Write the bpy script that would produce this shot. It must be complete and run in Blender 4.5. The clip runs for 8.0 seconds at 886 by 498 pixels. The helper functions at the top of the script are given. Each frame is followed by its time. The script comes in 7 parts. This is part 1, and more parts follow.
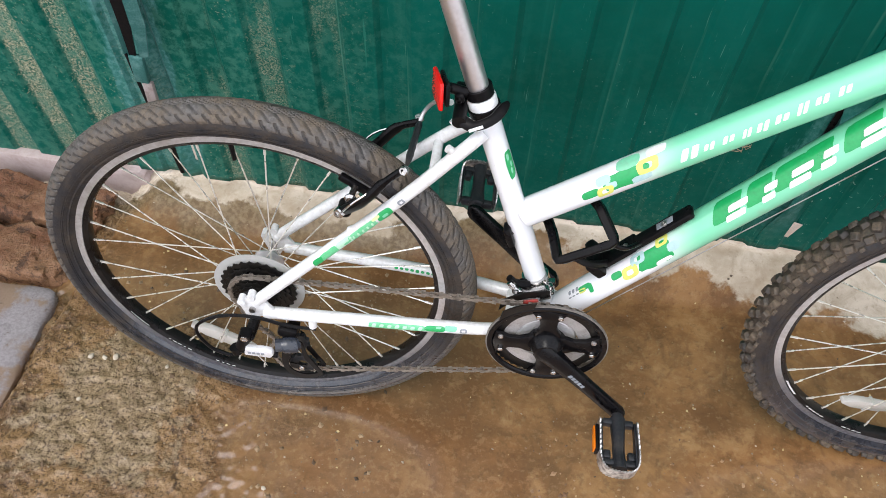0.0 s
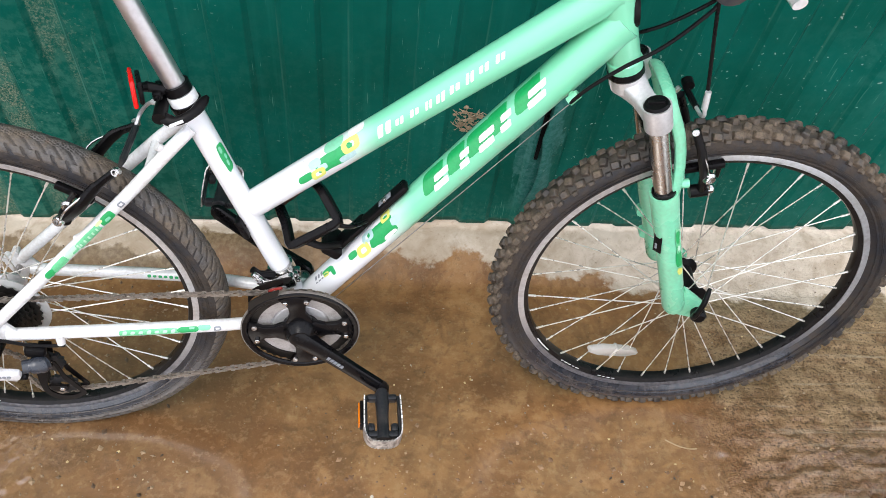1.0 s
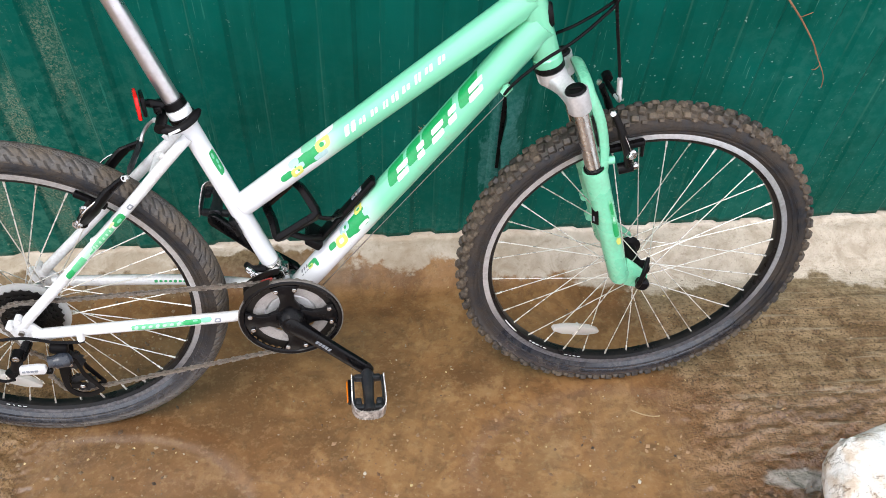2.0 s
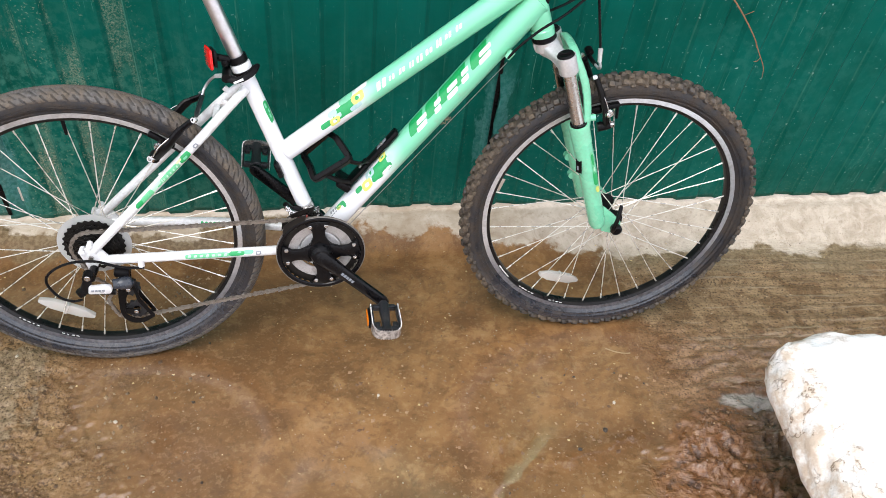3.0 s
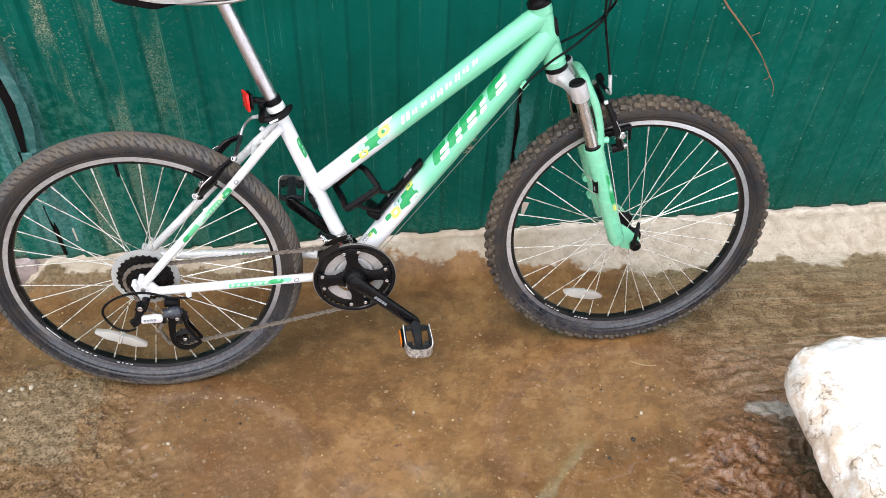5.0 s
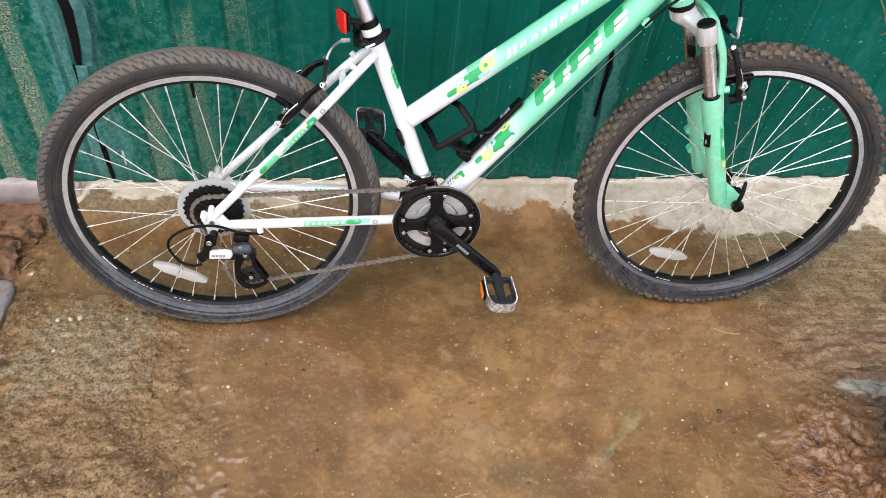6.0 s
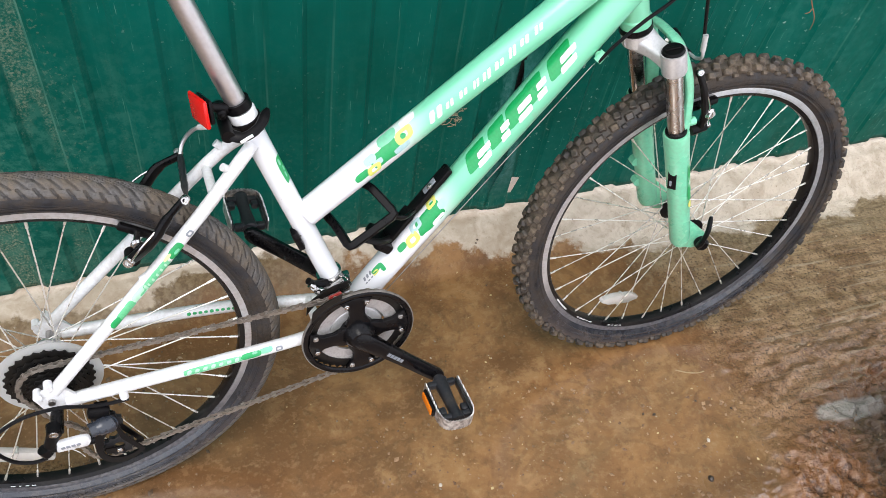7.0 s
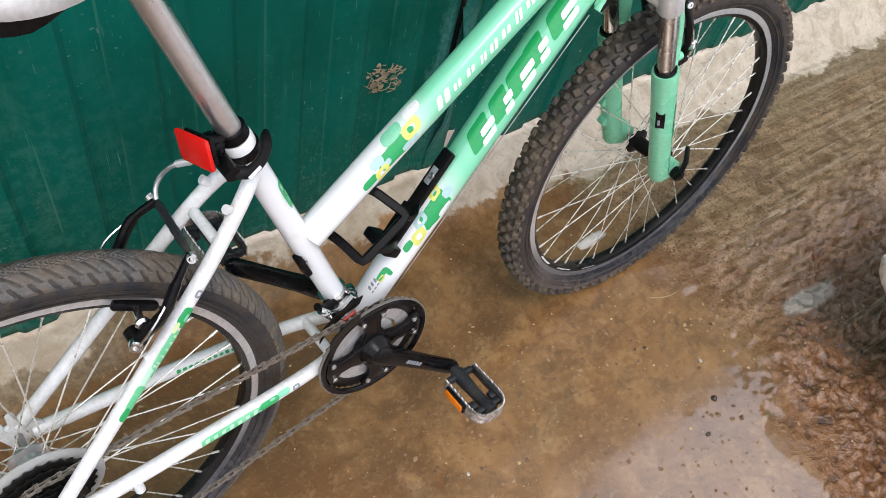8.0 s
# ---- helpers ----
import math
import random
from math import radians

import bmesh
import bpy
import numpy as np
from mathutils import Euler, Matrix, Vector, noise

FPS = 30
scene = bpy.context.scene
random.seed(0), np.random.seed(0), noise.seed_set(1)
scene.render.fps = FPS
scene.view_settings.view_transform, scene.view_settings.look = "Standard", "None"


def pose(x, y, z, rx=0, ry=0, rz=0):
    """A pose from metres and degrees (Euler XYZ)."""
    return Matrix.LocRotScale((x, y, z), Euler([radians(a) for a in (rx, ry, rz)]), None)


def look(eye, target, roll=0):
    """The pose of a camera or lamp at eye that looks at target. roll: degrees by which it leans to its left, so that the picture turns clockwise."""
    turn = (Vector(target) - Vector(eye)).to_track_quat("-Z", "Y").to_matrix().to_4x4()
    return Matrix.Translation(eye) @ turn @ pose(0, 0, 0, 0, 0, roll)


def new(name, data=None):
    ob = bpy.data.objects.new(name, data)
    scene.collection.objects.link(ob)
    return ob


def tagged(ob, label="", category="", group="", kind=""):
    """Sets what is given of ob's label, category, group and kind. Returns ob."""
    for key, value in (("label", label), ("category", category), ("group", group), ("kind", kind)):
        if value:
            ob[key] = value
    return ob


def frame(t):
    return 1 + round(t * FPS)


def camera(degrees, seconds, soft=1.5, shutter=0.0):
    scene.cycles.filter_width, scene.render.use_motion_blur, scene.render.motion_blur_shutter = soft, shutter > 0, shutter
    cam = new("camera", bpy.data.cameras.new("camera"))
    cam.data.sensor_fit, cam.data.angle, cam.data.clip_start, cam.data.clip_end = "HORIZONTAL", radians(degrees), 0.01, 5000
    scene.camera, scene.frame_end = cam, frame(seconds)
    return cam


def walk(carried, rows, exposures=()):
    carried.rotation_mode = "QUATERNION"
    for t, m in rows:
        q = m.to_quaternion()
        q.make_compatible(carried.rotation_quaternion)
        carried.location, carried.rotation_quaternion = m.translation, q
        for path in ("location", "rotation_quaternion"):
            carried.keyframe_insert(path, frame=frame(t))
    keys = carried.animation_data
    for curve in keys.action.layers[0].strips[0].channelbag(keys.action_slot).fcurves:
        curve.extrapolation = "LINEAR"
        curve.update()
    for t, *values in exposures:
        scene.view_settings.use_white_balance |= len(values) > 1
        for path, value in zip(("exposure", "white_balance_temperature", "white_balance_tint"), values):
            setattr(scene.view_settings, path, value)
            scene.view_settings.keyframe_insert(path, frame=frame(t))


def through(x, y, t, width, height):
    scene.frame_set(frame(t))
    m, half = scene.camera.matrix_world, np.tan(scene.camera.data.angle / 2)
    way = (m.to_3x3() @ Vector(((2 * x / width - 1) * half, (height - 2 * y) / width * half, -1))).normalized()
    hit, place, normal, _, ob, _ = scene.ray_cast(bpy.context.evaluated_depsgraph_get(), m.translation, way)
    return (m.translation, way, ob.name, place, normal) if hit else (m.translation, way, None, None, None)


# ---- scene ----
cam = camera(58.2, 8.0, soft=0.8)
ROWS = [
    (0.0, -0.0893, -0.9774, 1.4242, 32.82, -1.29, 9.37),
    (0.5, -0.0504, -1.014, 1.4378, 34.5, -3.36, 4.62),
    (1.0, 0.1074, -1.0475, 1.4452, 35.54, -5.23, -1.33),
    (1.2, 0.1631, -1.0704, 1.4613, 35.84, -5.14, -2.14),
    (2.3, 0.1336, -1.3696, 1.5182, 42.29, -1.99, -5.02),
    (2.5, 0.0808, -1.4513, 1.529, 43.12, -2.7, -5.8),
    (3.0, 0.0278, -1.5616, 1.5585, 43.71, -5.28, -5.75),
    (3.5, 0.0833, -1.6159, 1.5778, 44.9, -5.08, -2.58),
    (4.0, 0.1141, -1.6484, 1.5878, 46.14, -2.79, -2.05),
    (4.2, 0.0941, -1.6547, 1.6028, 46.55, -1.98, -2.9),
    (5.3, -0.0142, -1.6344, 1.6142, 45.42, -3.14, -5.97),
    (5.5, -0.0659, -1.6338, 1.589, 45.0, -4.06, -5.89),
    (6.0, -0.1367, -1.5357, 1.5193, 41.73, -4.47, -3.06),
    (6.5, -0.1773, -1.2613, 1.4517, 40.15, -4.68, -4.11),
    (7.0, -0.2115, -1.0879, 1.4095, 39.42, -7.37, -17.69),
    (7.5, -0.3673, -0.9681, 1.4055, 38.86, -10.22, -33.34),
    (8.0, -0.372, -0.8408, 1.3491, 35.92, -10.27, -34.04),
]
walk(cam, [(t, pose(x, y, z, rx, ry, rz)) for t, x, y, z, rx, ry, rz in ROWS],
     [(0.0, 0.0), (0.5, 0.04), (2.5, 0.08), (4.0, 0.06), (6.0, 0.13), (6.5, 0.13), (7.0, 0.06), (7.5, -0.10), (8.0, -0.16)])
# ---- light ----
world = bpy.data.worlds.new("overcast_sky")
scene.world = world
world.use_nodes = True
wn = world.node_tree
wn.nodes.clear()
sky = wn.nodes.new("ShaderNodeTexSky")
sky.sky_type, sky.sun_disc = "NISHITA", False
sky.sun_elevation, sky.sun_rotation = radians(58), radians(215)
sky.air_density, sky.dust_density, sky.ozone_density = 1.0, 4.0, 1.0
cloud = wn.nodes.new("ShaderNodeTexNoise")
cloud.inputs["Scale"].default_value = 3.0
cloud.inputs["Detail"].default_value = 4.0
cloud_ramp = wn.nodes.new("ShaderNodeValToRGB")
cloud_ramp.color_ramp.elements[0].position, cloud_ramp.color_ramp.elements[1].position = 0.35, 0.7
cloud_ramp.color_ramp.elements[0].color = (10.9, 11.3, 12.8, 1)
cloud_ramp.color_ramp.elements[1].color = (15.3, 15.6, 17.0, 1)
sky_mix = wn.nodes.new("ShaderNodeMix")
sky_mix.data_type = "RGBA"
sky_mix.inputs[0].default_value = 0.85
backg = wn.nodes.new("ShaderNodeBackground")
backg.inputs["Strength"].default_value = 0.15
wout = wn.nodes.new("ShaderNodeOutputWorld")
wn.links.new(cloud.outputs[0], cloud_ramp.inputs[0])
wn.links.new(sky.outputs[0], sky_mix.inputs[6])
wn.links.new(cloud_ramp.outputs[0], sky_mix.inputs[7])
wn.links.new(sky_mix.outputs[2], backg.inputs["Color"])
wn.links.new(backg.outputs[0], wout.inputs[0])

sun_data = bpy.data.lights.new("sun", "SUN")
sun_data.energy, sun_data.angle, sun_data.color = 1.4, radians(25), (1.0, 0.97, 0.93)
sun = new("sun", sun_data)
sun.matrix_world = look((-1.5, -2.5, 6.0), (0, 0, 0))

# ---- materials ----


class Nodes:
    """A principled material and short ways to add nodes to it."""

    def __init__(self, name, rough=0.5, metal=0.0, colour=(0.5, 0.5, 0.5)):
        self.mat = bpy.data.materials.new(name)
        self.mat.use_nodes = True
        self.tree = self.mat.node_tree
        self.bsdf = self.tree.nodes["Principled BSDF"]
        self.bsdf.inputs["Roughness"].default_value = rough
        self.bsdf.inputs["Metallic"].default_value = metal
        self.bsdf.inputs["Base Color"].default_value = (*colour, 1)
        self.co = self.add("ShaderNodeTexCoord").outputs["Object"]

    def add(self, kind):
        return self.tree.nodes.new(kind)

    def link(self, a, b):
        self.tree.links.new(a, b)

    def stretched(self, scale, turn=0.0):
        m = self.add("ShaderNodeMapping")
        m.inputs["Rotation"].default_value = (0, radians(turn), 0)
        m.inputs["Scale"].default_value = scale
        self.link(self.co, m.inputs["Vector"])
        return m.outputs[0]

    def noise(self, scale, detail=4.0, rough=0.55, vector=None, warp=0.0):
        n = self.add("ShaderNodeTexNoise")
        n.inputs["Scale"].default_value, n.inputs["Detail"].default_value = scale, detail
        n.inputs["Roughness"].default_value, n.inputs["Distortion"].default_value = rough, warp
        self.link(vector or self.co, n.inputs["Vector"])
        return n.outputs[0]

    def voronoi(self, scale, vector=None):
        n = self.add("ShaderNodeTexVoronoi")
        n.inputs["Scale"].default_value = scale
        self.link(vector or self.co, n.inputs["Vector"])
        return n.outputs["Distance"]

    def ramp(self, value, low, high, a=0.0, b=1.0):
        n = self.add("ShaderNodeMapRange")
        n.interpolation_type = "SMOOTHSTEP"
        for key, v in zip(("From Min", "From Max", "To Min", "To Max"), (low, high, a, b)):
            n.inputs[key].default_value = v
        self.link(value, n.inputs["Value"])
        return n.outputs[0]

    def mix(self, factor, a, b):
        n = self.add("ShaderNodeMix")
        n.data_type = "RGBA"
        for value, slot in ((factor, n.inputs[0]), (a, n.inputs[6]), (b, n.inputs[7])):
            if isinstance(value, (int, float)):
                slot.default_value = value
            elif isinstance(value, tuple):
                slot.default_value = (*value, 1)
            else:
                self.link(value, slot)
        return n.outputs[2]

    def maths(self, op, a, b=0.0):
        n = self.add("ShaderNodeMath")
        n.operation = op
        for value, slot in ((a, n.inputs[0]), (b, n.inputs[1])):
            if isinstance(value, (int, float)):
                slot.default_value = value
            else:
                self.link(value, slot)
        return n.outputs[0]

    def axis(self, name):
        n = self.add("ShaderNodeSeparateXYZ")
        self.link(self.co, n.inputs[0])
        return n.outputs[name]

    def colour(self, socket):
        self.link(socket, self.bsdf.inputs["Base Color"])

    def rough(self, socket):
        self.link(socket, self.bsdf.inputs["Roughness"])

    def bump(self, height, distance, strength=1.0, after=None):
        n = self.add("ShaderNodeBump")
        n.inputs["Distance"].default_value, n.inputs["Strength"].default_value = distance, strength
        self.link(height, n.inputs["Height"])
        if after:
            self.link(after, n.inputs["Normal"])
        self.link(n.outputs[0], self.bsdf.inputs["Normal"])
        return n.outputs[0]


def plain(name, colour, rough=0.5, metal=0.0, dirt=None, amount=0.3, scale=30.0, coat=0.0, shine=0.5):
    """A surface with grain and patches of grime at two scales."""
    m = Nodes(name, rough, metal, colour)
    fine, broad = m.noise(scale * 8, 3), m.noise(scale, 5)
    grime = dirt or tuple(c * 0.5 for c in colour)
    m.colour(m.mix(m.maths("MULTIPLY", m.ramp(broad, 0.45, 0.75), amount), m.mix(m.ramp(fine, 0.3, 0.8, 0, 0.25), colour, grime), grime))
    m.rough(m.ramp(broad, 0.3, 0.7, max(rough - 0.08, 0.05), min(rough + 0.12, 1)))
    m.bump(fine, 0.0003, 0.4)
    m.bsdf.inputs["Coat Weight"].default_value = coat
    m.bsdf.inputs["Coat Roughness"].default_value = 0.08
    m.bsdf.inputs["Specular IOR Level"].default_value = shine
    return m.mat


def frame_paint():
    """White lacquer that fades to mint green towards the head tube."""
    m = Nodes("frame_paint", 0.28)
    x, z = m.axis("X"), m.axis("Z")
    along = m.maths("ADD", x, m.maths("MULTIPLY", z, 0.41))
    fade = m.ramp(along, 0.605, 0.690)
    paint = m.mix(fade, (0.80, 0.81, 0.83), (0.20, 0.64, 0.40))
    soil = m.ramp(m.noise(28, 6), 0.62, 0.8, 0, 0.25)
    specks = m.ramp(m.noise(420, 2), 0.72, 0.78, 0, 0.5)
    m.colour(m.mix(specks, m.mix(soil, paint, (0.35, 0.29, 0.22)), (0.25, 0.2, 0.15)))
    m.bsdf.inputs["Coat Weight"].default_value = 1.0
    m.bsdf.inputs["Coat Roughness"].default_value = 0.12
    m.bump(m.noise(300, 2), 0.0001, 0.3)
    return m.mat


def rubber(name, base, mud, gloss, shine=0.5, wet=0.0):
    """Tyre rubber under dried mud; wet: how far the part that has rolled through the water is washed clean."""
    m = Nodes(name, 0.7)
    m.bsdf.inputs["Specular IOR Level"].default_value = shine
    broad, mid, fine = m.noise(11, 6, 0.65), m.noise(52, 5, 0.65), m.noise(210, 4, 0.6)
    dusty = m.mix(m.ramp(fine, 0.38, 0.66, 0, 0.75), base, tuple(c * 2.4 for c in base))
    caked = m.maths("ADD", m.maths("MULTIPLY", broad, 0.55), m.maths("MULTIPLY", mid, 0.45))
    washed = m.maths("MULTIPLY", m.ramp(m.maths("ADD", m.axis("Z"), m.maths("MULTIPLY", broad, 0.20)), 0.03, -0.12), wet)
    dirt = m.maths("MULTIPLY", m.ramp(caked, 0.43, 0.60, 0.05, 0.9), m.maths("SUBTRACT", 1.0, m.maths("MULTIPLY", washed, m.ramp(mid, 0.42, 0.60, 1.0, 0.35))))
    m.colour(m.mix(dirt, m.mix(washed, dusty, m.mix(m.ramp(mid, 0.38, 0.66), (0.017, 0.020, 0.027), (0.036, 0.040, 0.050))), m.mix(m.ramp(fine, 0.4, 0.6), mud, tuple(c * 0.62 for c in mud))))
    m.rough(m.maths("MULTIPLY", m.ramp(caked, 0.45, 0.62, gloss, 0.9), m.maths("SUBTRACT", 1.0, m.maths("MULTIPLY", washed, 0.62))))
    m.bump(m.maths("MULTIPLY", fine, m.maths("SUBTRACT", 1.0, m.maths("MULTIPLY", washed, 0.75))), 0.0009, 0.7, m.bump(m.maths("MULTIPLY", caked, dirt), 0.0016, 0.6))
    m.link(washed, m.bsdf.inputs["Coat Weight"])
    m.bsdf.inputs["Coat Roughness"].default_value = 0.14
    return m.mat


def brake_track():
    """Machined alloy, scored round by the pads, darker and bluer towards the low side."""
    m = Nodes("machined_rim", 0.28, 0.6, (0.64, 0.65, 0.67))
    broad, fine = m.noise(16, 5, 0.65), m.noise(140, 4, 0.6)
    low_side = m.ramp(m.maths("ADD", m.axis("Z"), m.maths("MULTIPLY", broad, 0.16)), 0.04, -0.10, 0.0, 0.92)
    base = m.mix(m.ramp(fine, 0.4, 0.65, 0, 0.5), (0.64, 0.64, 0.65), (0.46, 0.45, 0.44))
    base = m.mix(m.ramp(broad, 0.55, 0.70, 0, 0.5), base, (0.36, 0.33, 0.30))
    m.colour(m.mix(low_side, base, m.mix(m.ramp(fine, 0.4, 0.6), (0.10, 0.105, 0.125), (0.20, 0.205, 0.23))))
    m.bump(fine, 0.0003, 0.4)
    return m.mat


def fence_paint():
    """Dark green enamel on sheet steel: vertical streaks, pale splashes of dried mud, chalking and chips."""
    m = Nodes("fence_paint", 0.45)
    m.bsdf.inputs["Specular IOR Level"].default_value = 0.08
    x, z = m.axis("X"), m.axis("Z")
    streak = m.noise(1.0, 5, 0.6, m.stretched((38, 38, 1.4)))
    streak2 = m.noise(1.0, 4, 0.6, m.stretched((120, 120, 5)))
    broad = m.noise(3.2, 4)
    base = m.mix(m.ramp(broad, 0.3, 0.7), (0.0006, 0.072, 0.050), (0.0012, 0.106, 0.080))
    base = m.mix(m.ramp(streak, 0.5, 0.75, 0, 0.4), base, (0.010, 0.135, 0.100))
    # mud splashed up from the ground, thicker low down and on the side of the torn seam
    speck = m.ramp(m.noise(150, 3, 0.6), 0.58, 0.66)
    side = m.ramp(x, -0.2, -0.75)
    low = m.ramp(z, 0.5, 0.08)
    patch = m.ramp(m.noise(1.0, 4, 0.6, m.stretched((14, 14, 3))), 0.44, 0.58)
    # mud keeps to the hollow of each rib, and the fold beside it is rubbed pale
    wave = m.maths("FRACT", m.maths("MULTIPLY", m.maths("ADD", m.maths("ADD", x, m.ramp(x, -0.786, -0.788, 0.0, 0.033)), 10.402), 1 / 0.115))
    hollow = m.maths("MULTIPLY", m.ramp(wave, 0.50, 0.57), m.ramp(wave, 0.95, 0.88))
    beyond = m.ramp(x, -0.82, -0.92)
    thick = m.maths("MULTIPLY", hollow, m.maths("ADD", m.maths("MULTIPLY", beyond, 0.85), m.maths("MULTIPLY", m.maths("MULTIPLY", side, patch), 0.75)))
    crust = m.maths("MULTIPLY", m.ramp(m.noise(260, 5, 0.72), 0.42, 0.58), thick)
    base = m.mix(crust, base, m.mix(m.ramp(m.noise(300, 3), 0.38, 0.62), (0.16, 0.18, 0.11), (0.48, 0.45, 0.32)))
    mud = m.maths("MULTIPLY", m.maths("MULTIPLY", speck, patch), m.maths("ADD", m.maths("MULTIPLY", side, 0.7), m.maths("MULTIPLY", low, 0.25)))
    base = m.mix(mud, base, (0.30, 0.29, 0.20))
    rubbed = m.maths("MULTIPLY", m.ramp(m.maths("ABSOLUTE", m.maths("SUBTRACT", wave, 0.93)), 0.022, 0.006), m.ramp(streak2, 0.42, 0.62))
    base = m.mix(m.maths("MULTIPLY", rubbed, m.ramp(x, 0.0, -0.6, 0.12, 0.5)), base, (0.16, 0.33, 0.25))
    chalk = m.maths("MULTIPLY", m.ramp(m.noise(42, 6, 0.7), 0.42, 0.62), m.maths("MULTIPLY", m.ramp(x, 0.0, -0.75, 0.08, 0.7), m.ramp(z, 0.72, 0.42, 0.1, 1.0)))
    base = m.mix(chalk, base, (0.055, 0.185, 0.135))
    dusty = m.maths("MULTIPLY", m.ramp(m.noise(26, 6, 0.7), 0.46, 0.62), m.maths("MULTIPLY", m.ramp(x, 0.6, 1.0, 0, 0.2), m.ramp(m.noise(3.0, 2), 0.4, 0.6, 0.3, 1.0)))
    base = m.mix(dusty, base, (0.05, 0.19, 0.15))
    dots = m.maths("MULTIPLY", m.ramp(m.noise(120, 2, 0.5), 0.69, 0.73), m.maths("MULTIPLY", m.ramp(x, -0.1, 0.6, 0.3, 1.0), m.ramp(m.maths("ADD", m.noise(7, 3), m.ramp(x, 0.3, 0.8, 0.0, 0.12)), 0.45, 0.65)))
    base = m.mix(m.maths("MULTIPLY", dots, 0.7), base, (0.35, 0.45, 0.38))
    for turn, seed_scale in ((14, 260), (-22, 300), (38, 340)):
        line = m.noise(1.0, 2, 0.5, m.stretched((seed_scale, seed_scale, 14), turn))
        base = m.mix(m.maths("MULTIPLY", m.ramp(line, 0.70, 0.76, 0, 0.4), m.ramp(m.noise(5.0 + turn * 0.02, 2), 0.5, 0.62)), base, (0.16, 0.34, 0.27))
    scratch = m.ramp(streak2, 0.66, 0.74, 0, 0.35)
    base = m.mix(scratch, base, (0.05, 0.24, 0.18))
    # chalky blue-green bare patches beside the two torn seams
    for seam, reach, low_z, high_z, full in ((-0.79, 0.070, 0.10, 0.62, 0.65), (0.425, 0.038, 0.20, 0.46, 0.35)):
        off = m.maths("ABSOLUTE", m.maths("SUBTRACT", x, seam))
        ragged = m.maths("ADD", off, m.maths("MULTIPLY", m.maths("SUBTRACT", m.noise(1.0, 5, 0.65, m.stretched((30, 30, 9))), 0.5), 0.12))
        bare = m.maths("MULTIPLY", m.ramp(ragged, reach, reach * 0.72), m.maths("MULTIPLY", m.ramp(z, low_z - 0.1, low_z), m.ramp(z, high_z + 0.1, high_z)))
        base = m.mix(m.maths("MULTIPLY", bare, full), base, m.mix(m.ramp(m.noise(90, 5, 0.65), 0.4, 0.62), (0.045, 0.19, 0.17), (0.13, 0.31, 0.30)))
    foot = m.ramp(z, 0.2, 0.07)
    base = m.mix(m.maths("MULTIPLY", foot, m.ramp(m.noise(60, 5, 0.65), 0.42, 0.65, 0, 0.6)), base, (0.05, 0.15, 0.11))
    m.colour(base)
    m.rough(m.ramp(streak, 0.3, 0.7, 0.36, 0.6))
    first = m.bump(m.noise(5, 3), 0.006, 0.35)
    m.bump(m.noise(220, 3), 0.0003, 0.4, first)
    return m.mat


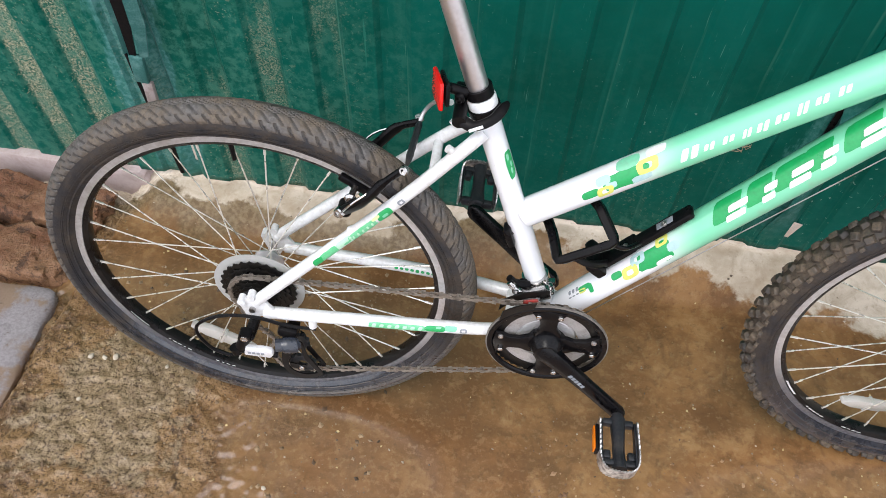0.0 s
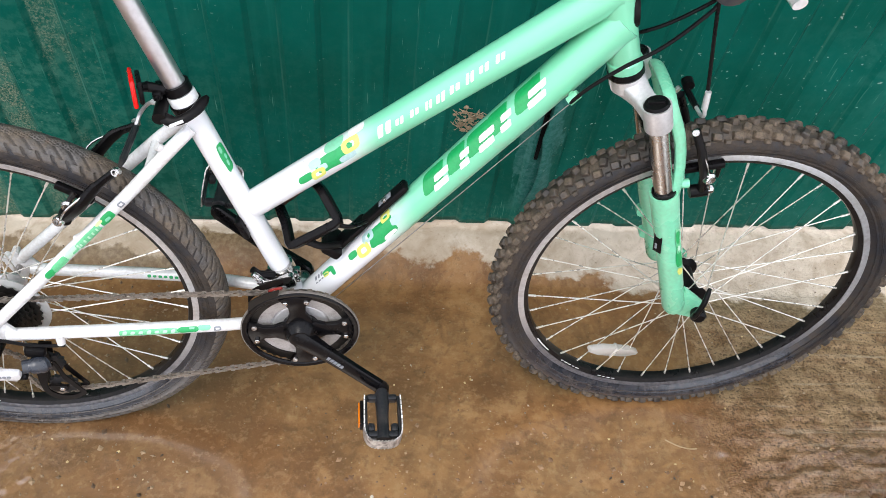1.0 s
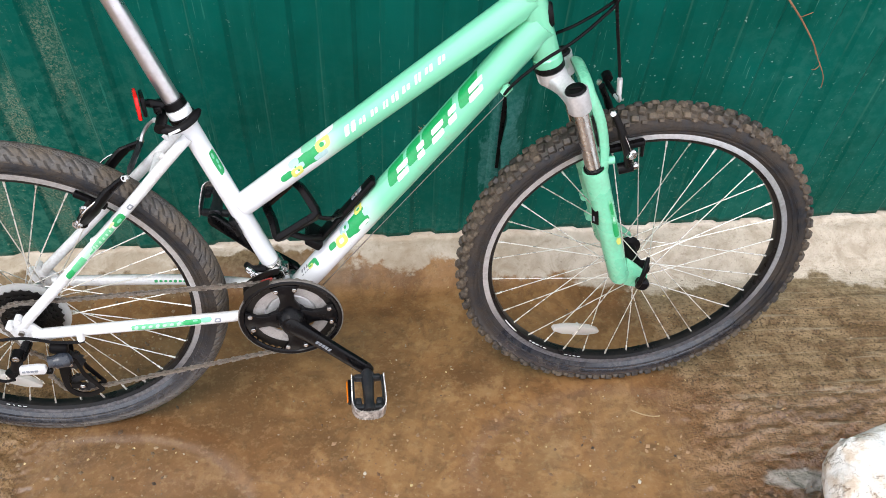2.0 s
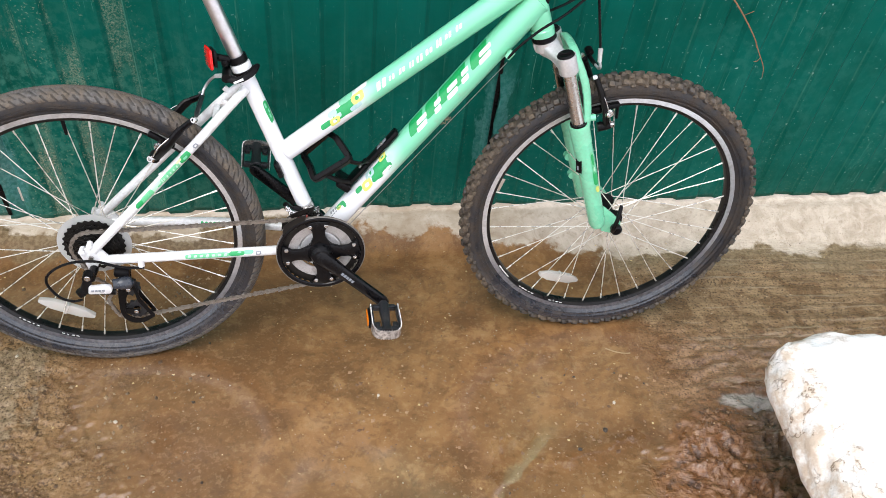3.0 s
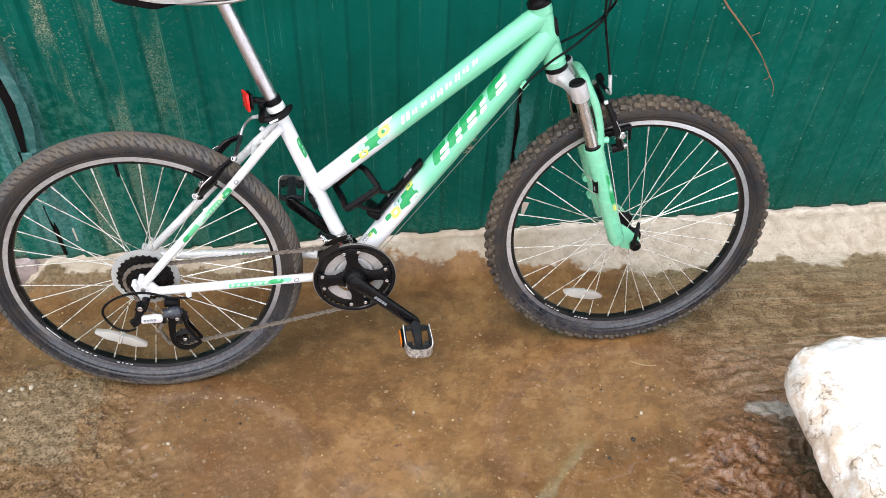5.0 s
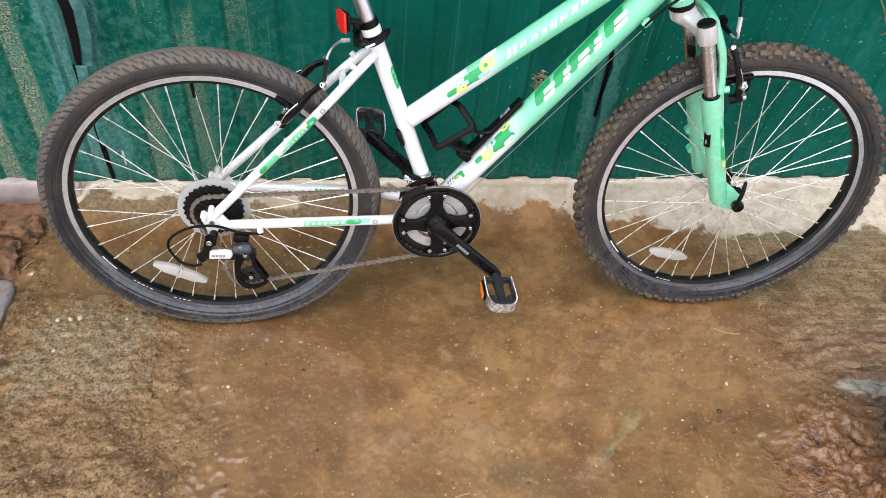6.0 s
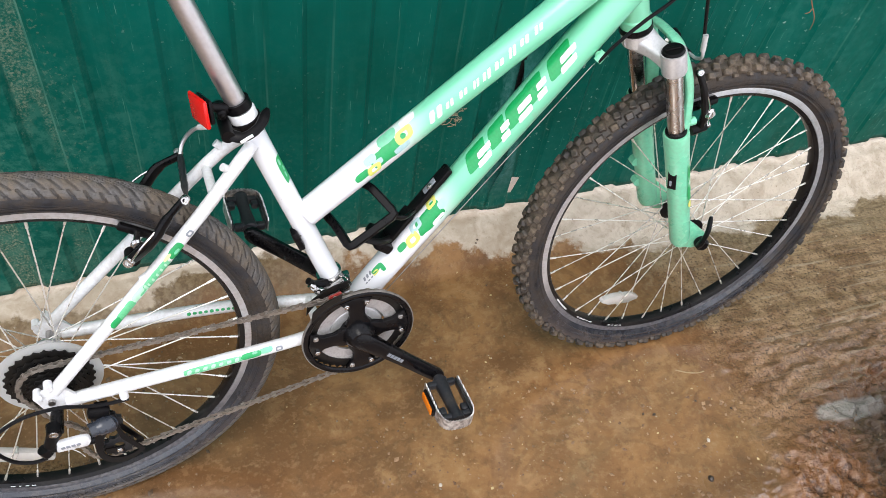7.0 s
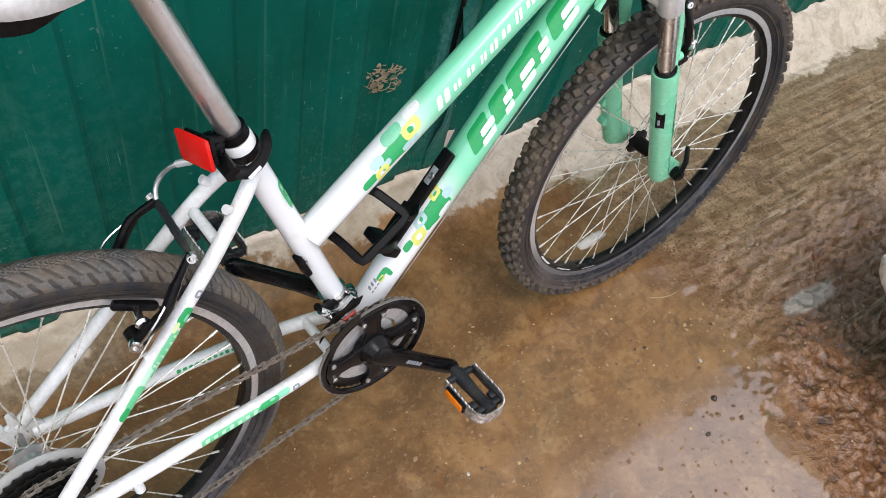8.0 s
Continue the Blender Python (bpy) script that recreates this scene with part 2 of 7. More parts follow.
def ground_skin():
    """Silt under a film of clear water, crusted concrete to one side, churned clay to the other, dry and pale along the fence."""
    m = Nodes("ground_skin", 0.4)
    x, y = m.axis("X"), m.axis("Y")
    broad, mid, fine, grit = m.noise(5.0, 5, 0.6), m.noise(22, 5, 0.62, warp=0.6), m.noise(95, 4, 0.6), m.noise(420, 3)
    # soft clouds and threads of silt
    cloud2 = m.noise(6.5, 6, 0.64, warp=0.15)
    wisp = m.noise(13, 6, 0.66, warp=0.15)
    thread = m.ramp(m.maths("ABSOLUTE", m.maths("SUBTRACT", m.noise(8, 4, 0.58, warp=0.6), 0.5)), 0.055, 0.004)
    silt = m.mix(m.ramp(broad, 0.36, 0.64), (0.180, 0.084, 0.030), (0.292, 0.152, 0.058))
    silt = m.mix(m.ramp(cloud2, 0.50, 0.66, 0, 0.6), silt, (0.118, 0.054, 0.019))
    silt = m.mix(m.ramp(wisp, 0.47, 0.36, 0, 0.65), silt, (0.350, 0.200, 0.086))
    silt = m.mix(m.ramp(wisp, 0.55, 0.66, 0, 0.45), silt, (0.126, 0.060, 0.023))
    silt = m.mix(m.maths("MULTIPLY", thread, m.ramp(broad, 0.42, 0.58, 0.05, 0.32)), silt, (0.105, 0.053, 0.022))
    silt = m.mix(m.ramp(m.maths("ADD", x, m.maths("MULTIPLY", m.maths("SUBTRACT", broad, 0.5), 0.6)), 0.12, -0.32, 0, 0.38), silt, (0.118, 0.058, 0.021))
    mottle = m.noise(48, 5, 0.68)
    silt = m.mix(m.ramp(mottle, 0.53, 0.66, 0, 0.42), silt, (0.105, 0.054, 0.022))
    silt = m.mix(m.ramp(mottle, 0.45, 0.34, 0, 0.35), silt, (0.345, 0.205, 0.098))
    silt = m.mix(m.ramp(fine, 0.52, 0.72, 0, 0.28), silt, (0.36, 0.245, 0.125))
    # crusted concrete: brown crumbs and black pits, one patch of bare grey cement
    apart = m.maths("MULTIPLY", m.maths("SUBTRACT", broad, 0.5), 0.7)
    left = m.maths("MULTIPLY", m.ramp(m.maths("ADD", x, apart), -0.36, -0.56), m.ramp(m.maths("ADD", y, m.maths("MULTIPLY", apart, 0.35)), -0.32, -0.41))
    left = m.maths("MAXIMUM", left, m.ramp(m.maths("ADD", x, apart), -0.84, -0.94))
    right = m.ramp(m.maths("ADD", x, m.maths("MULTIPLY", mid, 0.16)), 0.76, 0.92)
    worn = m.maths("MAXIMUM", left, right)
    curl = m.noise(38, 4, 0.55)
    clump = m.noise(15, 4, 0.6, warp=0.3)
    cement = m.mix(m.ramp(fine, 0.36, 0.64), (0.195, 0.140, 0.078), (0.315, 0.240, 0.145))
    soil = m.mix(m.ramp(clump, 0.40, 0.60), (0.118, 0.062, 0.025), (0.235, 0.138, 0.060))
    soil = m.mix(m.ramp(fine, 0.54, 0.70, 0, 0.5), soil, (0.33, 0.225, 0.12))
    square = m.maths("MAXIMUM", m.maths("MULTIPLY", m.maths("ABSOLUTE", m.maths("ADD", x, 0.73)), 7.5), m.maths("MULTIPLY", m.maths("ABSOLUTE", m.maths("ADD", y, 0.53)), 7.5))
    swept = m.ramp(m.maths("ADD", square, m.maths("MULTIPLY", m.maths("SUBTRACT", clump, 0.5), 2.4)), 1.05, 0.80, 0.0, 0.7)
    crust = m.mix(m.maths("MAXIMUM", swept, m.ramp(clump, 0.62, 0.70, 0, 0.4)), soil, cement)
    crust = m.mix(m.maths("MULTIPLY", m.ramp(curl, 0.60, 0.67, 0, 0.85), m.ramp(swept, 0.0, 0.9, 1.0, 0.25)), crust, (0.055, 0.030, 0.013))
    crust = m.mix(m.ramp(curl, 0.37, 0.30, 0, 0.4), crust, (0.34, 0.24, 0.13))
    combed = m.mix(m.ramp(mid, 0.38, 0.62), (0.160, 0.092, 0.041), (0.305, 0.205, 0.110))
    smeared = m.mix(m.ramp(clump, 0.40, 0.60), (0.160, 0.080, 0.034), (0.300, 0.175, 0.090))
    combed = m.mix(m.ramp(m.maths("ADD", y, m.maths("MULTIPLY", apart, 0.4)), -0.40, -0.52), combed, smeared)
    combed = m.mix(m.ramp(curl, 0.60, 0.68, 0, 0.6), combed, (0.085, 0.048, 0.022))
    grain = m.mix(worn, silt, m.mix(m.ramp(x, 0.2, 0.5), crust, combed))
    pebble = m.noise(190, 4, 0.6)
    grain = m.mix(m.maths("MULTIPLY", m.ramp(pebble, 0.58, 0.65, 0, 0.5), worn), grain, (0.33, 0.235, 0.13))
    grain = m.mix(m.maths("MULTIPLY", m.ramp(pebble, 0.47, 0.38, 0, 0.8), worn), grain, (0.045, 0.025, 0.011))
    # churned clay
    dx, dy = m.maths("SUBTRACT", x, 1.15), m.maths("SUBTRACT", y, -1.1)
    away = m.maths("POWER", m.maths("ADD", m.maths("POWER", m.maths("ABSOLUTE", dx), 2.0), m.maths("POWER", m.maths("ABSOLUTE", dy), 2.0)), 0.5)
    muddy = m.ramp(m.maths("ADD", away, m.maths("MULTIPLY", mid, 0.16)), 0.66, 0.58)
    string = m.noise(30, 5, 0.62)
    crack = m.ramp(m.maths("ABSOLUTE", m.maths("SUBTRACT", m.noise(38, 4, 0.6), 0.5)), 0.030, 0.004)
    mudcol = m.mix(m.ramp(fine, 0.35, 0.65), (0.150, 0.060, 0.019), (0.250, 0.115, 0.045))
    mudcol = m.mix(m.ramp(clump, 0.52, 0.62, 0, 0.6), mudcol, (0.255, 0.135, 0.072))
    mudcol = m.mix(m.ramp(string, 0.55, 0.64, 0, 0.85), mudcol, (0.058, 0.023, 0.008))
    mudcol = m.mix(m.ramp(string, 0.42, 0.34, 0, 0.5), mudcol, (0.36, 0.20, 0.10))
    mudcol = m.mix(m.maths("MULTIPLY", crack, m.ramp(clump, 0.45, 0.58, 0.05, 0.55)), mudcol, (0.060, 0.024, 0.008))
    # soaked dark earth at the foot of the snow
    mudcol = m.mix(m.maths("MULTIPLY", m.ramp(m.maths("ADD", x, m.maths("MULTIPLY", string, 0.12)), 0.94, 1.02), m.ramp(y, -0.60, -0.68)), mudcol, (0.150, 0.084, 0.040))
    grain = m.mix(muddy, grain, mudcol)
    # dry strip under the fence
    edge = m.maths("ADD", y, m.maths("MULTIPLY", m.maths("SUBTRACT", m.noise(6.5, 6, 0.62), 0.5), 0.26))
    reach = m.maths("ADD", edge, m.maths("ADD", m.ramp(x, 0.1, 0.9, -0.035, 0.085), m.ramp(x, -0.15, -0.45, 0.0, 0.012)))
    dry = m.ramp(reach, -0.078, -0.060)
    pale = m.mix(m.ramp(mid, 0.35, 0.7), (0.60, 0.52, 0.42), (0.42, 0.345, 0.26))
    pale = m.mix(m.ramp(fine, 0.45, 0.3, 0, 0.4), pale, (0.26, 0.20, 0.14))
    pale = m.mix(m.ramp(x, 0.3, 0.75), m.mix(m.ramp(cloud2, 0.45, 0.62, 0.05, 0.5), pale, (0.32, 0.235, 0.145)), pale)
    damp = m.ramp(reach, -0.17, -0.09, 0, 0.8)
    soaked = m.mix(m.ramp(x, -0.1, 0.5), m.mix(m.ramp(fine, 0.35, 0.65), (0.120, 0.084, 0.042), (0.225, 0.168, 0.094)), m.mix(m.ramp(fine, 0.35, 0.65), (0.145, 0.102, 0.052), (0.275, 0.210, 0.122)))
    grain = m.mix(m.maths("MULTIPLY", damp, m.maths("MAXIMUM", worn, m.ramp(x, 0.15, -0.15))), grain, soaked)
    # a bare grey patch washed clean beside the snow
    px, py = m.maths("MULTIPLY", m.maths("SUBTRACT", x, 0.955), 12.0), m.maths("MULTIPLY", m.maths("SUBTRACT", y, -0.664), 40.0)
    bare = m.ramp(m.maths("ADD", m.maths("ADD", m.maths("MULTIPLY", px, px), m.maths("MULTIPLY", py, py)), m.maths("MULTIPLY", mid, 1.6)), 2.1, 1.4)
    grain = m.mix(m.maths("MULTIPLY", bare, 0.85), grain, (0.40, 0.36, 0.31))
    # pale scrapes along the far end
    streak = m.noise(1.0, 4, 0.6, m.stretched((4, 90, 5)))
    scraped = m.maths("MULTIPLY", m.ramp(x, 0.75, 1.0), m.ramp(y, -0.95, -0.7))
    grain = m.mix(m.maths("MULTIPLY", m.ramp(streak, 0.55, 0.68, 0, 0.45), scraped), grain, (0.41, 0.34, 0.24))
    grain = m.mix(m.maths("MULTIPLY", m.ramp(streak, 0.46, 0.36, 0, 0.45), scraped), grain, (0.12, 0.074, 0.036))
    skin = m.mix(dry, grain, pale)
    gritty = m.maths("MULTIPLY", m.ramp(grit, 0.62, 0.75, 0, 0.4), m.ramp(worn, 0.0, 1.0, 0.3, 0.8))
    m.colour(m.mix(gritty, skin, m.mix(0.5, skin, (0.44, 0.345, 0.22))))
    wet = m.ramp(dry, 1.0, 0.0)
    slick = m.maths("MAXIMUM", muddy, m.maths("MULTIPLY", m.ramp(x, 0.62, 0.95), m.ramp(y, -0.36, -0.52, 0.0, 0.7)))
    swim = m.maths("MULTIPLY", m.maths("SUBTRACT", mid, 0.5), 0.10)
    pool = m.maths("MULTIPLY", m.ramp(m.maths("ADD", y, swim), -0.69, -0.745), m.maths("MULTIPLY", m.ramp(m.maths("ADD", x, swim), 0.27, 0.37), m.ramp(m.maths("ADD", x, swim), 0.71, 0.65)))
    m.link(m.maths("MAXIMUM", m.maths("MULTIPLY", pool, 0.45), m.maths("MAXIMUM", m.ramp(slick, 0.0, 1.0, 0.0, 0.75), m.ramp(worn, 0.0, 1.0, 0.15, 0.3))), m.bsdf.inputs["Specular IOR Level"])
    m.rough(m.maths("SUBTRACT", m.ramp(dry, 0.0, 1.0, 0.55, 0.9), m.maths("MAXIMUM", m.maths("MULTIPLY", slick, 0.30), m.maths("MULTIPLY", pool, 0.35))))
    wrinkle = m.noise(1.0, 4, 0.60, m.stretched((30, 58, 30)))
    combing = m.maths("MULTIPLY", m.maths("MULTIPLY", m.ramp(x, 0.8, 1.2), m.ramp(y, -0.85, -0.5)), streak)
    first = m.bump(m.maths("MULTIPLY", mid, m.ramp(worn, 0.0, 1.0, 0.8, 1.0)), 0.005, 0.5)
    second = m.bump(m.maths("MULTIPLY", fine, m.ramp(worn, 0.0, 1.0, 0.6, 1.0)), 0.0020, 0.75, first)
    third = m.bump(m.maths("MULTIPLY", muddy, m.maths("SUBTRACT", 1.0, string)), 0.010, 0.7, m.bump(m.maths("MULTIPLY", slick, wrinkle), 0.007, 0.7, second))
    fourth = m.bump(combing, 0.004, 0.7, third)
    fifth = m.bump(m.maths("MULTIPLY", m.maths("SUBTRACT", 1.0, curl), worn), 0.010, 0.9, fourth)
    sixth = m.bump(m.maths("MULTIPLY", pebble, worn), 0.0020, 0.8, fifth)
    m.bump(m.maths("MULTIPLY", grit, m.ramp(worn, 0.0, 1.0, 0.3, 1.0)), 0.0007, 0.6, sixth)
    # a film of standing water over the silt, and wet glints on the rest
    calm = m.maths("MULTIPLY", m.ramp(worn, 0.75, 0.15), m.ramp(muddy, 0.6, 0.1))
    lying = m.maths("MULTIPLY", calm, m.ramp(m.maths("ADD", y, m.maths("MULTIPLY", broad, 0.1)), -0.10, -0.22))
    film = m.maths("MULTIPLY", wet, m.ramp(lying, 0.0, 1.0, 0.10, 1.0))
    m.link(film, m.bsdf.inputs["Coat Weight"])
    m.link(m.maths("SUBTRACT", m.ramp(lying, 0.3, 1.0, 0.24, 0.15), m.maths("MULTIPLY", pool, 0.115)), m.bsdf.inputs["Coat Roughness"])
    m.bsdf.inputs["Coat IOR"].default_value = 1.9
    # faint swell on the water
    level = m.add("ShaderNodeBump")
    level.inputs["Distance"].default_value = 0.014
    level.inputs["Strength"].default_value = 1.0
    relief = m.maths("MULTIPLY", m.noise(6, 4, 0.6), 0.014)
    m.link(relief, level.inputs["Height"])
    m.link(level.outputs[0], m.bsdf.inputs["Coat Normal"])
    return m.mat


def snow_skin():
    """Old packed snow: white on top, creamy and veined with clay round the edges, soil at its foot."""
    m = Nodes("snow_skin", 0.6)
    x, y, z = m.axis("X"), m.axis("Y"), m.axis("Z")
    broad, mid, fine = m.noise(9, 5, 0.6), m.noise(34, 5, 0.65), m.noise(120, 4)
    wander = m.maths("MULTIPLY", m.maths("SUBTRACT", broad, 0.5), 0.14)
    rim = m.maths("MAXIMUM", m.ramp(m.maths("ADD", x, wander), 0.925, 0.870), m.maths("MULTIPLY", m.ramp(m.maths("ADD", y, wander), -0.765, -0.725), 0.55))
    white = m.mix(m.ramp(broad, 0.5, 0.75, 0, 0.2), (0.88, 0.88, 0.88), (0.80, 0.75, 0.69))
    cream = m.mix(m.ramp(mid, 0.38, 0.62), (0.79, 0.72, 0.63), (0.62, 0.50, 0.385))
    base = m.mix(m.maths("MULTIPLY", rim, m.ramp(mid, 0.30, 0.62, 0.45, 1.0)), white, cream)
    vein = m.noise(1.0, 5, 0.62, m.stretched((15, 15, 7)), warp=0.4)
    line = m.ramp(m.maths("ABSOLUTE", m.maths("SUBTRACT", vein, 0.5)), 0.020, 0.003)
    base = m.mix(m.maths("MULTIPLY", line, m.maths("MULTIPLY", m.maths("POWER", rim, 2.0), m.ramp(mid, 0.42, 0.60, 0.0, 0.75))), base, (0.185, 0.105, 0.045))
    foot = m.ramp(m.maths("ADD", z, m.maths("MULTIPLY", m.noise(1.0, 5, 0.65, m.stretched((26, 26, 9))), 0.22)), 0.40, 0.33)
    soil = m.mix(m.ramp(fine, 0.4, 0.65), (0.24, 0.145, 0.075), (0.085, 0.046, 0.021))
    base = m.mix(foot, base, soil)
    soot = m.maths("MULTIPLY", m.ramp(m.noise(75, 5, 0.7), 0.66, 0.72), m.maths("MAXIMUM", m.maths("MULTIPLY", rim, 0.7), m.ramp(z, 0.33, 0.22, 0.03, 0.6)))
    m.colour(m.mix(soot, base, (0.15, 0.088, 0.045)))
    first = m.bump(mid, 0.010, 0.6, m.bump(broad, 0.012, 0.5))
    m.bump(m.maths("SUBTRACT", fine, m.maths("MULTIPLY", line, rim)), 0.003, 0.6, first)
    return m.mat


def earth_skin():
    """Wet reddish clay, pitted, with mud in the hollows."""
    m = Nodes("clay_earth", 0.5)
    lump, fine, broad = m.noise(30, 6, 0.7), m.noise(150, 5, 0.68), m.noise(9, 5, 0.6)
    base = m.mix(m.ramp(broad, 0.38, 0.62), (0.165, 0.066, 0.030), (0.245, 0.125, 0.062))
    base = m.mix(m.ramp(lump, 0.51, 0.60, 0, 0.85), base, (0.042, 0.018, 0.009))
    base = m.mix(m.ramp(lump, 0.44, 0.34, 0, 0.45), base, (0.33, 0.20, 0.115))
    m.colour(m.mix(m.ramp(fine, 0.55, 0.64, 0, 0.6), base, (0.055, 0.028, 0.014)))
    m.rough(m.ramp(lump, 0.4, 0.6, 0.42, 0.7))
    first = m.bump(m.maths("SUBTRACT", 1.0, lump), 0.016, 0.8)
    m.bump(fine, 0.003, 0.8, first)
    return m.mat


def paver_skin():
    """A wet lilac-grey paving stone smeared with clay at its rim."""
    m = Nodes("wet_paver", 0.3)
    broad, fine = m.noise(8, 6, 0.62), m.noise(190, 5, 0.65)
    base = m.mix(m.ramp(fine, 0.35, 0.65), (0.225, 0.200, 0.205), (0.305, 0.275, 0.280))
    base = m.mix(m.ramp(broad, 0.40, 0.62, 0, 0.35), base, (0.165, 0.140, 0.140))
    base = m.mix(m.ramp(broad, 0.54, 0.62, 0, 0.75), base, (0.215, 0.130, 0.068))
    m.colour(m.mix(m.ramp(m.noise(60, 5, 0.7), 0.62, 0.68, 0, 0.6), base, (0.09, 0.055, 0.03)))
    m.rough(m.ramp(broad, 0.4, 0.6, 0.24, 0.55))
    m.bump(fine, 0.0012, 0.6)
    return m.mat


def cage_alloy():
    """Scuffed grey alloy, duller in the hollows."""
    m = Nodes("scuffed_alloy", 0.4, 0.8, (0.5, 0.49, 0.48))
    m.colour(m.mix(m.ramp(m.noise(140, 4), 0.35, 0.65), (0.30, 0.285, 0.27), (0.72, 0.70, 0.68)))
    m.bump(m.noise(260, 3), 0.0006, 0.6)
    return m.mat


def clear_plastic(name, colour, rough=0.15, through=0.6):
    m = Nodes(name, rough, 0.0, colour)
    m.bsdf.inputs["Transmission Weight"].default_value = through
    m.bump(m.voronoi(420), 0.0004, 0.5)
    return m.mat


RINGGREY = plain("worn_ring_steel", (0.48, 0.46, 0.45), 0.4, 0.35, dirt=(0.16, 0.13, 0.10), amount=0.5, scale=60)
GREYSCUFF = plain("scuffed_clear_edge", (0.17, 0.155, 0.14), 0.3, dirt=(0.08, 0.065, 0.052), amount=0.5, scale=60)
PAINT = frame_paint()
WHITE = plain("white_lacquer", (0.80, 0.81, 0.82), 0.3, dirt=(0.32, 0.25, 0.18), amount=0.25, scale=20, coat=0.5)
MINT = plain("mint_lacquer", (0.20, 0.64, 0.40), 0.3, dirt=(0.2, 0.3, 0.18), amount=0.25, scale=20, coat=0.5)
GREEN = plain("leaf_green_print", (0.01, 0.36, 0.10), 0.35, amount=0.1, coat=0.4)
YELLOW = plain("yellow_print", (0.72, 0.72, 0.16), 0.35, amount=0.1, coat=0.4)
PALEBLUE = plain("pale_blue_print", (0.42, 0.62, 0.62), 0.35, amount=0.1, coat=0.4)
PALEMINT = plain("pale_mint_print", (0.48, 0.76, 0.56), 0.35, amount=0.1, coat=0.4)
LEAF = plain("soft_green_print", (0.10, 0.50, 0.22), 0.35, dirt=(0.30, 0.66, 0.42), amount=0.6, scale=70, coat=0.4)
PALEYELLOW = plain("pale_yellow_print", (0.66, 0.76, 0.36), 0.35, amount=0.1, coat=0.4)
LETTER = plain("white_print", (0.82, 0.84, 0.84), 0.3, amount=0.08, coat=0.4)
GREYPRINT = plain("grey_print", (0.25, 0.27, 0.30), 0.4)
BLACK = plain("black_plastic", (0.003, 0.003, 0.004), 0.32, dirt=(0.020, 0.016, 0.012), amount=0.16, scale=25, shine=0.14)
GLOSSBLACK = plain("black_lacquer", (0.003, 0.003, 0.004), 0.20, dirt=(0.018, 0.015, 0.012), amount=0.12, scale=25, shine=0.18)
GREYPLASTIC = plain("grey_plastic", (0.014, 0.016, 0.020), 0.36, dirt=(0.075, 0.062, 0.05), amount=0.35, shine=0.35)
WORNRED = plain("worn_red_paint", (0.34, 0.025, 0.020), 0.4, dirt=(0.12, 0.06, 0.04), amount=0.5, scale=90)
BRIGHT = plain("bright_satin_alloy", (0.80, 0.80, 0.81), 0.35, 0.25, dirt=(0.45, 0.43, 0.42), amount=0.25, scale=80)
SLATE = plain("slate_lacquer", (0.022, 0.028, 0.040), 0.25, dirt=(0.06, 0.055, 0.05), amount=0.3, shine=0.6)
STEEL = plain("worn_steel", (0.42, 0.41, 0.40), 0.35, 1.0, dirt=(0.16, 0.12, 0.09), amount=0.5, scale=40)
CHROME = plain("bright_steel", (0.60, 0.59, 0.58), 0.2, 1.0, dirt=(0.30, 0.26, 0.22), amount=0.3, scale=30)
ALLOY = plain("satin_alloy", (0.66, 0.64, 0.65), 0.34, 0.92, dirt=(0.44, 0.41, 0.41), amount=0.4, scale=18)
SILVER = plain("silver_lacquer", (0.70, 0.69, 0.69), 0.38, 0.45, amount=0.2)
CHAINSTEEL = plain("oily_chain_steel", (0.34, 0.30, 0.26), 0.38, 0.6, dirt=(0.05, 0.036, 0.026), amount=0.6, scale=120)
COGSTEEL = plain("blackened_steel", (0.008, 0.008, 0.008), 0.34, 0.3, dirt=(0.032, 0.024, 0.017), amount=0.4, scale=60, shine=0.4)
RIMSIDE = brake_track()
RIMBLACK = plain("black_rim", (0.005, 0.005, 0.006), 0.3, dirt=(0.03, 0.024, 0.018), amount=0.3, scale=20, shine=0.3)
TREAD = rubber("dusty_tread", (0.020, 0.018, 0.017), (0.150, 0.112, 0.076), 0.42)
WORNTREAD = rubber("worn_tread", (0.054, 0.050, 0.047), (0.150, 0.118, 0.086), 0.5)
WORNGROOVE = rubber("worn_groove", (0.042, 0.038, 0.035), (0.112, 0.088, 0.064), 0.5)
GROOVE = rubber("tread_groove", (0.020, 0.018, 0.017), (0.075, 0.060, 0.046), 0.5)
CAKED = rubber("caked_tread", (0.020, 0.017, 0.014), (0.125, 0.094, 0.066), 0.55)
SIDEWALL = rubber("wet_sidewall", (0.012, 0.013, 0.016), (0.062, 0.047, 0.035), 0.45, 0.4, 1.0)
SCUFFED = cage_alloy()
SPOKE = plain("spoke_steel", (0.82, 0.79, 0.72), 0.3, 0.65, amount=0.15, scale=60)
MILKY = clear_plastic("milky_reflector", (0.80, 0.77, 0.72), 0.22, 0.5)
DISCPLASTIC = clear_plastic("frosted_disc", (0.62, 0.62, 0.60), 0.4, 0.35)
RED = clear_plastic("red_reflector", (0.75, 0.008, 0.006), 0.18, 0.15)
ORANGE = clear_plastic("orange_reflector", (0.85, 0.22, 0.01), 0.2, 0.2)
EARTH = earth_skin()
PAVER = paver_skin()
FENCE = fence_paint()
GROUND = ground_skin()
SNOW = snow_skin()

# ---- mesh helpers ----


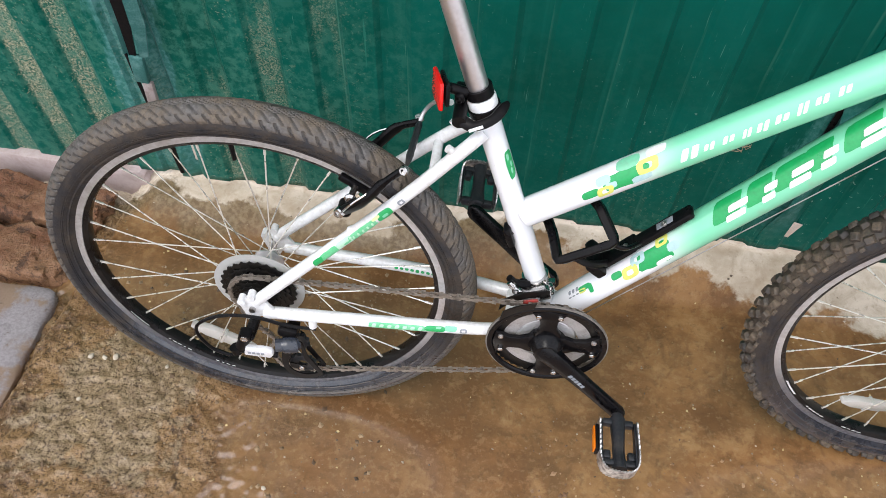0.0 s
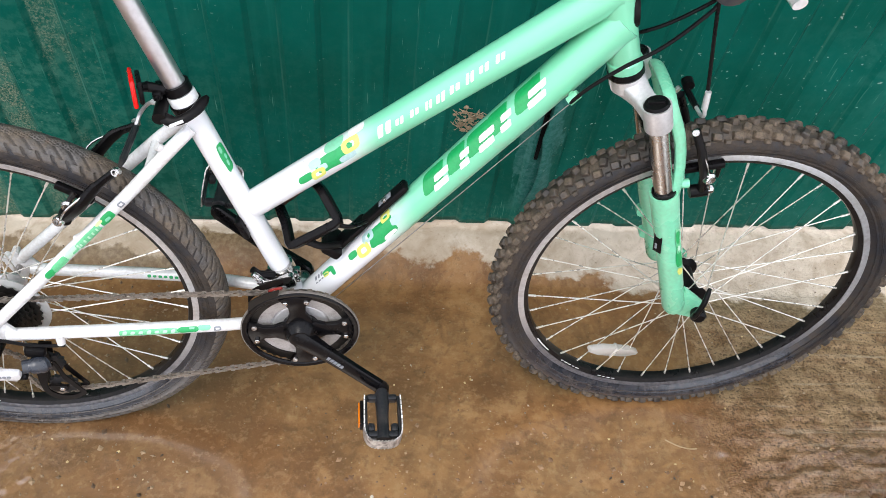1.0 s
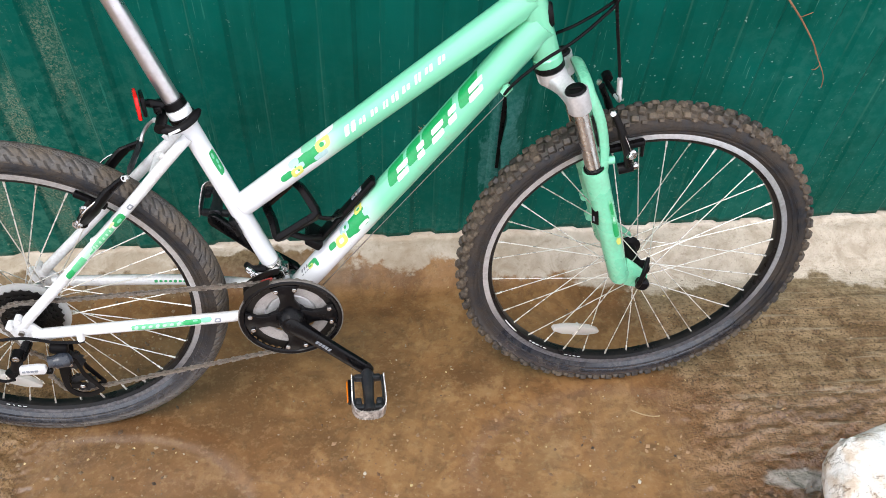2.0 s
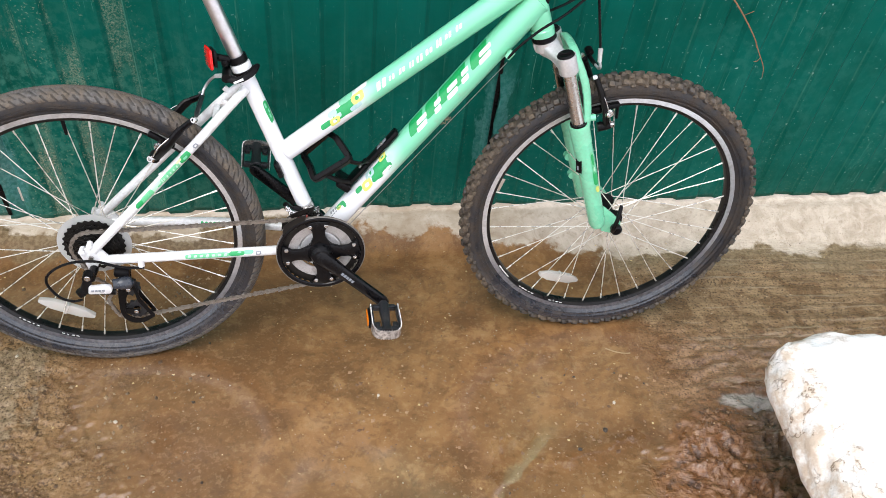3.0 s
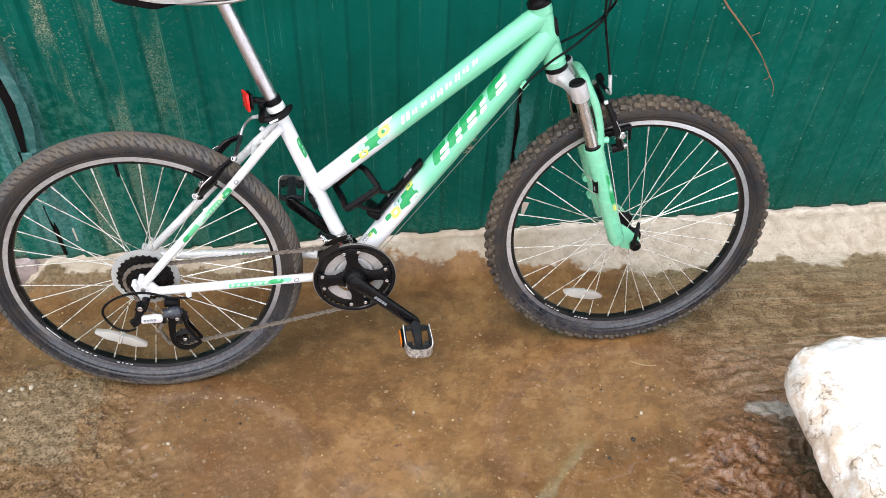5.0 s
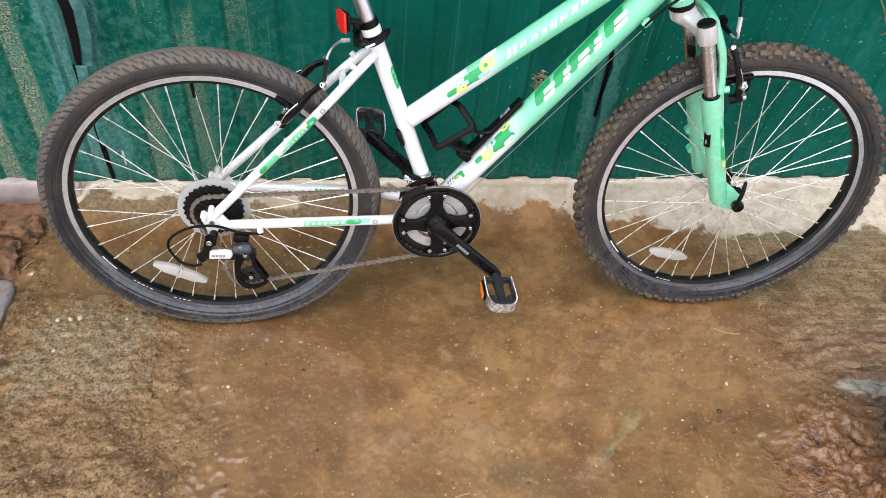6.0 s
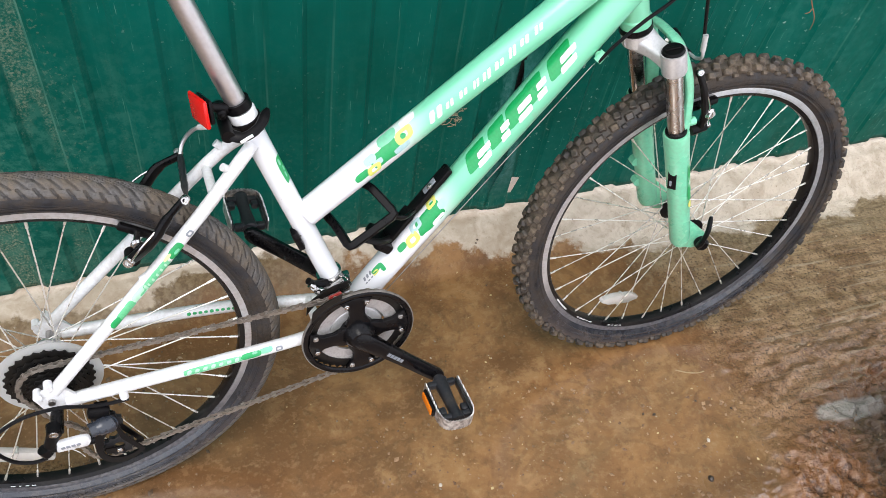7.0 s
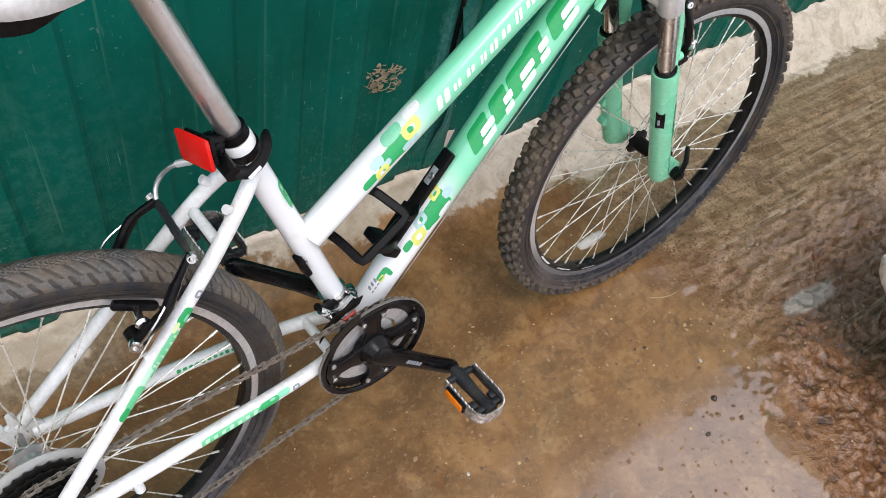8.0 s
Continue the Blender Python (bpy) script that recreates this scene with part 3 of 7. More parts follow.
def finish(bm, name, mat, sharp=0.6):
    """The mesh of a bmesh, smooth but for its sharp edges."""
    bmesh.ops.recalc_face_normals(bm, faces=bm.faces)
    for face in bm.faces:
        face.smooth = True
    for edge in bm.edges:
        if len(edge.link_faces) == 2 and edge.calc_face_angle(0.0) > sharp:
            edge.smooth = False
    mesh = bpy.data.meshes.new(name)
    bm.to_mesh(mesh)
    bm.free()
    mesh.materials.append(mat)
    return mesh


def part(name, bm, mat, parent, label=""):
    """One mesh object under a thing or a part."""
    ob = new(name, finish(bm, name, mat))
    ob.parent = parent
    return tagged(ob, label)


def thing(name, label, category, group="", kind="", bm=None, mat=None, m=None):
    """A top-level thing: a mesh, or an Empty for its parts."""
    ob = new(name, finish(bm, name, mat) if bm else None)
    if m is not None:
        ob.matrix_world = m
    return tagged(ob, label, category, group, kind)


def rings(bm, loops, closed=True, capped=True):
    """Skin rings of equal count."""
    made = [[bm.verts.new(p) for p in loop] for loop in loops]
    n = len(made[0])
    for a, b in zip(made, made[1:]):
        for i in range(n if closed else n - 1):
            j = (i + 1) % n
            bm.faces.new((a[i], a[j], b[j], b[i]))
    if capped and closed:
        bm.faces.new(made[0][::-1])
        bm.faces.new(made[-1])
    return made


def frames_along(points):
    """Unit side vectors carried along a polyline."""
    pts = [Vector(p) for p in points]
    ways = [((pts[min(i + 1, len(pts) - 1)] - pts[max(i - 1, 0)])).normalized() for i in range(len(pts))]
    side = ways[0].orthogonal().normalized()
    out = []
    for w in ways:
        side = (side - w * side.dot(w)).normalized()
        out.append((side, w.cross(side)))
    return pts, out


def tube(bm, points, radius, seg=16, flat=1.0, capped=True):
    """A round bar along points. radius: one, or one per point."""
    pts, axes = frames_along(points)
    radii = [radius] * len(pts) if isinstance(radius, (int, float)) else radius
    turn = [2 * math.pi * k / seg for k in range(seg)]
    rings(bm, [[p + r * (math.cos(a) * s + flat * math.sin(a) * t) for a in turn] for p, (s, t), r in zip(pts, axes, radii)], capped=capped)
    return bm


def smooth_path(points, steps=6):
    """A Catmull-Rom line through points."""
    p = [Vector(q) for q in points]
    p = [2 * p[0] - p[1], *p, 2 * p[-1] - p[-2]]
    out = []
    for a, b, c, d in zip(p, p[1:], p[2:], p[3:]):
        for k in range(steps):
            t = k / steps
            out.append(0.5 * (2 * b + (c - a) * t + (2 * a - 5 * b + 4 * c - d) * t * t + (3 * b - a - 3 * c + d) * t**3))
    return [*out, p[-2]]


def lathe(bm, profile, m=Matrix(), seg=32, full=False):
    """Turn (radius, along y) pairs round the y axis, then pose by m. full: the profile is a closed loop."""
    turn = [2 * math.pi * k / seg for k in range(seg)]
    loops = [[m @ Vector((r * math.cos(a), y, r * math.sin(a))) for a in turn] for r, y in profile]
    if full:
        made = rings(bm, loops, capped=False)
        a, b = made[-1], made[0]
        for i in range(seg):
            j = (i + 1) % seg
            bm.faces.new((a[i], a[j], b[j], b[i]))
    else:
        rings(bm, loops)
    return bm


def block(bm, size, m=Matrix(), bevel=0.0, seg=2):
    """A box with rounded edges, centred on m."""
    made = bmesh.ops.create_cube(bm, size=1.0)["verts"]
    for v in made:
        v.co = Vector(c * s for c, s in zip(v.co, size))
    if bevel:
        edges = {e for v in made for e in v.link_edges}
        done = bmesh.ops.bevel(bm, geom=list(edges), offset=bevel, segments=seg, affect="EDGES", profile=0.5)
        made = list({v for f in done["faces"] for v in f.verts} | {v for v in made if v.is_valid})
    for v in made:
        v.co = m @ v.co
    return bm


def slab(bm, outline, depth, m=Matrix(), bevel=0.0):
    """An outline in x and z, given thickness along y about its middle."""
    low = [bm.verts.new((x, -depth / 2, z)) for x, z in outline]
    face = bm.faces.new(low)
    out = bmesh.ops.extrude_face_region(bm, geom=[face])
    top = [g for g in out["geom"] if isinstance(g, bmesh.types.BMVert)]
    for v in top:
        v.co.y += depth
    made = low + top
    if bevel:
        edges = {e for v in made for e in v.link_edges}
        done = bmesh.ops.bevel(bm, geom=list(edges), offset=bevel, segments=2, affect="EDGES", profile=0.5)
        made = list({v for f in done["faces"] for v in f.verts} | {v for v in made if v.is_valid})
    for v in made:
        v.co = m @ v.co
    return bm


def aim(p, way, up=(0, 0, 1)):
    """A pose at p whose y axis runs along way."""
    y = Vector(way).normalized()
    x = y.cross(Vector(up)).normalized()
    z = x.cross(y)
    return Matrix.Translation(p) @ Matrix((x, y, z)).transposed().to_4x4()


def bolt(bm, p, way, r=0.004, length=0.006):
    m = aim(p, way, (0.3, 0.2, 0.9))
    lathe(bm, [(r, 0), (r, length * 0.8), (r * 0.8, length), (r * 0.5, length), (r * 0.45, length * 0.6)], m, 10)


def fbm(x, y, z, octaves=5):
    return noise.fractal(Vector((x, y, z)), 1.0, 2.0, octaves)


def step(a, b, x):
    t = min(max((x - a) / (b - a), 0.0), 1.0)
    return t * t * (3 - 2 * t)


# ---- the ground ----


def held(v, low, high):
    return min(max(v, low), high)


def ground_height(x, y, detail=True):
    hx, hy = held(x, -3.0, 4.0), held(y, -2.6, 0.3)
    z = 0.0022 + 0.0192 * hx - 0.125 * hy
    near = step(-2.0, -1.2, x) * step(2.9, 1.9, x) * step(-2.2, -1.5, y)
    z += near * step(-0.14, -0.005, y) * step(-0.9, -0.84, x) * (0.055 + 0.016 * x)
    if not detail:
        return z
    even = max(step(-0.40, -0.22, x) * step(-0.2, -0.32, y), step(-0.86, -0.78, x) * step(-0.15, -0.22, y) * step(-0.42, -0.33, y))
    flat = 1 - 0.85 * even * step(0.95, 0.8, x)
    z += near * flat * (0.0045 * fbm(3.1 * x, 3.1 * y, 0.3, 3) + 0.0016 * fbm(17 * x, 17 * y, 1.7, 3))
    # the bed of the tyres stays even
    calm = 1.0
    for cx, cy in ((-0.432, -0.447), (0.631, -0.394)):
        calm = min(calm, step(0.03, 0.12, math.hypot((x - cx) * 0.6, y - cy)))
    z = calm * z + (1 - calm) * (0.0022 + 0.0192 * hx - 0.125 * hy)
    # crumbs and shallow pits on the crusted end
    crusty = step(-0.30, -0.50, x + 0.12 * fbm(4 * x, 4 * y, 2.5, 2)) * calm * max(step(-0.31, -0.42, y), step(-0.84, -0.92, x))
    if crusty > 0.01:
        lump = 0.5 - abs(fbm(21 * x, 21 * y, 12.0, 4))
        z += near * crusty * (0.0060 * max(lump - 0.18, 0.0) / 0.32 + 0.0022 * fbm(70 * x, 70 * y, 4.4, 2))
    # churned clay: rolls and smears, with a pit beside the snow
    away = math.hypot(x - 1.15, y + 1.1)
    mud = step(0.54, 0.42, away + 0.12 * fbm(4 * x, 4 * y, 5.0, 3))
    if mud > 0.01:
        wx, wy = x + 0.030 * fbm(11 * x, 11 * y, 1.0, 3), y + 0.030 * fbm(11 * x, 11 * y, 6.0, 3)
        ridge = 1 - 2 * abs(fbm(8 * wx, 12 * wy, 2.0, 3))
        small = 1 - 2 * abs(fbm(27 * wx, 27 * wy, 9.0, 3))
        z += near * mud * (0.018 * ridge + 0.015 * small + 0.006 * (1 - 2 * abs(fbm(62 * wx, 62 * wy, 6.0, 2))) - 0.022)
    heap = math.exp(-(((x - 0.82) / 0.085) ** 2 + ((y + 0.745) / 0.075) ** 2))
    z += near * heap * (0.024 + 0.016 * fbm(26 * x, 26 * y, 3.0, 3))
    pit = math.exp(-(((x - 1.10) / 0.10) ** 2 + ((y + 0.70) / 0.05) ** 2))
    z -= near * pit * 0.018
    slick = step(0.66, 0.90, x) * step(-0.34, -0.50, y) * (1 - mud)
    if slick > 0.01:
        z += near * slick * (0.012 * (0.35 - abs(fbm(13 * x + 4 * y, 26 * y - 6 * x, 8.0, 3))) + 0.003 * fbm(52 * x, 70 * y, 3.0, 2))
    # combed streaks on the concrete towards the far end
    comb = step(0.8, 1.15, x) * step(-0.75, -0.45, y)
    z += near * comb * 0.0012 * math.sin(170 * (y + 0.05 * x) + 4 * fbm(1.2 * x, 9 * y, 4.0, 2))
    # broken edge of the slab
    edge = -0.93 + 0.05 * (y + 0.45) + 0.018 * fbm(6 * y, 0.4, 0.0, 3)
    z -= near * step(edge + 0.012, edge - 0.012, x) * (0.032 + 0.01 * fbm(9 * x, 9 * y, 7.0, 3))
    return z


def spaced(low, high, pitch, far, growth=1.35):
    """Even steps between low and high, then ever longer ones out to far."""
    mid = list(np.arange(low, high + 1e-6, pitch))
    out, gap = [], pitch
    while not out or out[-1] < far:
        gap *= growth
        out.append((out[-1] if out else 0.0) + gap)
    return [low - v for v in reversed(out)] + mid + [high + v for v in out]


def make_ground():
    xs, ys = spaced(-1.20, 1.70, 0.0046, 700), spaced(-1.25, 0.05, 0.0046, 700)
    verts = [(x, y, ground_height(x, y)) for y in ys for x in xs]
    n = len(xs)
    faces = [(j * n + i, j * n + i + 1, (j + 1) * n + i + 1, (j + 1) * n + i) for j in range(len(ys) - 1) for i in range(n - 1)]
    mesh = bpy.data.meshes.new("ground")
    mesh.from_pydata(verts, [], faces)
    mesh.polygons.foreach_set("use_smooth", [True] * len(faces))
    mesh.materials.append(GROUND)
    return tagged(new("ground", mesh), "wet brown silt over worn concrete, pale and dry along the fence", "ground", kind="structure")


make_ground()


# ---- the fence ----
PITCH, FOLD = 0.115, 0.008


def fence_bottom(x):
    return 0.068 + 0.037 * x


def fence_depth(x):
    """How far the sheet lies behind its front face: a shallow trapezoid wave."""
    u = ((x + (0.052 if x > -0.787 else 0.085)) / PITCH) % 1.0
    a, b, c = 0.46, 0.54, 0.92
    if u < a:
        return 0.0
    if u < b:
        return FOLD * (u - a) / (b - a)
    if u < c:
        return FOLD
    return FOLD * (1 - (u - c) / (1 - c))


def make_sheet(x0, x1, over, lift_low, lift_high, parent):
    """One profiled sheet from x0 to x1; its overlapping edge curls forward where it has been torn."""
    marks = set()
    shift = 0.085 if x0 < -2 else 0.052
    k = math.floor((x0 + shift) / PITCH)
    while k * PITCH - shift < x1:
        for u in (0.0, 0.46, 0.54, 0.92):
            marks.add(round((k + u) * PITCH - shift, 4))
        k += 1
    xs = sorted([x for x in marks if x0 + 0.004 < x < x1 - 0.004] + [x0, x0 + 0.012, x0 + 0.03, x1])
    bm = bmesh.new()
    rows = 44
    grid = []
    for j in range(rows + 1):
        t = (j / rows) ** 1.3
        row = []
        for x in xs:
            ragged = 0.006 * fbm(14 * x, 2.0, 0.0, 3) + (0.012 * fbm(40 * x, 8.0, 0.0, 2) if x < x0 + 0.12 else 0)
            z0 = fence_bottom(x) + ragged
            z = z0 + (2.06 - z0) * t
            y = fence_depth(x) + over + 0.004 * fbm(1.7 * x, 1.5 * z, 3.0, 2) * step(1.9, 0.4, z)
            curl = step(0.05, 0.0, x - x0) * step(lift_high + 0.12, lift_high - 0.02, z) * step(lift_low - 0.1, lift_low + 0.06, z)
            y -= curl * (0.022 + 0.010 * fbm(11 * z, x0, 0.0, 3))
            bend = curl * (0.012 + 0.012 * fbm(8 * z, 4 + x0, 0.0, 3))
            row.append(bm.verts.new((x + bend, y, z)))
        grid.append(row)
    for a, b in zip(grid, grid[1:]):
        for i in range(len(xs) - 1):
            bm.faces.new((a[i], a[i + 1], b[i + 1], b[i]))
    ob = part("sheet", bm, FENCE, parent)
    thick = ob.modifiers.new("gauge", "SOLIDIFY")
    thick.thickness, thick.offset = 0.0009, 1.0
    return ob


fence = thing("fence", "dark green profiled steel fence, streaked and splashed with mud", "fence", kind="structure")
make_sheet(-3.10, -0.78, 0.0015, 0, 0, fence)
make_sheet(-0.795, 0.48, 0.0, 0.05, 0.5, fence)
make_sheet(0.415, 1.59, -0.0012, 0.22, 0.42, fence)
make_sheet(1.575, 4.6, 0.0008, 0, 0, fence)

# ---- the bicycle: x forward, y to its left, z up, from the rear axle ----
REAR = Vector((-0.439, -0.3945, 0.3735))
EX, EZ = Vector((0.99857, 0.05193, 0.01261)), Vector((-0.02074, 0.15903, 0.98706))
EX.normalize()
EY = EZ.cross(EX).normalized()
EZ = EX.cross(EY)
BIKE = Matrix.Translation(REAR) @ Matrix((EX, EY, EZ)).transposed().to_4x4()
bike = thing("bicycle", "white and mint green mountain bicycle, muddy, leaning on the fence", "bicycle", m=BIKE)

WHEEL_R, TYRE_R, RIM_R = 0.328, 0.0245, 0.2835
BB = Vector((0.437, 0, -0.031))
SEAT_TOP = Vector((0.3172, 0.0140, 0.332))
SEAT_WAY = (SEAT_TOP - BB).normalized()
HEAD_LOW, HEAD_HIGH = Vector((0.866, 0, 0.404)), Vector((0.824, 0, 0.529))
HEAD_WAY = (HEAD_HIGH - HEAD_LOW).normalized()
TOP_A, TOP_B = Vector((0.381, 0.006, 0.1755)), Vector((0.8315, 0.001, 0.5112))
DOWN_A, DOWN_B = BB + Vector((-0.001, 0, 0.001)), Vector((0.8477, 0, 0.4726))
HUB = Vector((1.065, 0, 0))
STEER = Matrix.Translation(HEAD_LOW) @ Matrix.Rotation(radians(-2.6), 4, HEAD_WAY) @ Matrix.Translation(-HEAD_LOW)


def make_frame():
    bm = bmesh.new()
    tube(bm, [BB, BB.lerp(SEAT_TOP, 0.5), SEAT_TOP], 0.0158, 24)
    tube(bm, [TOP_A, TOP_A.lerp(TOP_B, 0.45), TOP_A.lerp(TOP_B, 0.8), TOP_B], [0.0198, 0.0205, 0.0222, 0.0230], 28)
    tube(bm, [DOWN_A, DOWN_A.lerp(DOWN_B, 0.3), DOWN_A.lerp(DOWN_B, 0.7), DOWN_B], [0.0214, 0.0230, 0.0250, 0.0258], 28)
    tube(bm, [HEAD_LOW + HEAD_WAY * 0.004, HEAD_LOW + HEAD_WAY * 0.016, HEAD_LOW + HEAD_WAY * 0.018, HEAD_HIGH - HEAD_WAY * 0.018, HEAD_HIGH - HEAD_WAY * 0.016, HEAD_HIGH], [0.0225, 0.0225, 0.0205, 0.0205, 0.0225, 0.0225], 28)
    lathe(bm, [(0.0205, -0.034), (0.0205, 0.034)], Matrix.Translation(BB), 28)
    return part("frame", bm, PAINT, bike, "white frame tubes fading to mint green at the head")


frame_part = make_frame()


def make_stays():
    for s in (-1, 1):
        bm = bmesh.new()
        top = SEAT_TOP - SEAT_WAY * 0.022 + Vector((-0.006, s * 0.013, 0))
        low = Vector((0.006, s * 0.066, 0.012))
        tube(bm, smooth_path([top, top.lerp(low, 0.12) + Vector((0, s * 0.010, 0.004)), top.lerp(low, 0.35) + Vector((0, s * 0.012, 0.002)), low], 4), 0.0088, 16)
        part("seat_stay", bm, WHITE, frame_part)
        bm = bmesh.new()
        a, b = BB + Vector((-0.016, s * 0.026, 0.0)), Vector((0.016, s * 0.066, -0.012))
        tube(bm, smooth_path([a, a + Vector((-0.06, s * 0.014, 0.001)), a.lerp(b, 0.45) + Vector((0, s * 0.010, 0.002)), b], 5), [0.0105] * 5 + [0.0098] * 11, 16)
        part("chain_stay", bm, WHITE, frame_part)
        bm = bmesh.new()
        plate = [(-0.020, 0.004), (-0.010, 0.017), (0.006, 0.024), (0.022, 0.012), (0.034, -0.006), (0.028, -0.020), (0.010, -0.020), (0.004, -0.034), (-0.010, -0.036), (-0.014, -0.014)]
        slab(bm, plate, 0.006, Matrix.Translation((0, s * 0.066, 0)), 0.0012)
        for dx, dz in ((-0.014, 0.014), (0.002, 0.026)):
            tube(bm, [(dx, s * 0.060, dz), (dx, s * 0.074, dz)], 0.0058, 12)
        part("dropout", bm, WHITE, frame_part)
        bm = bmesh.new()
        p = top.lerp(low, 0.47) + Vector((0, s * 0.010, 0))
        tube(bm, [p, p + Vector((-0.022, s * 0.002, -0.012))], 0.006, 12)
        part("brake_boss", bm, WHITE, frame_part)
        bm = bmesh.new()
        q = top.lerp(low, 0.10) + Vector((0, s * 0.006, 0.002))
        tube(bm, [q, q + Vector((-0.012, s * 0.004, 0.012))], 0.0055, 12)
        part("rack_boss", bm, WHITE, frame_part)
    bm = bmesh.new()
    c = (SEAT_TOP - SEAT_WAY * 0.022).lerp(Vector((0, 0, 0.012)), 0.19) + Vector((-0.004, 0, 0.003))
    tube(bm, [c + Vector((0, -0.027, 0)), c + Vector((0, 0.027, 0))], 0.0066, 14)
    part("stay_bridge", bm, WHITE, frame_part)
    bm = bmesh.new()
    c = BB.lerp(Vector((0, 0, 0)), 0.13)
    tube(bm, [c + Vector((0, -0.034, 0)), c + Vector((0, 0.034, 0))], 0.0075, 14)
    part("stay_bridge", bm, WHITE, frame_part)
    bm = bmesh.new()
    tube(bm, [(0.089, -0.071, -0.012), (0.089, -0.073, -0.027)], 0.0062, 12)
    part("cable_stop", bm, WHITE, frame_part)


make_stays()


def make_seat():
    bm = bmesh.new()
    post_top = SEAT_TOP + SEAT_WAY * 0.225
    tube(bm, [SEAT_TOP - SEAT_WAY * 0.05, post_top + SEAT_WAY * 0.022], 0.0133, 28)
    part("seat_post", bm, ALLOY, bike, "scuffed silver seat post")
    # collar with its quick lever
    bm = bmesh.new()
    lathe(bm, [(0.0150, -0.006), (0.0180, -0.006), (0.0184, 0.023), (0.0172, 0.0250), (0.0138, 0.0252)], aim(SEAT_TOP, SEAT_WAY, (1, 0, 0)), 28)
    collar = part("seat_collar", bm, WHITE, bike, "white seat collar with a black quick lever")
    bm = bmesh.new()
    lathe(bm, [(0.0178, 0), (0.0204, 0.001), (0.0206, 0.010), (0.0178, 0.011)], aim(SEAT_TOP + SEAT_WAY * 0.001, SEAT_WAY, (1, 0, 0)), 28)
    part("clamp_band", bm, BLACK, collar)
    bm = bmesh.new()
    pivot, tip = Vector((0.287, -0.014, 0.341)), Vector((0.343, 0.010, 0.353))
    lever = smooth_path([pivot, pivot + Vector((0.018, -0.008, -0.003)), pivot + Vector((0.040, 0.001, 0.003)), tip], 5)
    tube(bm, lever, [0.0075] * 5 + [0.0062] * 6 + [0.0066, 0.0070, 0.0066, 0.0056, 0.003], 12, 0.62)
    tube(bm, [pivot + Vector((0, -0.008, 0)), pivot + Vector((0, 0.040, 0.003))], 0.0085, 14)
    part("quick_lever", bm, BLACK, collar)
    bm = bmesh.new()
    block(bm, (0.018, 0.002, 0.004), aim(Vector((0.308, -0.0275, 0.3385)), (0.25, -1, 0.1), (-0.3, 0, 1)), 0.0006)
    part("lever_print", bm, LETTER, collar)
    # bracket and red reflector
    ring = SEAT_TOP + SEAT_WAY * 0.0385
    bm = bmesh.new()
    lathe(bm, [(0.0139, -0.006), (0.0172, -0.006), (0.0172, 0.006), (0.0139, 0.006)], aim(ring - SEAT_WAY * 0.006, SEAT_WAY, (1, 0, 0)), 24)
    tube(bm, [ring + Vector((-0.012, -0.006, -0.006)), ring + Vector((-0.034, -0.010, 0.002))], 0.0065, 12)
    block(bm, (0.012, 0.03, 0.012), Matrix.Translation(ring + Vector((-0.020, -0.004, -0.008))), 0.003)
    bolt(bm, ring + Vector((-0.020, -0.018, -0.008)), (0, -1, 0), 0.0035)
    bracket = part("reflector_bracket", bm, BLACK, bike)
    m = Matrix.Translation((0.2635, -0.003, 0.374)) @ pose(0, 0, 0, -9, 2, 16)
    bm = bmesh.new()
    block(bm, (0.006, 0.040, 0.031), m @ Matrix.Translation((0.004, 0, 0)), 0.003)
    tube(bm, [m @ Vector((0.004, 0, 0)), ring + Vector((-0.030, -0.008, 0.0))], 0.006, 10)
    part("reflector_back", bm, BLACK, bracket)
    bm = bmesh.new()
    block(bm, (0.006, 0.047, 0.036), m @ Matrix.Translation((-0.004, 0, 0)), 0.0028)
    part("red_reflector", bm, RED, bracket, "red plastic rear reflector")
    # saddle
    bm = bmesh.new()
    loops = []
    for k in range(23):
        t = k / 22
        x = 0.070 + 0.272 * t
        half = 0.021 + 0.056 * step(0.64, 0.20, t) + 0.004 * math.sin(math.pi * t)
        if t < 0.1:
            half *= 0.72 + 0.28 * (t / 0.1) ** 0.5
        if t > 0.94:
            half *= 0.55 + 0.45 * ((1 - t) / 0.06) ** 0.5
        crown = 0.634 + 0.012 * math.cos(2.6 * t + 0.4) - 0.012 * step(0.85, 1.0, t)
        rim = 0.575 + 0.030 * step(0.55, 0.0, t)
        loop = []
        for i in range(17):
            a = math.pi * i / 16
            loop.append((x, -half * math.cos(a), rim + (crown - rim) * math.sin(a) ** 0.6))
        loops.append(loop)
    rings(bm, loops, closed=False)
    skin = part("saddle", bm, WHITE, bike, "white saddle with a black underside")
    thick = skin.modifiers.new("pad", "SOLIDIFY")
    thick.thickness = 0.008
    bm = bmesh.new()
    loops = []
    for k in range(23):
        t = k / 22
        x = 0.070 + 0.270 * t
        half = (0.021 + 0.056 * step(0.64, 0.20, t)) * (0.72 + 0.28 * min(t / 0.1, 1) ** 0.5) + 0.0015
        if t > 0.94:
            half *= 0.5
        rim = 0.575 + 0.030 * step(0.55, 0.0, t)
        deep = 0.001 + 0.012 * step(0.42, 0.24, t)
        loops.append([(x, half, rim + 0.003), (x, half * 0.97, rim - deep), (x, 0, rim - deep - 0.003), (x, -half * 0.97, rim - deep), (x, -half, rim + 0.003), (x, 0, rim + 0.006)])
    rings(bm, loops)
    part("saddle_shell", bm, BLACK, skin)
    bm = bmesh.new()
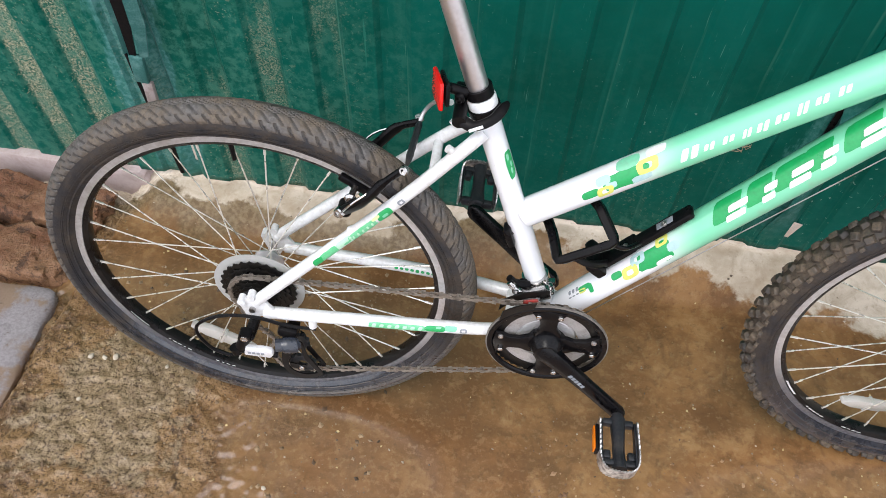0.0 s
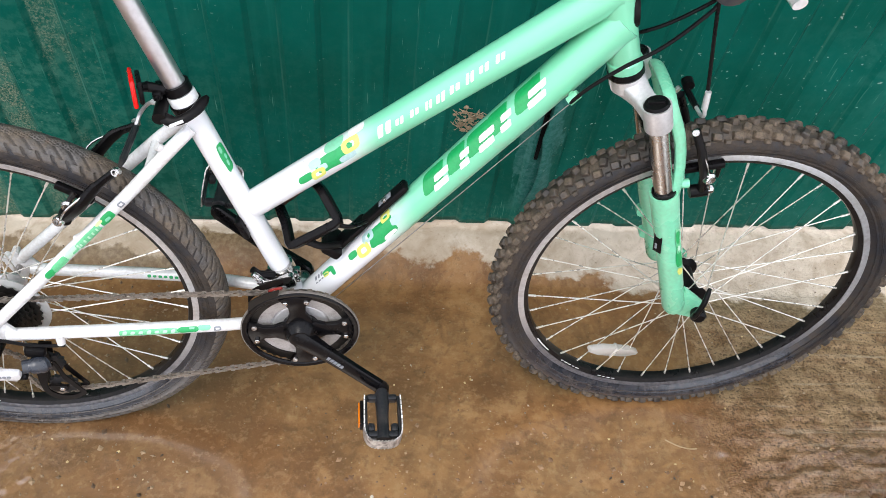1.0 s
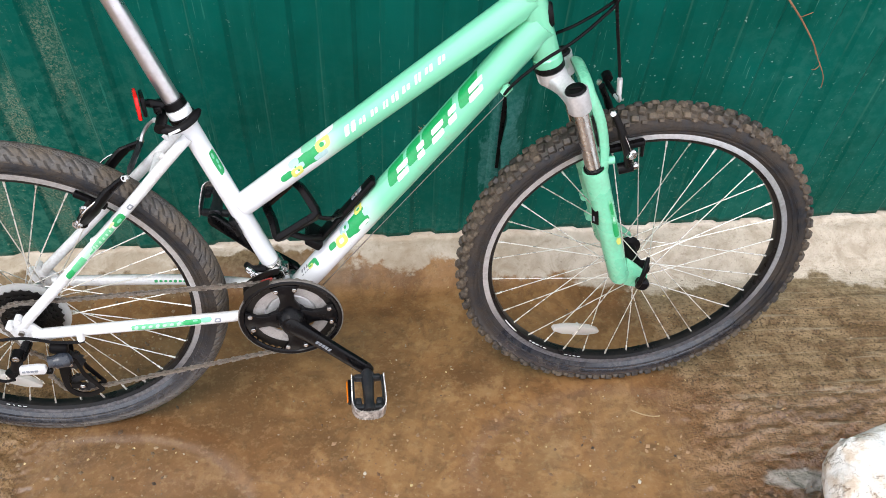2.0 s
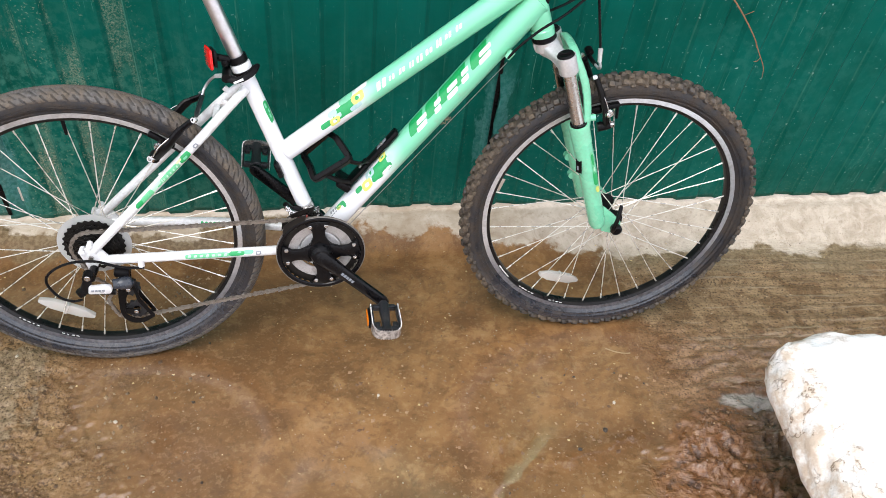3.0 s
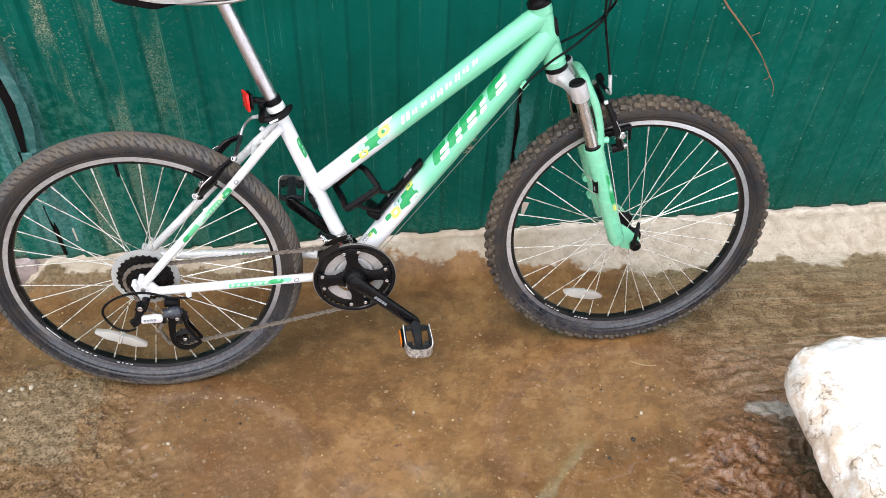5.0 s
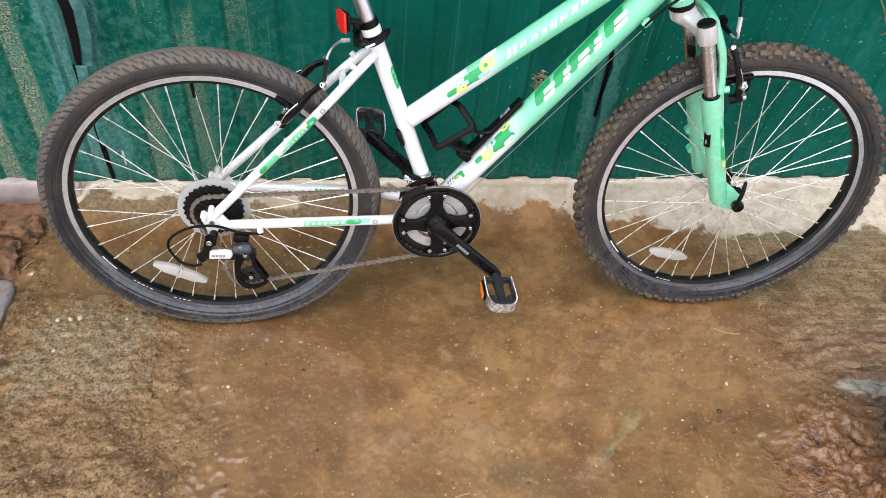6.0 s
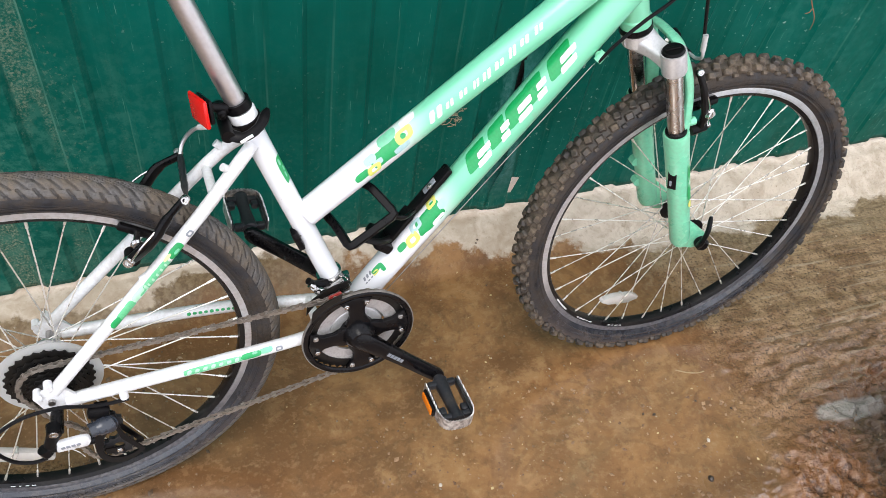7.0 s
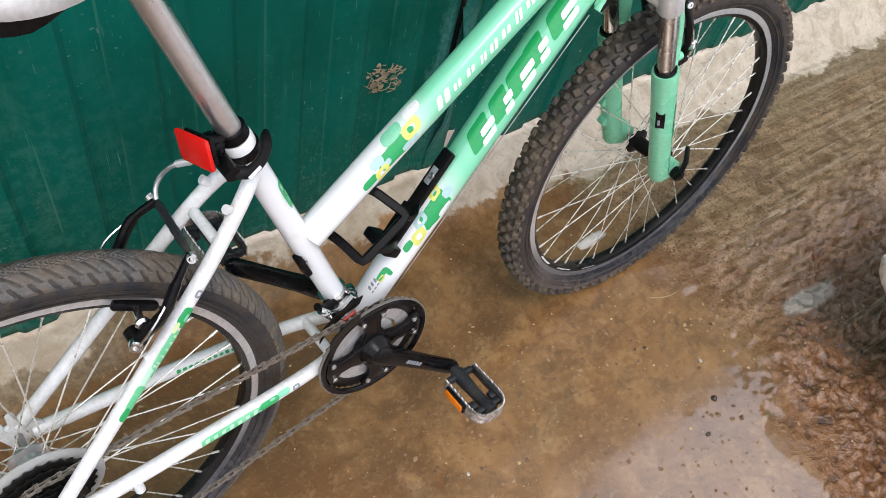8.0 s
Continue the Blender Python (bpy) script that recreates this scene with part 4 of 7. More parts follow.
    for s in (-1, 1):
        tube(bm, smooth_path([(0.10, s * 0.03, 0.575), (0.15, s * 0.021, 0.572), (0.25, s * 0.021, 0.568), (0.32, s * 0.012, 0.578)], 5), 0.0036, 8)
    part("saddle_rail", bm, STEEL, skin)
    bm = bmesh.new()
    block(bm, (0.034, 0.050, 0.018), Matrix.Translation(post_top + SEAT_WAY * 0.022), 0.006)
    part("saddle_clamp", bm, STEEL, skin)


make_seat()


def make_cockpit():
    """Headset, stem, bar, grips and levers; they turn with the fork."""
    bm = bmesh.new()
    up = aim(HEAD_HIGH, HEAD_WAY, (1, 0, 0))
    lathe(bm, [(0.0235, 0.0), (0.0235, 0.008), (0.018, 0.012), (0.018, 0.028), (0.0145, 0.029)], up, 24)
    part("headset", bm, BLACK, bike)
    bm = bmesh.new()
    down = aim(HEAD_LOW, -HEAD_WAY, (1, 0, 0))
    lathe(bm, [(0.0235, -0.004), (0.0240, 0.004), (0.0215, 0.008), (0.019, 0.012)], down, 24)
    part("headset", bm, BLACK, bike)
    clamp = HEAD_HIGH + HEAD_WAY * 0.05 + Vector((0.065, 0, 0.052))
    bm = bmesh.new()
    foot = HEAD_HIGH + HEAD_WAY * 0.028
    tube(bm, [foot, foot + HEAD_WAY * 0.045], 0.0165, 20)
    tube(bm, [foot + HEAD_WAY * 0.028, clamp], [0.0155, 0.0145], 20)
    tube(bm, [clamp + Vector((0, -0.022, 0)), clamp + Vector((0, 0.022, 0))], 0.0185, 20)
    bm.transform(STEER)
    part("stem", bm, BLACK, bike)
    bm = bmesh.new()
    ends = []
    for s in (-1, 1):
        side = smooth_path([clamp, clamp + Vector((0, s * 0.05, 0)), clamp + Vector((-0.006, s * 0.10, 0.012)), clamp + Vector((-0.026, s * 0.252, 0.020))], 5)
        tube(bm, side, 0.0112, 14)
        ends.append(side[-1])
    bm.transform(STEER)
    bar = part("handlebar", bm, BLACK, bike)
    for s, end in zip((-1, 1), ends):
        inner = end + Vector((0.017, -s * 0.105, -0.006))
        bm = bmesh.new()
        tube(bm, [inner, inner.lerp(end, 0.05), inner.lerp(end, 0.1), end], [0.0185, 0.0185, 0.0155, 0.0160], 18)
        bm.transform(STEER)
        part("grip", bm, GREYPLASTIC, bar)
        bm = bmesh.new()
        base = inner + Vector((0.010, -s * 0.022, -0.010))
        block(bm, (0.034, 0.026, 0.024), Matrix.Translation(base), 0.006)
        bm.transform(STEER)
        part("brake_mount", bm, BLACK, bar)
        bm = bmesh.new()
        tube(bm, smooth_path([base + Vector((0.015, 0, -0.004)), base + Vector((0.045, s * 0.018, -0.012)), base + Vector((0.054, s * 0.055, -0.014)), base + Vector((0.052, s * 0.098, -0.012))], 5), [0.005] * 6 + [0.0062] * 6 + [0.007] * 4, 12, 0.62)
        bm.transform(STEER)
        part("brake_lever", bm, SILVER, bar)
    bm = bmesh.new()
    m = aim(HEAD_LOW.lerp(HEAD_HIGH, 0.60) + Vector((0.0195, -0.004, 0.006)), (1, -0.2, 0.33), (0, 0, 1))
    lathe(bm, [(0.001, 0.0035), (0.011, 0.003), (0.013, 0.0), (0.013, -0.004)], m, 20)
    bm.transform(Matrix.Translation(m.translation) @ Matrix.Diagonal((1, 1, 1.55, 1)) @ Matrix.Translation(-m.translation))
    part("head_badge", bm, BLACK, frame_part, "dark oval head badge with a pale ring")


make_cockpit()


def make_fork():
    d = -HEAD_WAY
    fork_lines = {}
    bm = bmesh.new()
    steer_low = HEAD_LOW + d * 0.012
    for s in (-1, 1):
        top = Vector((0.896, s * 0.058, 0.392))
        tube(bm, [top + d * 0.006, top - d * 0.0], 0.0185, 20)
        tube(bm, [top + d * 0.036, top + d * 0.034, top], [0.0172, 0.0182, 0.0185], 20)
        inner, outer = steer_low + d * 0.004, top + d * 0.018
        fore = HEAD_WAY.cross(Vector((0, 1, 0)))
        loops = []
        for t, w, h in ((-0.08, 0.0205, 0.0150), (0.15, 0.0200, 0.0150), (0.35, 0.0165, 0.0125), (0.55, 0.0145, 0.0110), (0.75, 0.0150, 0.0120), (0.95, 0.0160, 0.0150)):
            p = inner.lerp(outer, t)
            loops.append([p + fore * w * math.copysign(abs(math.cos(a)) ** 0.5, math.cos(a)) + HEAD_WAY * h * math.copysign(abs(math.sin(a)) ** 0.5, math.sin(a)) for a in [2 * math.pi * (k + 0.5) / 24 for k in range(24)]])
        rings(bm, loops)
        fork_lines[s] = top
    tube(bm, [steer_low + HEAD_WAY * 0.012, steer_low + d * 0.014], [0.0225, 0.021], 20)
    bm.transform(STEER)
    crown = part("fork", bm, SILVER, bike, "suspension fork with silver crown and mint green legs")
    for s, top in fork_lines.items():
        bm = bmesh.new()
        lathe(bm, [(0.0145, 0.004), (0.0165, 0.0005), (0.0165, -0.002), (0.001, -0.002)][::-1], aim(top, -d, (1, 0, 0)), 20)
        block(bm, (0.020, 0.006, 0.004), aim(top - d * 0.0045, (0.3, 1, 0.1), -d), 0.001)
        bm.transform(STEER)
        part("fork_cap", bm, BLACK, crown)
        bm = bmesh.new()
        low_top = top + d * 0.150
        tube(bm, [top + d * 0.03, low_top + d * 0.03], 0.0130, 20)
        bm.transform(STEER)
        part("stanchion", bm, CHROME, crown, "bright steel stanchion")
        bm = bmesh.new()
        lathe(bm, [(0.013, 0.0), (0.0165, 0.001), (0.0165, -0.006), (0.013, -0.006)], aim(low_top - d * 0.003, -d, (1, 0, 0)), 20)
        bm.transform(STEER)
        part("wiper_seal", bm, BLACK, crown)
        # lower leg, running down to the axle lug
        bm = bmesh.new()
        end = top + d * 0.408
        tube(bm, [low_top, low_top + d * 0.004, low_top + d * 0.05, low_top + d * 0.15, end - d * 0.01, end], [0.0195, 0.0205, 0.0192, 0.0182, 0.0178, 0.0145], 22)
        lug = Vector((1.065, s * 0.056, 0.0))
        slab(bm, [(-0.034, 0.052), (-0.012, 0.034), (0.010, 0.014), (0.013, -0.004), (0.006, -0.014), (-0.010, -0.016), (-0.030, -0.010)], 0.009, Matrix.Translation(lug), 0.002)
        if s > 0:
            for z in (0.05, 0.10):
                q = top + d * (0.40 - z) + Vector((-0.018, 0, 0))
                tube(bm, [q + Vector((0, -0.007, 0)), q + Vector((0, 0.007, 0))], 0.009, 12)
        # post for the brake
        q = top + d * 0.145 + Vector((0.030, -s * 0.006, 0.004))
        tube(bm, [q + Vector((-0.022, 0, 0)), q + Vector((0.004, 0, 0.003))], 0.0068, 12)
        bm.transform(STEER)
        part("fork_leg", bm, MINT, crown, "mint green lower fork leg")
        if s < 0:
            bm = bmesh.new()
            m = aim(top + d * 0.232 + Vector((-0.0152, -0.0112, -0.004)), (-0.80, -0.60, 0), -d)
            block(bm, (0.014, 0.0012, 0.042), m, 0.0004)
            bm.transform(STEER)
            part("leg_label", bm, BLACK, crown, "small dark label with pale bars")
            for k, mat in ((0, GREYPRINT), (1, BLACK), (2, GREYPRINT)):
                bm = bmesh.new()
                block(bm, (0.0035, 0.0012, 0.009), m @ Matrix.Translation((0.002, 0.0007, 0.011 - 0.011 * k)), 0.0003)
                bm.transform(STEER)
                part("label_bar", bm, mat, crown)
    # arch over the tyre
    bm = bmesh.new()
    a, b = fork_lines[-1], fork_lines[1]
    arch = smooth_path([a + d * 0.165 + Vector((0.012, 0.0, 0)), a + d * 0.115 + Vector((0.024, 0.004, 0)), a + d * 0.06 + Vector((0.028, 0.006, 0)), a + d * 0.014 + Vector((0.022, 0.012, 0)), a + d * 0.0 + Vector((0.022, 0.032, 0)), b + d * 0.0 + Vector((0.022, -0.032, 0)), b + d * 0.014 + Vector((0.022, -0.012, 0)), b + d * 0.06 + Vector((0.028, -0.006, 0)), b + d * 0.115 + Vector((0.024, -0.004, 0)), b + d * 0.165 + Vector((0.012, 0.0, 0))], 5)
    tube(bm, arch, 0.0105, 14, 0.62)
    bm.transform(STEER)
    part("fork_arch", bm, MINT, crown, "mint green arch over the tyre")
    return crown


fork = make_fork()
# ---- wheels ----


def tube_ring(bm, m, radius, y, thick):
    """A fine raised ring round the axle."""
    lathe(bm, [(radius + thick * math.cos(a), y + thick * math.sin(a)) for a in (0.8, 2.4, 3.9, 5.5)], m, 96, True)


def worn_tread(m, mid, r):
    """A low tread: fine chevrons on the crown, long slanted grooves, notches along the shoulders."""
    count, per, across = 112, 16, 41
    n = count * per
    verts, faces, deep, low = [], [], [], []
    for i in range(n):
        u = i / per
        turn = 2 * math.pi * i / n
        for j in range(across):
            o = -0.0305 + 0.061 * j / (across - 1)
            d, v = abs(o), u + (0.5 if o < 0 else 0.0)
            h = 0.0018
            if d < 0.0055:
                h -= 0.0012 * (1 if (2 * v + d / 0.0038) % 1.0 < 0.34 else 0)
            elif d < 0.0190:
                h -= 0.0015 * max(0.0, math.sin(2 * math.pi * (v + (d - 0.0055) / 0.017))) ** 2
            else:
                h += 0.0004
                h -= 0.0022 * (1 if (v + 0.55 * (d - 0.019) / 0.012) % 1.0 < 0.20 else 0)
            deep.append(h)
            h -= 0.0018 * step(0.0275, 0.0305, d)
            phi = o / r
            rad, side = mid + (r + h) * math.cos(phi), (r + h) * math.sin(phi) * 0.975
            verts.append(m @ Vector((rad * math.cos(turn), side, rad * math.sin(turn))))
    for i in range(n):
        k = (i + 1) % n
        for j in range(across - 1):
            faces.append((i * across + j, i * across + j + 1, k * across + j + 1, k * across + j))
            low.append(1 if min(deep[q] for q in faces[-1]) < 0.0005 else 0)
    mesh = bpy.data.meshes.new("tread_form")
    mesh.from_pydata(verts, [], faces)
    mesh.polygons.foreach_set("material_index", low)
    bm = bmesh.new()
    bm.from_mesh(mesh)
    bpy.data.meshes.remove(mesh)
    return bm


def make_tyre(parent, m, knobs, label, base_mat):
    """Carcass and tread blocks, turned round the axle."""
    mid = WHEEL_R - TYRE_R - 0.002
    slim = 0.86 if knobs else 0.97
    rng = random.Random(7)
    bm = bmesh.new()
    prof = []
    for k in range(19):
        a = radians(-128 + 256 * k / 18)
        prof.append((mid + TYRE_R * (slim + 0.02) * math.cos(a), TYRE_R * 0.96 * math.sin(a)))
    lathe(bm, prof + [(RIM_R - 0.004, TYRE_R * 0.5), (RIM_R - 0.004, -TYRE_R * 0.5)], m, 120, True)
    tyre = part("tyre", bm, SIDEWALL, parent, label)
    for turn in (99, 105, 124):
        for s in (-1, 1):
            bm = bmesh.new()
            a = radians(s * turn)
            tube_ring(bm, m, mid + TYRE_R * (slim + 0.02) * math.cos(a), TYRE_R * 0.965 * math.sin(a), 0.0011 if turn < 120 else 0.0018)
            part("sidewall_ring", bm, SIDEWALL, tyre)
    bm = bmesh.new()
    wide = [radians(-60 + 120 * k / 14) for k in range(15)]
    band = [(mid + TYRE_R * (slim + 0.035) * math.cos(a), TYRE_R * 0.975 * math.sin(a)) for a in wide]
    lathe(bm, band + [(mid + TYRE_R * (slim - 0.05) * math.cos(a), TYRE_R * 0.9 * math.sin(a)) for a in reversed(wide)], m, 120, True)
    part("tread_base", bm, base_mat, tyre)
    if slim > 0.9:
        skin = part("tread", worn_tread(m, mid, TYRE_R * slim), WORNTREAD, tyre, "worn grey low tread with slanted grooves")
        skin.data.materials.append(WORNGROOVE)
        return tyre
    bm = bmesh.new()
    for offset, across, length, tall, count, skew, start in knobs:
        for k in range(count):
            turn = 2 * math.pi * (k + start) / count
            phi = offset / TYRE_R
            base = m @ Matrix.Rotation(turn, 4, "Y") @ Matrix.Translation((mid, 0, 0)) @ Matrix.Rotation(phi, 4, "Z") @ Matrix.Translation((TYRE_R * (slim + 0.13 * abs(math.sin(phi))), 0, 0)) @ Matrix.Rotation(radians(skew + rng.uniform(-4, 4)), 4, "X")
            w, l, h = across / 2, length / 2, tall * rng.uniform(0.85, 1.05)
            ring = ((-1, -0.78), (-0.82, -1), (0.82, -1), (1, -0.78), (1, 0.78), (0.82, 1), (-0.82, 1), (-1, 0.78))
            loops = [[bm.verts.new(base @ Vector((x, y * w * f, z * l * f))) for y, z in ring] for x, f in ((-0.001, 1.16), (h * 0.80, 0.98), (h, 0.76))]
            bm.faces.new(loops[-1])
            for lo, hi in zip(loops, loops[1:]):
                for i in range(8):
                    j = (i + 1) % 8
                    bm.faces.new((lo[i], lo[j], hi[j], hi[i]))
    part("tread", bm, TREAD, tyre)
    return tyre


def make_wheel(name, m, knobs, label, hub_r, flange, hub_mat, lean, reflector_turn, base_mat, twist):
    bm = bmesh.new()
    lathe(bm, [(RIM_R, -0.0125), (RIM_R - 0.0035, -0.0132), (RIM_R - 0.0125, -0.0128), (RIM_R - 0.0128, -0.010), (RIM_R - 0.010, -0.009), (RIM_R - 0.010, 0.009), (RIM_R - 0.0128, 0.010), (RIM_R - 0.0125, 0.0128), (RIM_R - 0.0035, 0.0132), (RIM_R, 0.0125), (RIM_R - 0.006, 0.010), (RIM_R - 0.006, -0.010)], m, 120, True)
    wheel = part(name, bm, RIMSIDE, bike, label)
    bm = bmesh.new()
    lathe(bm, [(RIM_R - 0.0133, -0.0124), (RIM_R - 0.0195, -0.0090), (RIM_R - 0.0210, -0.004), (RIM_R - 0.0210, 0.004), (RIM_R - 0.0195, 0.0090), (RIM_R - 0.0133, 0.0124), (RIM_R - 0.012, 0.009), (RIM_R - 0.012, -0.009)], m, 120, True)
    part("rim_well", bm, RIMBLACK, wheel, "black inner rim")
    make_tyre(wheel, m, knobs, "black rubber tyre caked with grey-brown mud", base_mat)
    bm = bmesh.new()
    lathe(bm, [(hub_r * 0.5, -flange - 0.012), (hub_r * 0.75, -flange - 0.004), (0.024, -flange - 0.0015), (0.024, -flange + 0.0015), (hub_r, -flange + 0.006), (hub_r * 0.85, 0), (hub_r, flange - 0.006), (0.024, flange - 0.0015), (0.024, flange + 0.0015), (hub_r * 0.75, flange + 0.004), (hub_r * 0.5, flange + 0.012)], m, 28)
    part("hub", bm, hub_mat, wheel)
    bm = bmesh.new()
    tube(bm, [m @ Vector((0, -0.074, 0)), m @ Vector((0, 0.074, 0))], 0.0048, 12)
    part("axle", bm, STEEL, wheel)
    # spokes cross three times: one mesh a side and slant
    meshes = {}
    for side in (-1, 1):
        for slant in (-1, 1):
            bm = bmesh.new()
            a = radians(slant * 62)
            foot = Vector((0.021 * math.cos(a), side * flange, 0.021 * math.sin(a)))
            head = Vector((RIM_R - 0.0195, side * 0.002, 0))
            tube(bm, [foot, foot.lerp(head, 0.5), head], 0.00105, 6)
            tube(bm, [foot.lerp(head, 0.945), head.lerp(foot, -0.006)], 0.0019, 6)
            meshes[side, slant] = finish(bm, "spoke", SPOKE)
    for k in range(36):
        side, slant = (-1 if k % 2 else 1), (-1 if (k // 2) % 2 else 1)
        ob = new("spoke", meshes[side, slant])
        ob.parent = wheel
        ob.matrix_local = m @ Matrix.Rotation(2 * math.pi * (k + lean) / 36, 4, "Y")
    # valve
    bm = bmesh.new()
    v = m @ Matrix.Rotation(reflector_turn + radians(150), 4, "Y")
    tube(bm, [v @ Vector((RIM_R - 0.022, 0, 0)), v @ Vector((RIM_R - 0.052, 0, 0))], [0.0038, 0.0030], 10)
    part("valve", bm, BLACK, wheel)
    # spoke reflector: a boat-shaped plate clipped on the spokes
    bm = bmesh.new()
    outline = [(-0.058, -0.0040), (-0.030, -0.0118), (0.030, -0.0118), (0.058, -0.0040), (0.058, 0.0040), (0.030, 0.0118), (-0.030, 0.0118), (-0.058, 0.0040)]
    r = m @ Matrix.Rotation(reflector_turn, 4, "Y") @ Matrix.Translation((0.204, 0, 0)) @ Matrix.Rotation(radians(90), 4, "Y") @ Matrix.Rotation(radians(twist), 4, "Z")
    slab(bm, outline, 0.012, r, 0.0025)
    block(bm, (0.006, 0.016, 0.026), r, 0.002)
    part("spoke_reflector", bm, MILKY, wheel, "milky plastic spoke reflector")
    # pale strip and marks printed on the rim
    bm = bmesh.new()
    for k in range(8):
        a = reflector_turn + radians(27 + 1.1 * k)
        q = m @ Matrix.Rotation(a, 4, "Y") @ Matrix.Translation((RIM_R - 0.0158, -0.0121, 0)) @ Matrix.Rotation(radians(28), 4, "Z")
        block(bm, (0.0046, 0.0006, 0.0056), q)
    part("rim_strip", bm, LETTER, wheel)
    for k in range(9):
        bm = bmesh.new()
        a = reflector_turn + radians(17 - 2.1 * k - (9 if k > 4 else 0))
        q = m @ Matrix.Rotation(a, 4, "Y") @ Matrix.Translation((RIM_R - 0.0162, -0.0119, 0)) @ Matrix.Rotation(radians(28), 4, "Z")
        block(bm, (0.0048, 0.0008, 0.0062 if k % 3 else 0.003), q)
        part("rim_mark", bm, LETTER, wheel)
    return wheel


FRONT_KNOBS = [(0.0072, 0.0120, 0.0105, 0.0066, 72, 24, 0.0), (-0.0072, 0.0120, 0.0105, 0.0066, 72, -24, 0.5), (0.0196, 0.0105, 0.0128, 0.0072, 72, 8, 0.5), (-0.0196, 0.0105, 0.0128, 0.0072, 72, -8, 0.0), (0.0268, 0.0056, 0.0080, 0.0048, 72, 0, 0.0), (-0.0268, 0.0056, 0.0080, 0.0048, 72, 0, 0.5)]
rear_wheel = make_wheel("rear_wheel", Matrix.Translation((0, 0, -0.003)), None, "rear wheel with a black rim and muddy low tread", 0.018, 0.026, ALLOY, 0.8, radians(118), GROOVE, 0)
front_wheel = make_wheel("front_wheel", STEER @ Matrix.Translation(HUB), FRONT_KNOBS, "front wheel with a black rim and knobbly muddy tyre", 0.014, 0.032, BLACK, 0.26, radians(114), CAKED, -14)


def front_skewer():
    bm = bmesh.new()
    p = Vector((1.065, -0.066, 0.0))
    lathe(bm, [(0.010, -0.008), (0.012, 0.0), (0.012, 0.008), (0.008, 0.012)], aim(p, (0, -1, 0)), 16)
    tube(bm, smooth_path([p + Vector((-0.008, -0.006, 0.000)), p + Vector((-0.009, -0.012, 0.014)), p + Vector((-0.005, -0.012, 0.038)), p + Vector((0.000, -0.002, 0.062))], 5), [0.0075] * 6 + [0.0065] * 6 + [0.006, 0.006, 0.0055, 0.004], 12, 0.7)
    bm.transform(STEER)
    part("quick_release", bm, BLACK, fork, "black quick-release lever")
    bm = bmesh.new()
    lathe(bm, [(0.009, 0), (0.010, 0.006), (0.007, 0.012)], aim(Vector((1.065, 0.062, 0)), (0, 1, 0)), 14)
    bm.transform(STEER)
    part("skewer_nut", bm, BLACK, fork)


front_skewer()


# ---- drive ----


def cog(bm, m, radius, teeth, thick, inner, depth=0.0035):
    """A toothed ring."""
    outer = []
    for k in range(teeth):
        for u, r in ((0.0, radius - depth), (0.28, radius - depth * 0.6), (0.45, radius), (0.58, radius), (0.75, radius - depth * 0.6)):
            a = 2 * math.pi * (k + u) / teeth
            outer.append((r * math.cos(a), r * math.sin(a)))
    n = len(outer)
    loops = []
    for y in (-thick / 2, thick / 2):
        loops.append([m @ Vector((x, y, z)) for x, z in outer])
    hole = [[m @ Vector((inner * math.cos(2 * math.pi * k / n), y, inner * math.sin(2 * math.pi * k / n))) for k in range(n)] for y in (thick / 2, -thick / 2)]
    made = rings(bm, [*loops, *hole], capped=False)
    a, b = made[-1], made[0]
    for i in range(n):
        j = (i + 1) % n
        bm.faces.new((a[i], a[j], b[j], b[i]))


def make_cassette():
    bm = bmesh.new()
    lathe(bm, [(0.018, -0.0005), (0.067, 0.003), (0.069, 0.001), (0.069, -0.0005), (0.066, 0.0), (0.018, -0.003)], Matrix.Translation((0, -0.0275, 0)), 64)
    part("spoke_guard", bm, DISCPLASTIC, rear_wheel, "frosted plastic spoke guard disc")
    for k, (r, teeth) in enumerate(((0.0585, 28), (0.0505, 24), (0.0445, 21), (0.0385, 18), (0.033, 16), (0.029, 14))):
        bm = bmesh.new()
        cog(bm, Matrix.Translation((0, -0.0315 - 0.0042 * k, 0)), r, teeth, 0.002, r * 0.55)
        part("sprocket", bm, COGSTEEL, rear_wheel)
    bm = bmesh.new()
    lathe(bm, [(0.008, -0.064), (0.016, -0.063), (0.021, -0.056), (0.021, -0.030)], Matrix(), 24)
    part("freewheel_body", bm, COGSTEEL, rear_wheel)


make_cassette()
RING_Y = -0.052
CRANK_TURN = radians(-42.3)


